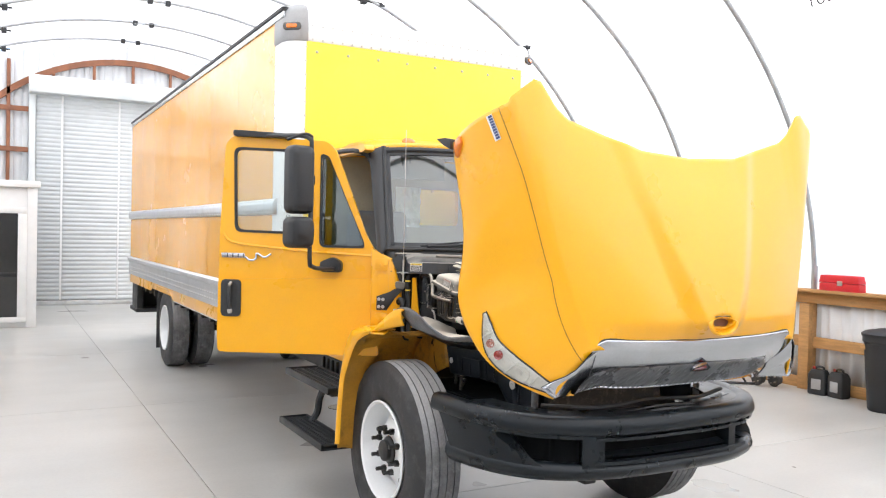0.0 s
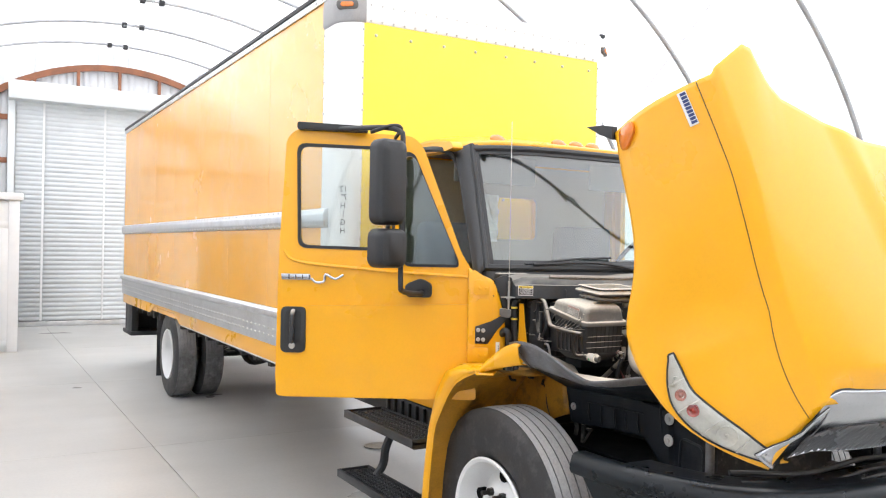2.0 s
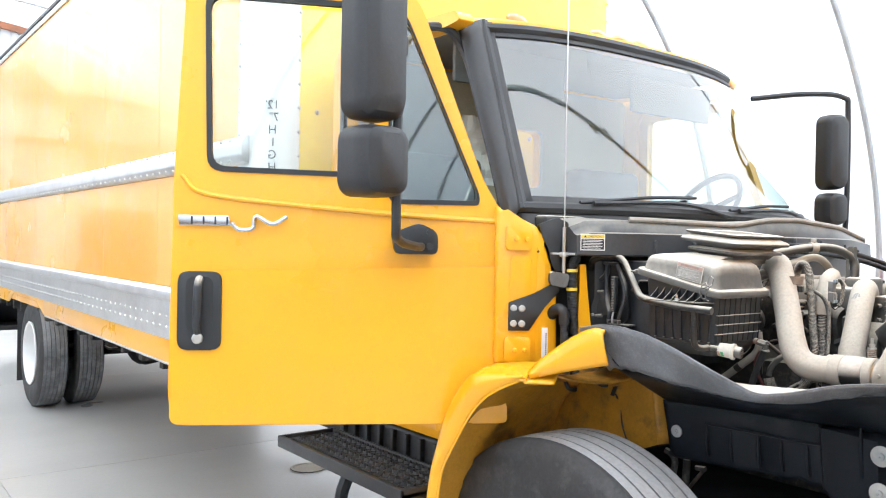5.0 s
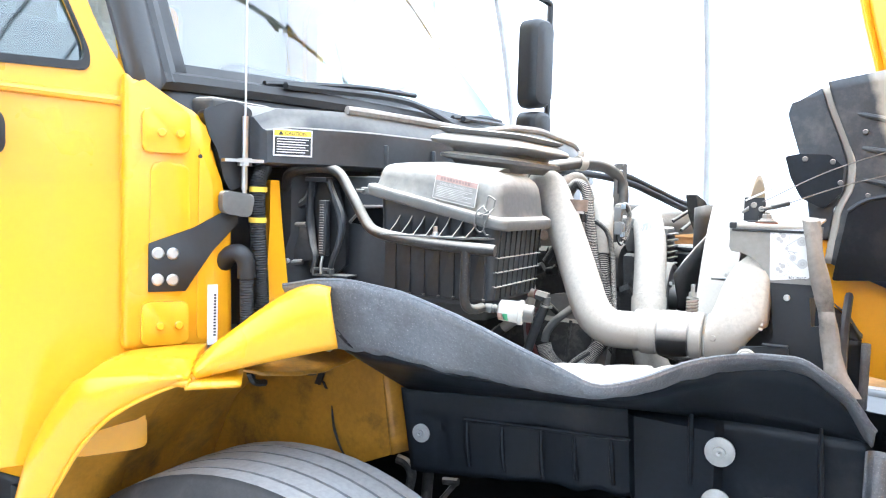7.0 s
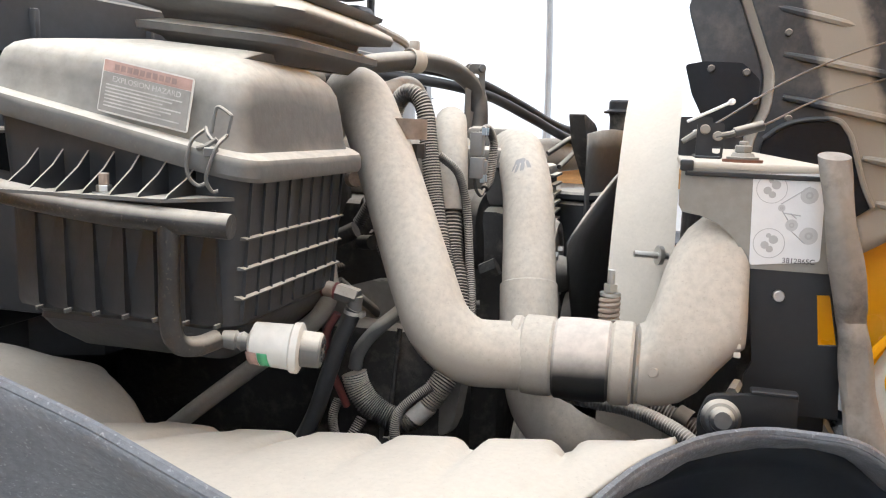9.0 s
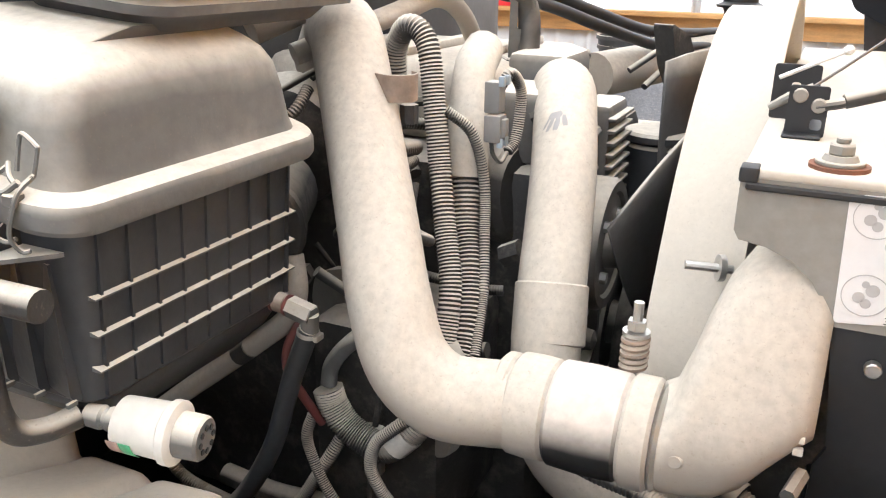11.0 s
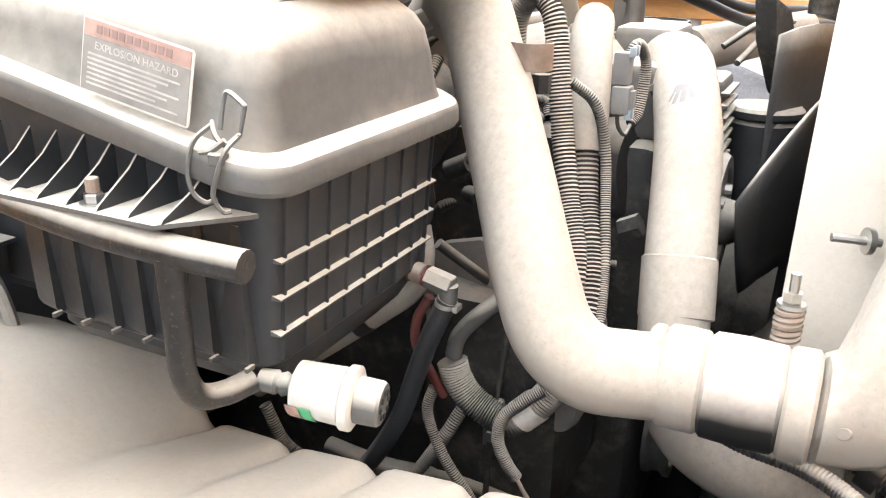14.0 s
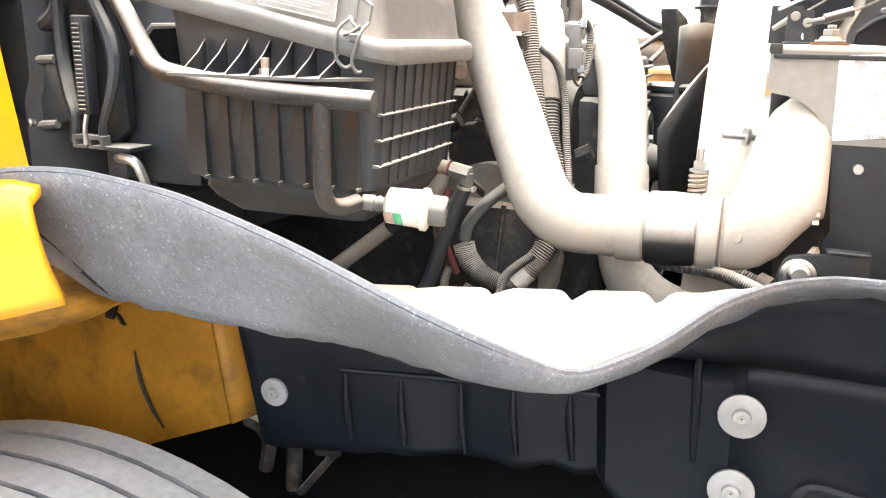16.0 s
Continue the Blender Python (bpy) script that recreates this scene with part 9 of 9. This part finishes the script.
def hood_inside():
    h = bpy.data.objects["hood"]
    # far wheelhouse liner: two faces with a step between them, beads and a pocket coloured dark for its shade
    def step(z):
        return float(np.interp(z, [1.30, 1.614, 1.678, 1.751, 1.811, 1.93, 2.05], [3.33, 3.297, 3.268, 3.266, 3.286, 3.334, 3.37]))
    def top(y):
        return float(np.interp(y, [2.90, 2.97, 3.028, 3.029, 3.056, 3.071, 3.142, 3.353, 3.44, 3.458], [1.90, 1.919, 1.933, 1.934, 2.045, 2.060, 2.037, 1.970, 1.932, 1.90]))
    def low(y):
        return float(np.interp(y, [2.90, 2.93, 3.054, 3.07, 3.10, 3.13, 3.28, 3.46], [1.47, 1.44, 1.36, 1.25, 1.25, 1.37, 1.45, 1.50]))
    def left(z):
        return float(np.interp(z, [1.50, 1.66, 1.78, 1.90, 1.94, 1.97], [3.37, 3.395, 3.421, 3.460, 3.452, 3.42]))
    bm = B()
    sheet(bm, lambda u, v: (lambda y: V((3.63 + 0.012 * math.sin(4 * v), y, low(y) + (top(y) - low(y)) * v)))(3.28 - 0.38 * u), 60, 20)
    bm.verts.ensure_lookup_table()
    for v in bm.verts:
        if v.co.y > 3.16:
            k = (v.co.y - 3.16) / 0.12
            v.co.y = 3.16 + (step(v.co.z) - 3.16) * k
    arch = [(3.31, 1.40), (3.277, 1.612), (3.24, 1.640), (3.195, 1.655), (3.131, 1.658), (3.105, 1.635), (3.09, 1.605), (3.062, 1.52), (3.038, 1.47), (3.11, 1.414)]
    ln = T("hood_liner", bm, "liner", h, "black ribbed wheelhouse liner with beige dust streaks", solid=0.006)
    bm = B()
    sheet(bm, lambda u, v: (lambda z: V((3.63 + 0.028 * u, step(z) + 0.020 * u, z)))(1.45 + (min(2.0, top(step(1.9))) - 1.45) * v), 4, 24)
    T("liner_step", bm, "dust", ln, "dusty raised step", solid=0.004)
    bm = B()
    sheet(bm, lambda u, v: (lambda z: V((3.658, (step(z) + 0.020) * (1 - u) + left(z) * u, z - 0.03 * u * max(0, (v - 0.9) / 0.1))))(1.52 + 0.46 * v), 20, 24)
    T("liner_wing", bm, "liner", ln, solid=0.006)
    # flat dark plate paints the shadowed opening onto the liner
    bm = B()
    prism(bm, rounded(arch, 0.012), 0.004, basis((3.622, 0, 0), (0, 1, 0), (0, 0, 1), (1, 0, 0)))
    T("pocket", bm, "navy", ln, "moulded pocket with its shade in the colour")
    bm = B()
    tube(bm, [(3.620, y, z) for y, z in arch[1:9]], 0.006, 8)
    T("pocket_rim", bm, "liner", ln)
    for (ya, za), (yb, zb) in (((3.194, 1.976), (3.126, 1.954)), ((3.290, 1.904), (3.108, 1.860)), ((3.250, 1.799), (2.94, 1.738)), ((3.243, 1.705), (2.93, 1.644)), ((3.066, 1.576), (2.92, 1.553)), ((3.030, 1.478), (2.93, 1.461)), ((3.114, 1.399), (3.056, 1.384))):
        bm = B()
        tube(bm, [(3.632 - 0.006 * math.sin(math.pi * t / 6), ya + (yb - ya) * t / 6, za + (zb - za) * t / 6) for t in range(7)], [0.006, 0.009, 0.0095, 0.0095, 0.0095, 0.009, 0.006], 8, 2)
        T("bead", bm, "liner", ln)
    for y, z in ((3.245, 1.845), (3.228, 1.658), (3.055, 1.99), (3.00, 1.81), (2.98, 1.60), (3.06, 1.335), (3.12, 1.99)):
        bm = B()
        cyl(bm, (3.636, y, z), (3.618, y, z), 0.008, n=10, bev=0.002)
        T("push_clip", bm, "dgrey", ln)
    bm = B()
    prism(bm, rounded([(3.459, 1.771), (3.421, 1.779), (3.335, 1.777), (3.296, 1.74), (3.297, 1.665), (3.345, 1.615), (3.408, 1.645), (3.440, 1.705)], 0.008), 0.006, basis((3.612, 0, 0), (0, 1, 0), (0, 0, 1), (1, 0, 0)))
    tb = T("liner_tab", bm, "navy", ln, "dark bolted tab plate")
    for y, z in ((3.4025, 1.769 - 0.006), (3.3265, 1.7617 - 0.006), (3.3025, 1.6934)):
        bm = B()
        cyl(bm, (3.614, y, z), (3.602, y, z), 0.0085, n=10, bev=0.002)
        T("bolt", bm, "dgrey", tb)
    # inside of the grille opening
    bm = B()
    fr = [(2.55, 2.86, 1.32), (2.58, 3.0, 1.20), (2.68, 3.08, 1.125), (2.90, 3.10, 1.108), (3.15, 3.10, 1.108), (3.38, 3.09, 1.125), (3.52, 3.0, 1.20), (3.55, 2.86, 1.32)]
    tube(bm, fr, 0.012, 8)
    tube(bm, [V(p) + V((0.06 if p[0] < 3.05 else -0.06, -0.045, 0.035)) for p in fr], 0.008, 8)
    gi = T("grille_insert", bm, "yellow", h, "grey grille insert in a yellow frame")
    bm = B()
    rings(bm, [[V(p) + V((0, -0.004, -0.006)), V(p) + V((0.06 if p[0] < 3.05 else -0.06, -0.045, 0.028))] for p in fr], False, False)
    T("frame_channel", bm, "dusttop", gi, "dusty frame channel", solid=0.004)
    for k in range(11):
        bm = B()
        t = (k + 0.5) / 11
        cyl(bm, (2.66, 3.04 - 0.19 * t, 1.135 + 0.17 * t), (3.44, 3.04 - 0.19 * t, 1.135 + 0.17 * t), 0.007, n=6)
        T("slat", bm, "capgrey", gi)
    for k in range(14):
        bm = B()
        x = 2.66 + 0.06 * k
        cyl(bm, (x, 3.03, 1.128), (x, 2.84, 1.298), 0.005, n=6)
        T("bar", bm, "dblack", gi)
    # black sheet behind the slats colours in the shade of the opening
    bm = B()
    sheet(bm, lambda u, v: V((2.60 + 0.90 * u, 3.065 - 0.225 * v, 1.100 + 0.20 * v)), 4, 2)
    T("grille_back", bm, "ink_and_shade", gi, solid=0.004)
    bm = B()
    prism(bm, rounded([(3.42, 1.32), (3.30, 1.13), (3.02, 1.09), (2.82, 1.15), (2.84, 1.62), (3.30, 1.62)], 0.05), 0.008, basis((3.665, 0, 0), (0, 1, 0), (0, 0, 1), (1, 0, 0)))
    T("inner_panel", bm, "yellow", h, "yellow inner hood panel")
    bm = B()
    tube(bm, [(2.5, 3.24, 1.20), (2.8, 3.27, 1.24), (3.2, 3.27, 1.30), (3.6, 3.26, 1.36)], 0.012, 8)
    T("wiring_loom", bm, "black", h)


M["bellows"] = surface("dusty_rubber", (0.10, 0.095, 0.09), 0.8, vary=0.2, bump=0.01, dust=0.95, dust_lo=0.0)
M["bar"] = surface("worn_black_bar", (0.045, 0.043, 0.041), 0.45, metal=0.3, vary=0.35, scale=24, bump=0.05, stain=(0.13, 0.075, 0.045), stain_amt=0.65, stain_scale=18, dust=0.85, dust_lo=0.34, speck=0.5)
M["gaugewhite"] = surface("milky_plastic", (0.60, 0.575, 0.52), 0.4, vary=0.10, scale=25, dust=0.4, dust_lo=0.3)
M["fadedred"] = surface("faded_red_print", (0.42, 0.27, 0.225), 0.6, vary=0.25, scale=60)
M["greenband"] = surface("green_print", (0.08, 0.36, 0.17), 0.5, vary=0.1)
M["labelgrey"] = surface("faded_grey_print", (0.27, 0.255, 0.23), 0.7, vary=0.2, scale=40)
M["labeledge"] = surface("faded_label_edge", (0.60, 0.575, 0.52), 0.7, vary=0.2, scale=50)
M["labeltext"] = surface("faded_pale_print", (0.50, 0.475, 0.43), 0.7, vary=0.25, scale=60)
M["bandtext"] = surface("faded_dark_print", (0.30, 0.21, 0.18), 0.7, vary=0.25, scale=60)
M["sleeve"] = surface("black_hose_sleeve", (0.018, 0.018, 0.018), 0.5, vary=0.2, bump=0.01, dust=0.95, dust_lo=0.02, dust_col=(0.62, 0.56, 0.49))
M["wiped"] = surface("wiped_metal", (0.30, 0.29, 0.28), 0.6, vary=0.15)
M["blade"] = surface("dusty_fan_plastic", (0.10, 0.098, 0.095), 0.6, vary=0.2, dust=0.7, dust_lo=0.45)
M["plate"] = surface("grey_painted_steel", (0.27, 0.255, 0.225), 0.5, vary=0.2, bump=0.01, dust=0.6, dust_lo=0.5)
M["seal"] = surface("grey_rubber_seal", (0.26, 0.235, 0.205), 0.75, vary=0.25, scale=14, bump=0.012, dust=0.55, dust_lo=-0.1, dust_col=(0.40, 0.36, 0.315), stain=(0.05, 0.047, 0.043), stain_amt=0.85, stain_scale=13)
M["drum"] = surface("dusty_drum_steel", (0.16, 0.15, 0.135), 0.5, metal=0.3, vary=0.2, scale=12, dust=0.7, dust_lo=0.3)
M["redhose"] = surface("red_hose", (0.16, 0.05, 0.045), 0.5, vary=0.15)
M["paleblue"] = surface("pale_blue_plastic", (0.30, 0.36, 0.41), 0.5, vary=0.08)
M["plen"] = surface("satin_black_plastic", (0.040, 0.043, 0.047), 0.38, vary=0.25, bump=0.008, dust=0.35, dust_lo=0.55)
M["lip"] = surface("grey_textured_rubber", (0.15, 0.155, 0.165), 0.5, vary=0.35, scale=10, fine=190, bump=0.05, stain=(0.26, 0.26, 0.26), stain_amt=0.25, stain_scale=45, speck=0.55, speck_col=(0.55, 0.55, 0.55))
M["washer"] = surface("dull_zinc_washer", (0.50, 0.50, 0.48), 0.5, metal=0.4, vary=0.15, scale=30)
def liner_mat():
    """Blue-black plastic with one broad slanting streak of beige dust and blotches."""
    m = surface("dust_streaked_black_plastic", (0.042, 0.048, 0.056), 0.5, vary=0.3, bump=0.015, stain=(0.16, 0.15, 0.13), stain_amt=0.45, stain_scale=6)
    nt = m.node_tree
    p = next(n for n in nt.nodes if n.type == "BSDF_PRINCIPLED")
    old = p.inputs["Base Color"].links[0].from_socket
    geo = nt.nodes.new("ShaderNodeNewGeometry")
    sep = nt.nodes.new("ShaderNodeSeparateXYZ")
    link(nt, geo.outputs["Position"], sep.inputs[0])
    def calc(op, a, b):
        n = nt.nodes.new("ShaderNodeMath")
        n.operation = op
        for i, q in enumerate((a, b)):
            if isinstance(q, float):
                n.inputs[i].default_value = q
            else:
                link(nt, q, n.inputs[i])
        return n.outputs[0]
    warp = noise_node(nt, 11.0, 5, 0.6)
    mid = calc("ADD", calc("MULTIPLY", calc("SUBTRACT", sep.outputs["Z"], 1.80), 0.30), 3.122)
    off = calc("ABSOLUTE", calc("SUBTRACT", sep.outputs["Y"], mid), 0.0)
    off = calc("ADD", off, calc("MULTIPLY", calc("SUBTRACT", warp.outputs["Fac"], 0.5), 0.06))
    fac = ramp(nt, calc("MULTIPLY", off, 8.0), [(0.36, g(0.85)), (0.54, g(0.0))]).outputs["Color"]
    link(nt, mixc(nt, fac, old, (0.37, 0.335, 0.28)), p.inputs["Base Color"])
    return m


M["liner"] = liner_mat()
air_cleaner()
charge_pipes()
fan_and_radiator()
engine_block()
hoses()
plenum()
bulkhead_side()
splash_shield()
hood_inside()

# ---- loose things along the east wall ----
def tool_box():
    t = thing("tool_box", (9.2, 6.1, KNEE), "red metal tool box on the timber capping plank", "tool box")
    bm = B()
    bx(bm, 9.10, 9.30, 5.83, 6.38, KNEE, KNEE + 0.10, 0.008)
    part("body", bm, "red", t)
    bm = B()
    prism(bm, [(5.825, 0.104), (6.385, 0.104), (6.36, 0.20), (5.85, 0.20)], 0.21, basis((9.095, 0, KNEE), (0, 1, 0), (0, 0, 1), (1, 0, 0)), 0.006)
    part("lid", bm, "red", t)
    bm = B()
    bx(bm, 9.085, 9.10, 6.05, 6.12, KNEE + 0.07, KNEE + 0.13, 0.004)
    part("latch", bm, "steel", t)


def canister(x, y, rz, first=None):
    if first:
        return copy_thing(first, pose(x, y, 0, 0, 0, rz))
    t = thing("canister", (0, 0, 0), "black plastic fluid canister standing on the concrete floor", "canister", "canisters by the wall")
    bm = B()
    rings(bm, [[V((p[0], p[1], z)) for p in rrect(w, d, 0.03, 4)] for z, w, d in ((0.0, 0.15, 0.21), (0.015, 0.17, 0.23), (0.25, 0.17, 0.23), (0.31, 0.13, 0.17), (0.32, 0.08, 0.10))])
    part("body", bm, "black", t)
    bm = B()
    tube(bm, [(0, -0.07, 0.29), (0, -0.05, 0.345), (0, 0.03, 0.345), (0, 0.06, 0.30)], 0.014, 8)
    part("handle", bm, "black", t)
    bm = B()
    cyl(bm, (0, 0.06, 0.31), (0, 0.06, 0.35), 0.025, n=14, bev=0.004)
    part("cap", bm, "redlens", t, "dark red cap")
    bm = B()
    bx(bm, -0.088, -0.0855, -0.06, 0.06, 0.07, 0.20, 0.001)
    part("label", bm, "capgrey", t, "grey label")
    t.matrix_basis = pose(x, y, 0, 0, 0, rz)
    return t


def bin_():
    t = thing("waste_bin", (9.0, 5.32, 0), "black plastic bin with lid against the knee wall", "bin")
    bm = B()
    rings(bm, [circle((8.86, 5.28, z), V((1, 0, 0)), V((0, 1, 0)), r, 28) for z, r in ((0, 0.19), (0.02, 0.20), (0.78, 0.255), (0.80, 0.27), (0.86, 0.27), (0.86, 0.25), (0.05, 0.19))])
    part("body", bm, "black", t)
    bm = B()
    lathe(bm, (8.86, 5.28, 0.86), (0, 0, 1), [(0, 0.28), (0.03, 0.285), (0.06, 0.24), (0.09, 0.10), (0.095, 0.001)], 28, True)
    part("lid", bm, "black", t)


def hub_parts():
    for k, (x, y) in enumerate(((8.80, 7.02), (8.93, 6.86))):
        t = thing("brake_hub", (x, y, 0), "black worn wheel hub lying on the concrete floor", "hub", "loose hubs")
        bm = B()
        lathe(bm, (x - 0.06, y, 0.105), (1, -0.2, 0), [(0, 0.03), (0, 0.10), (0.03, 0.105), (0.05, 0.08), (0.10, 0.075), (0.12, 0.04), (0.13, 0.001)], 24, True)
        part("drum", bm, "engine", t)
        for j in range(5):
            a = radians(72 * j)
            bm = B()
            c = V((x - 0.06, y + 0.06 * math.cos(a), 0.105 + 0.06 * math.sin(a)))
            cyl(bm, c, c - V((0.035, 0, 0)), 0.007, n=8)
            part("stud", bm, "rust", t)
    t = thing("jack_stand", (8.55, 7.25, 0), "black folded steel stand on the floor", "stand")
    for a, b in (((8.2, 7.45, 0.02), (8.75, 7.05, 0.02)), ((8.35, 7.5, 0.02), (8.6, 7.25, 0.24)), ((8.75, 7.2, 0.02), (8.6, 7.25, 0.24))):
        bm = B()
        cyl(bm, a, b, 0.016, n=8)
        part("leg", bm, "black", t)
    bm = B()
    bx(bm, 8.54, 8.66, 7.19, 7.31, 0.23, 0.26, 0.01)
    part("head", bm, "black", t)


def bucket():
    t = thing("bucket", (8.75, 5.0, 0.72), "black ribbed plastic bucket on a timber shelf", "bucket")
    bm = B()
    rings(bm, [circle((8.97, 5.0, z), V((1, 0, 0)), V((0, 1, 0)), r, 28) for z, r in ((0.76, 0.20), (0.765, 0.21), (1.02, 0.25), (1.02, 0.265), (1.05, 0.265), (1.05, 0.255), (1.10, 0.262), (1.10, 0.275), (1.13, 0.275), (1.13, 0.25), (0.80, 0.19))])
    part("body", bm, "dblack", t)
    bm = B()
    bx(bm, 8.66, 9.10, 4.5, 5.5, 0.70, 0.757, 0.006)
    s = tagged(part("wall_shelf", bm, "wood"), "short timber shelf fixed to the knee wall", "shelf")


tool_box()
c1 = canister(9.02, 6.28, 12)
canister(9.05, 6.02, -8, c1)
bin_()
hub_parts()
bucket()
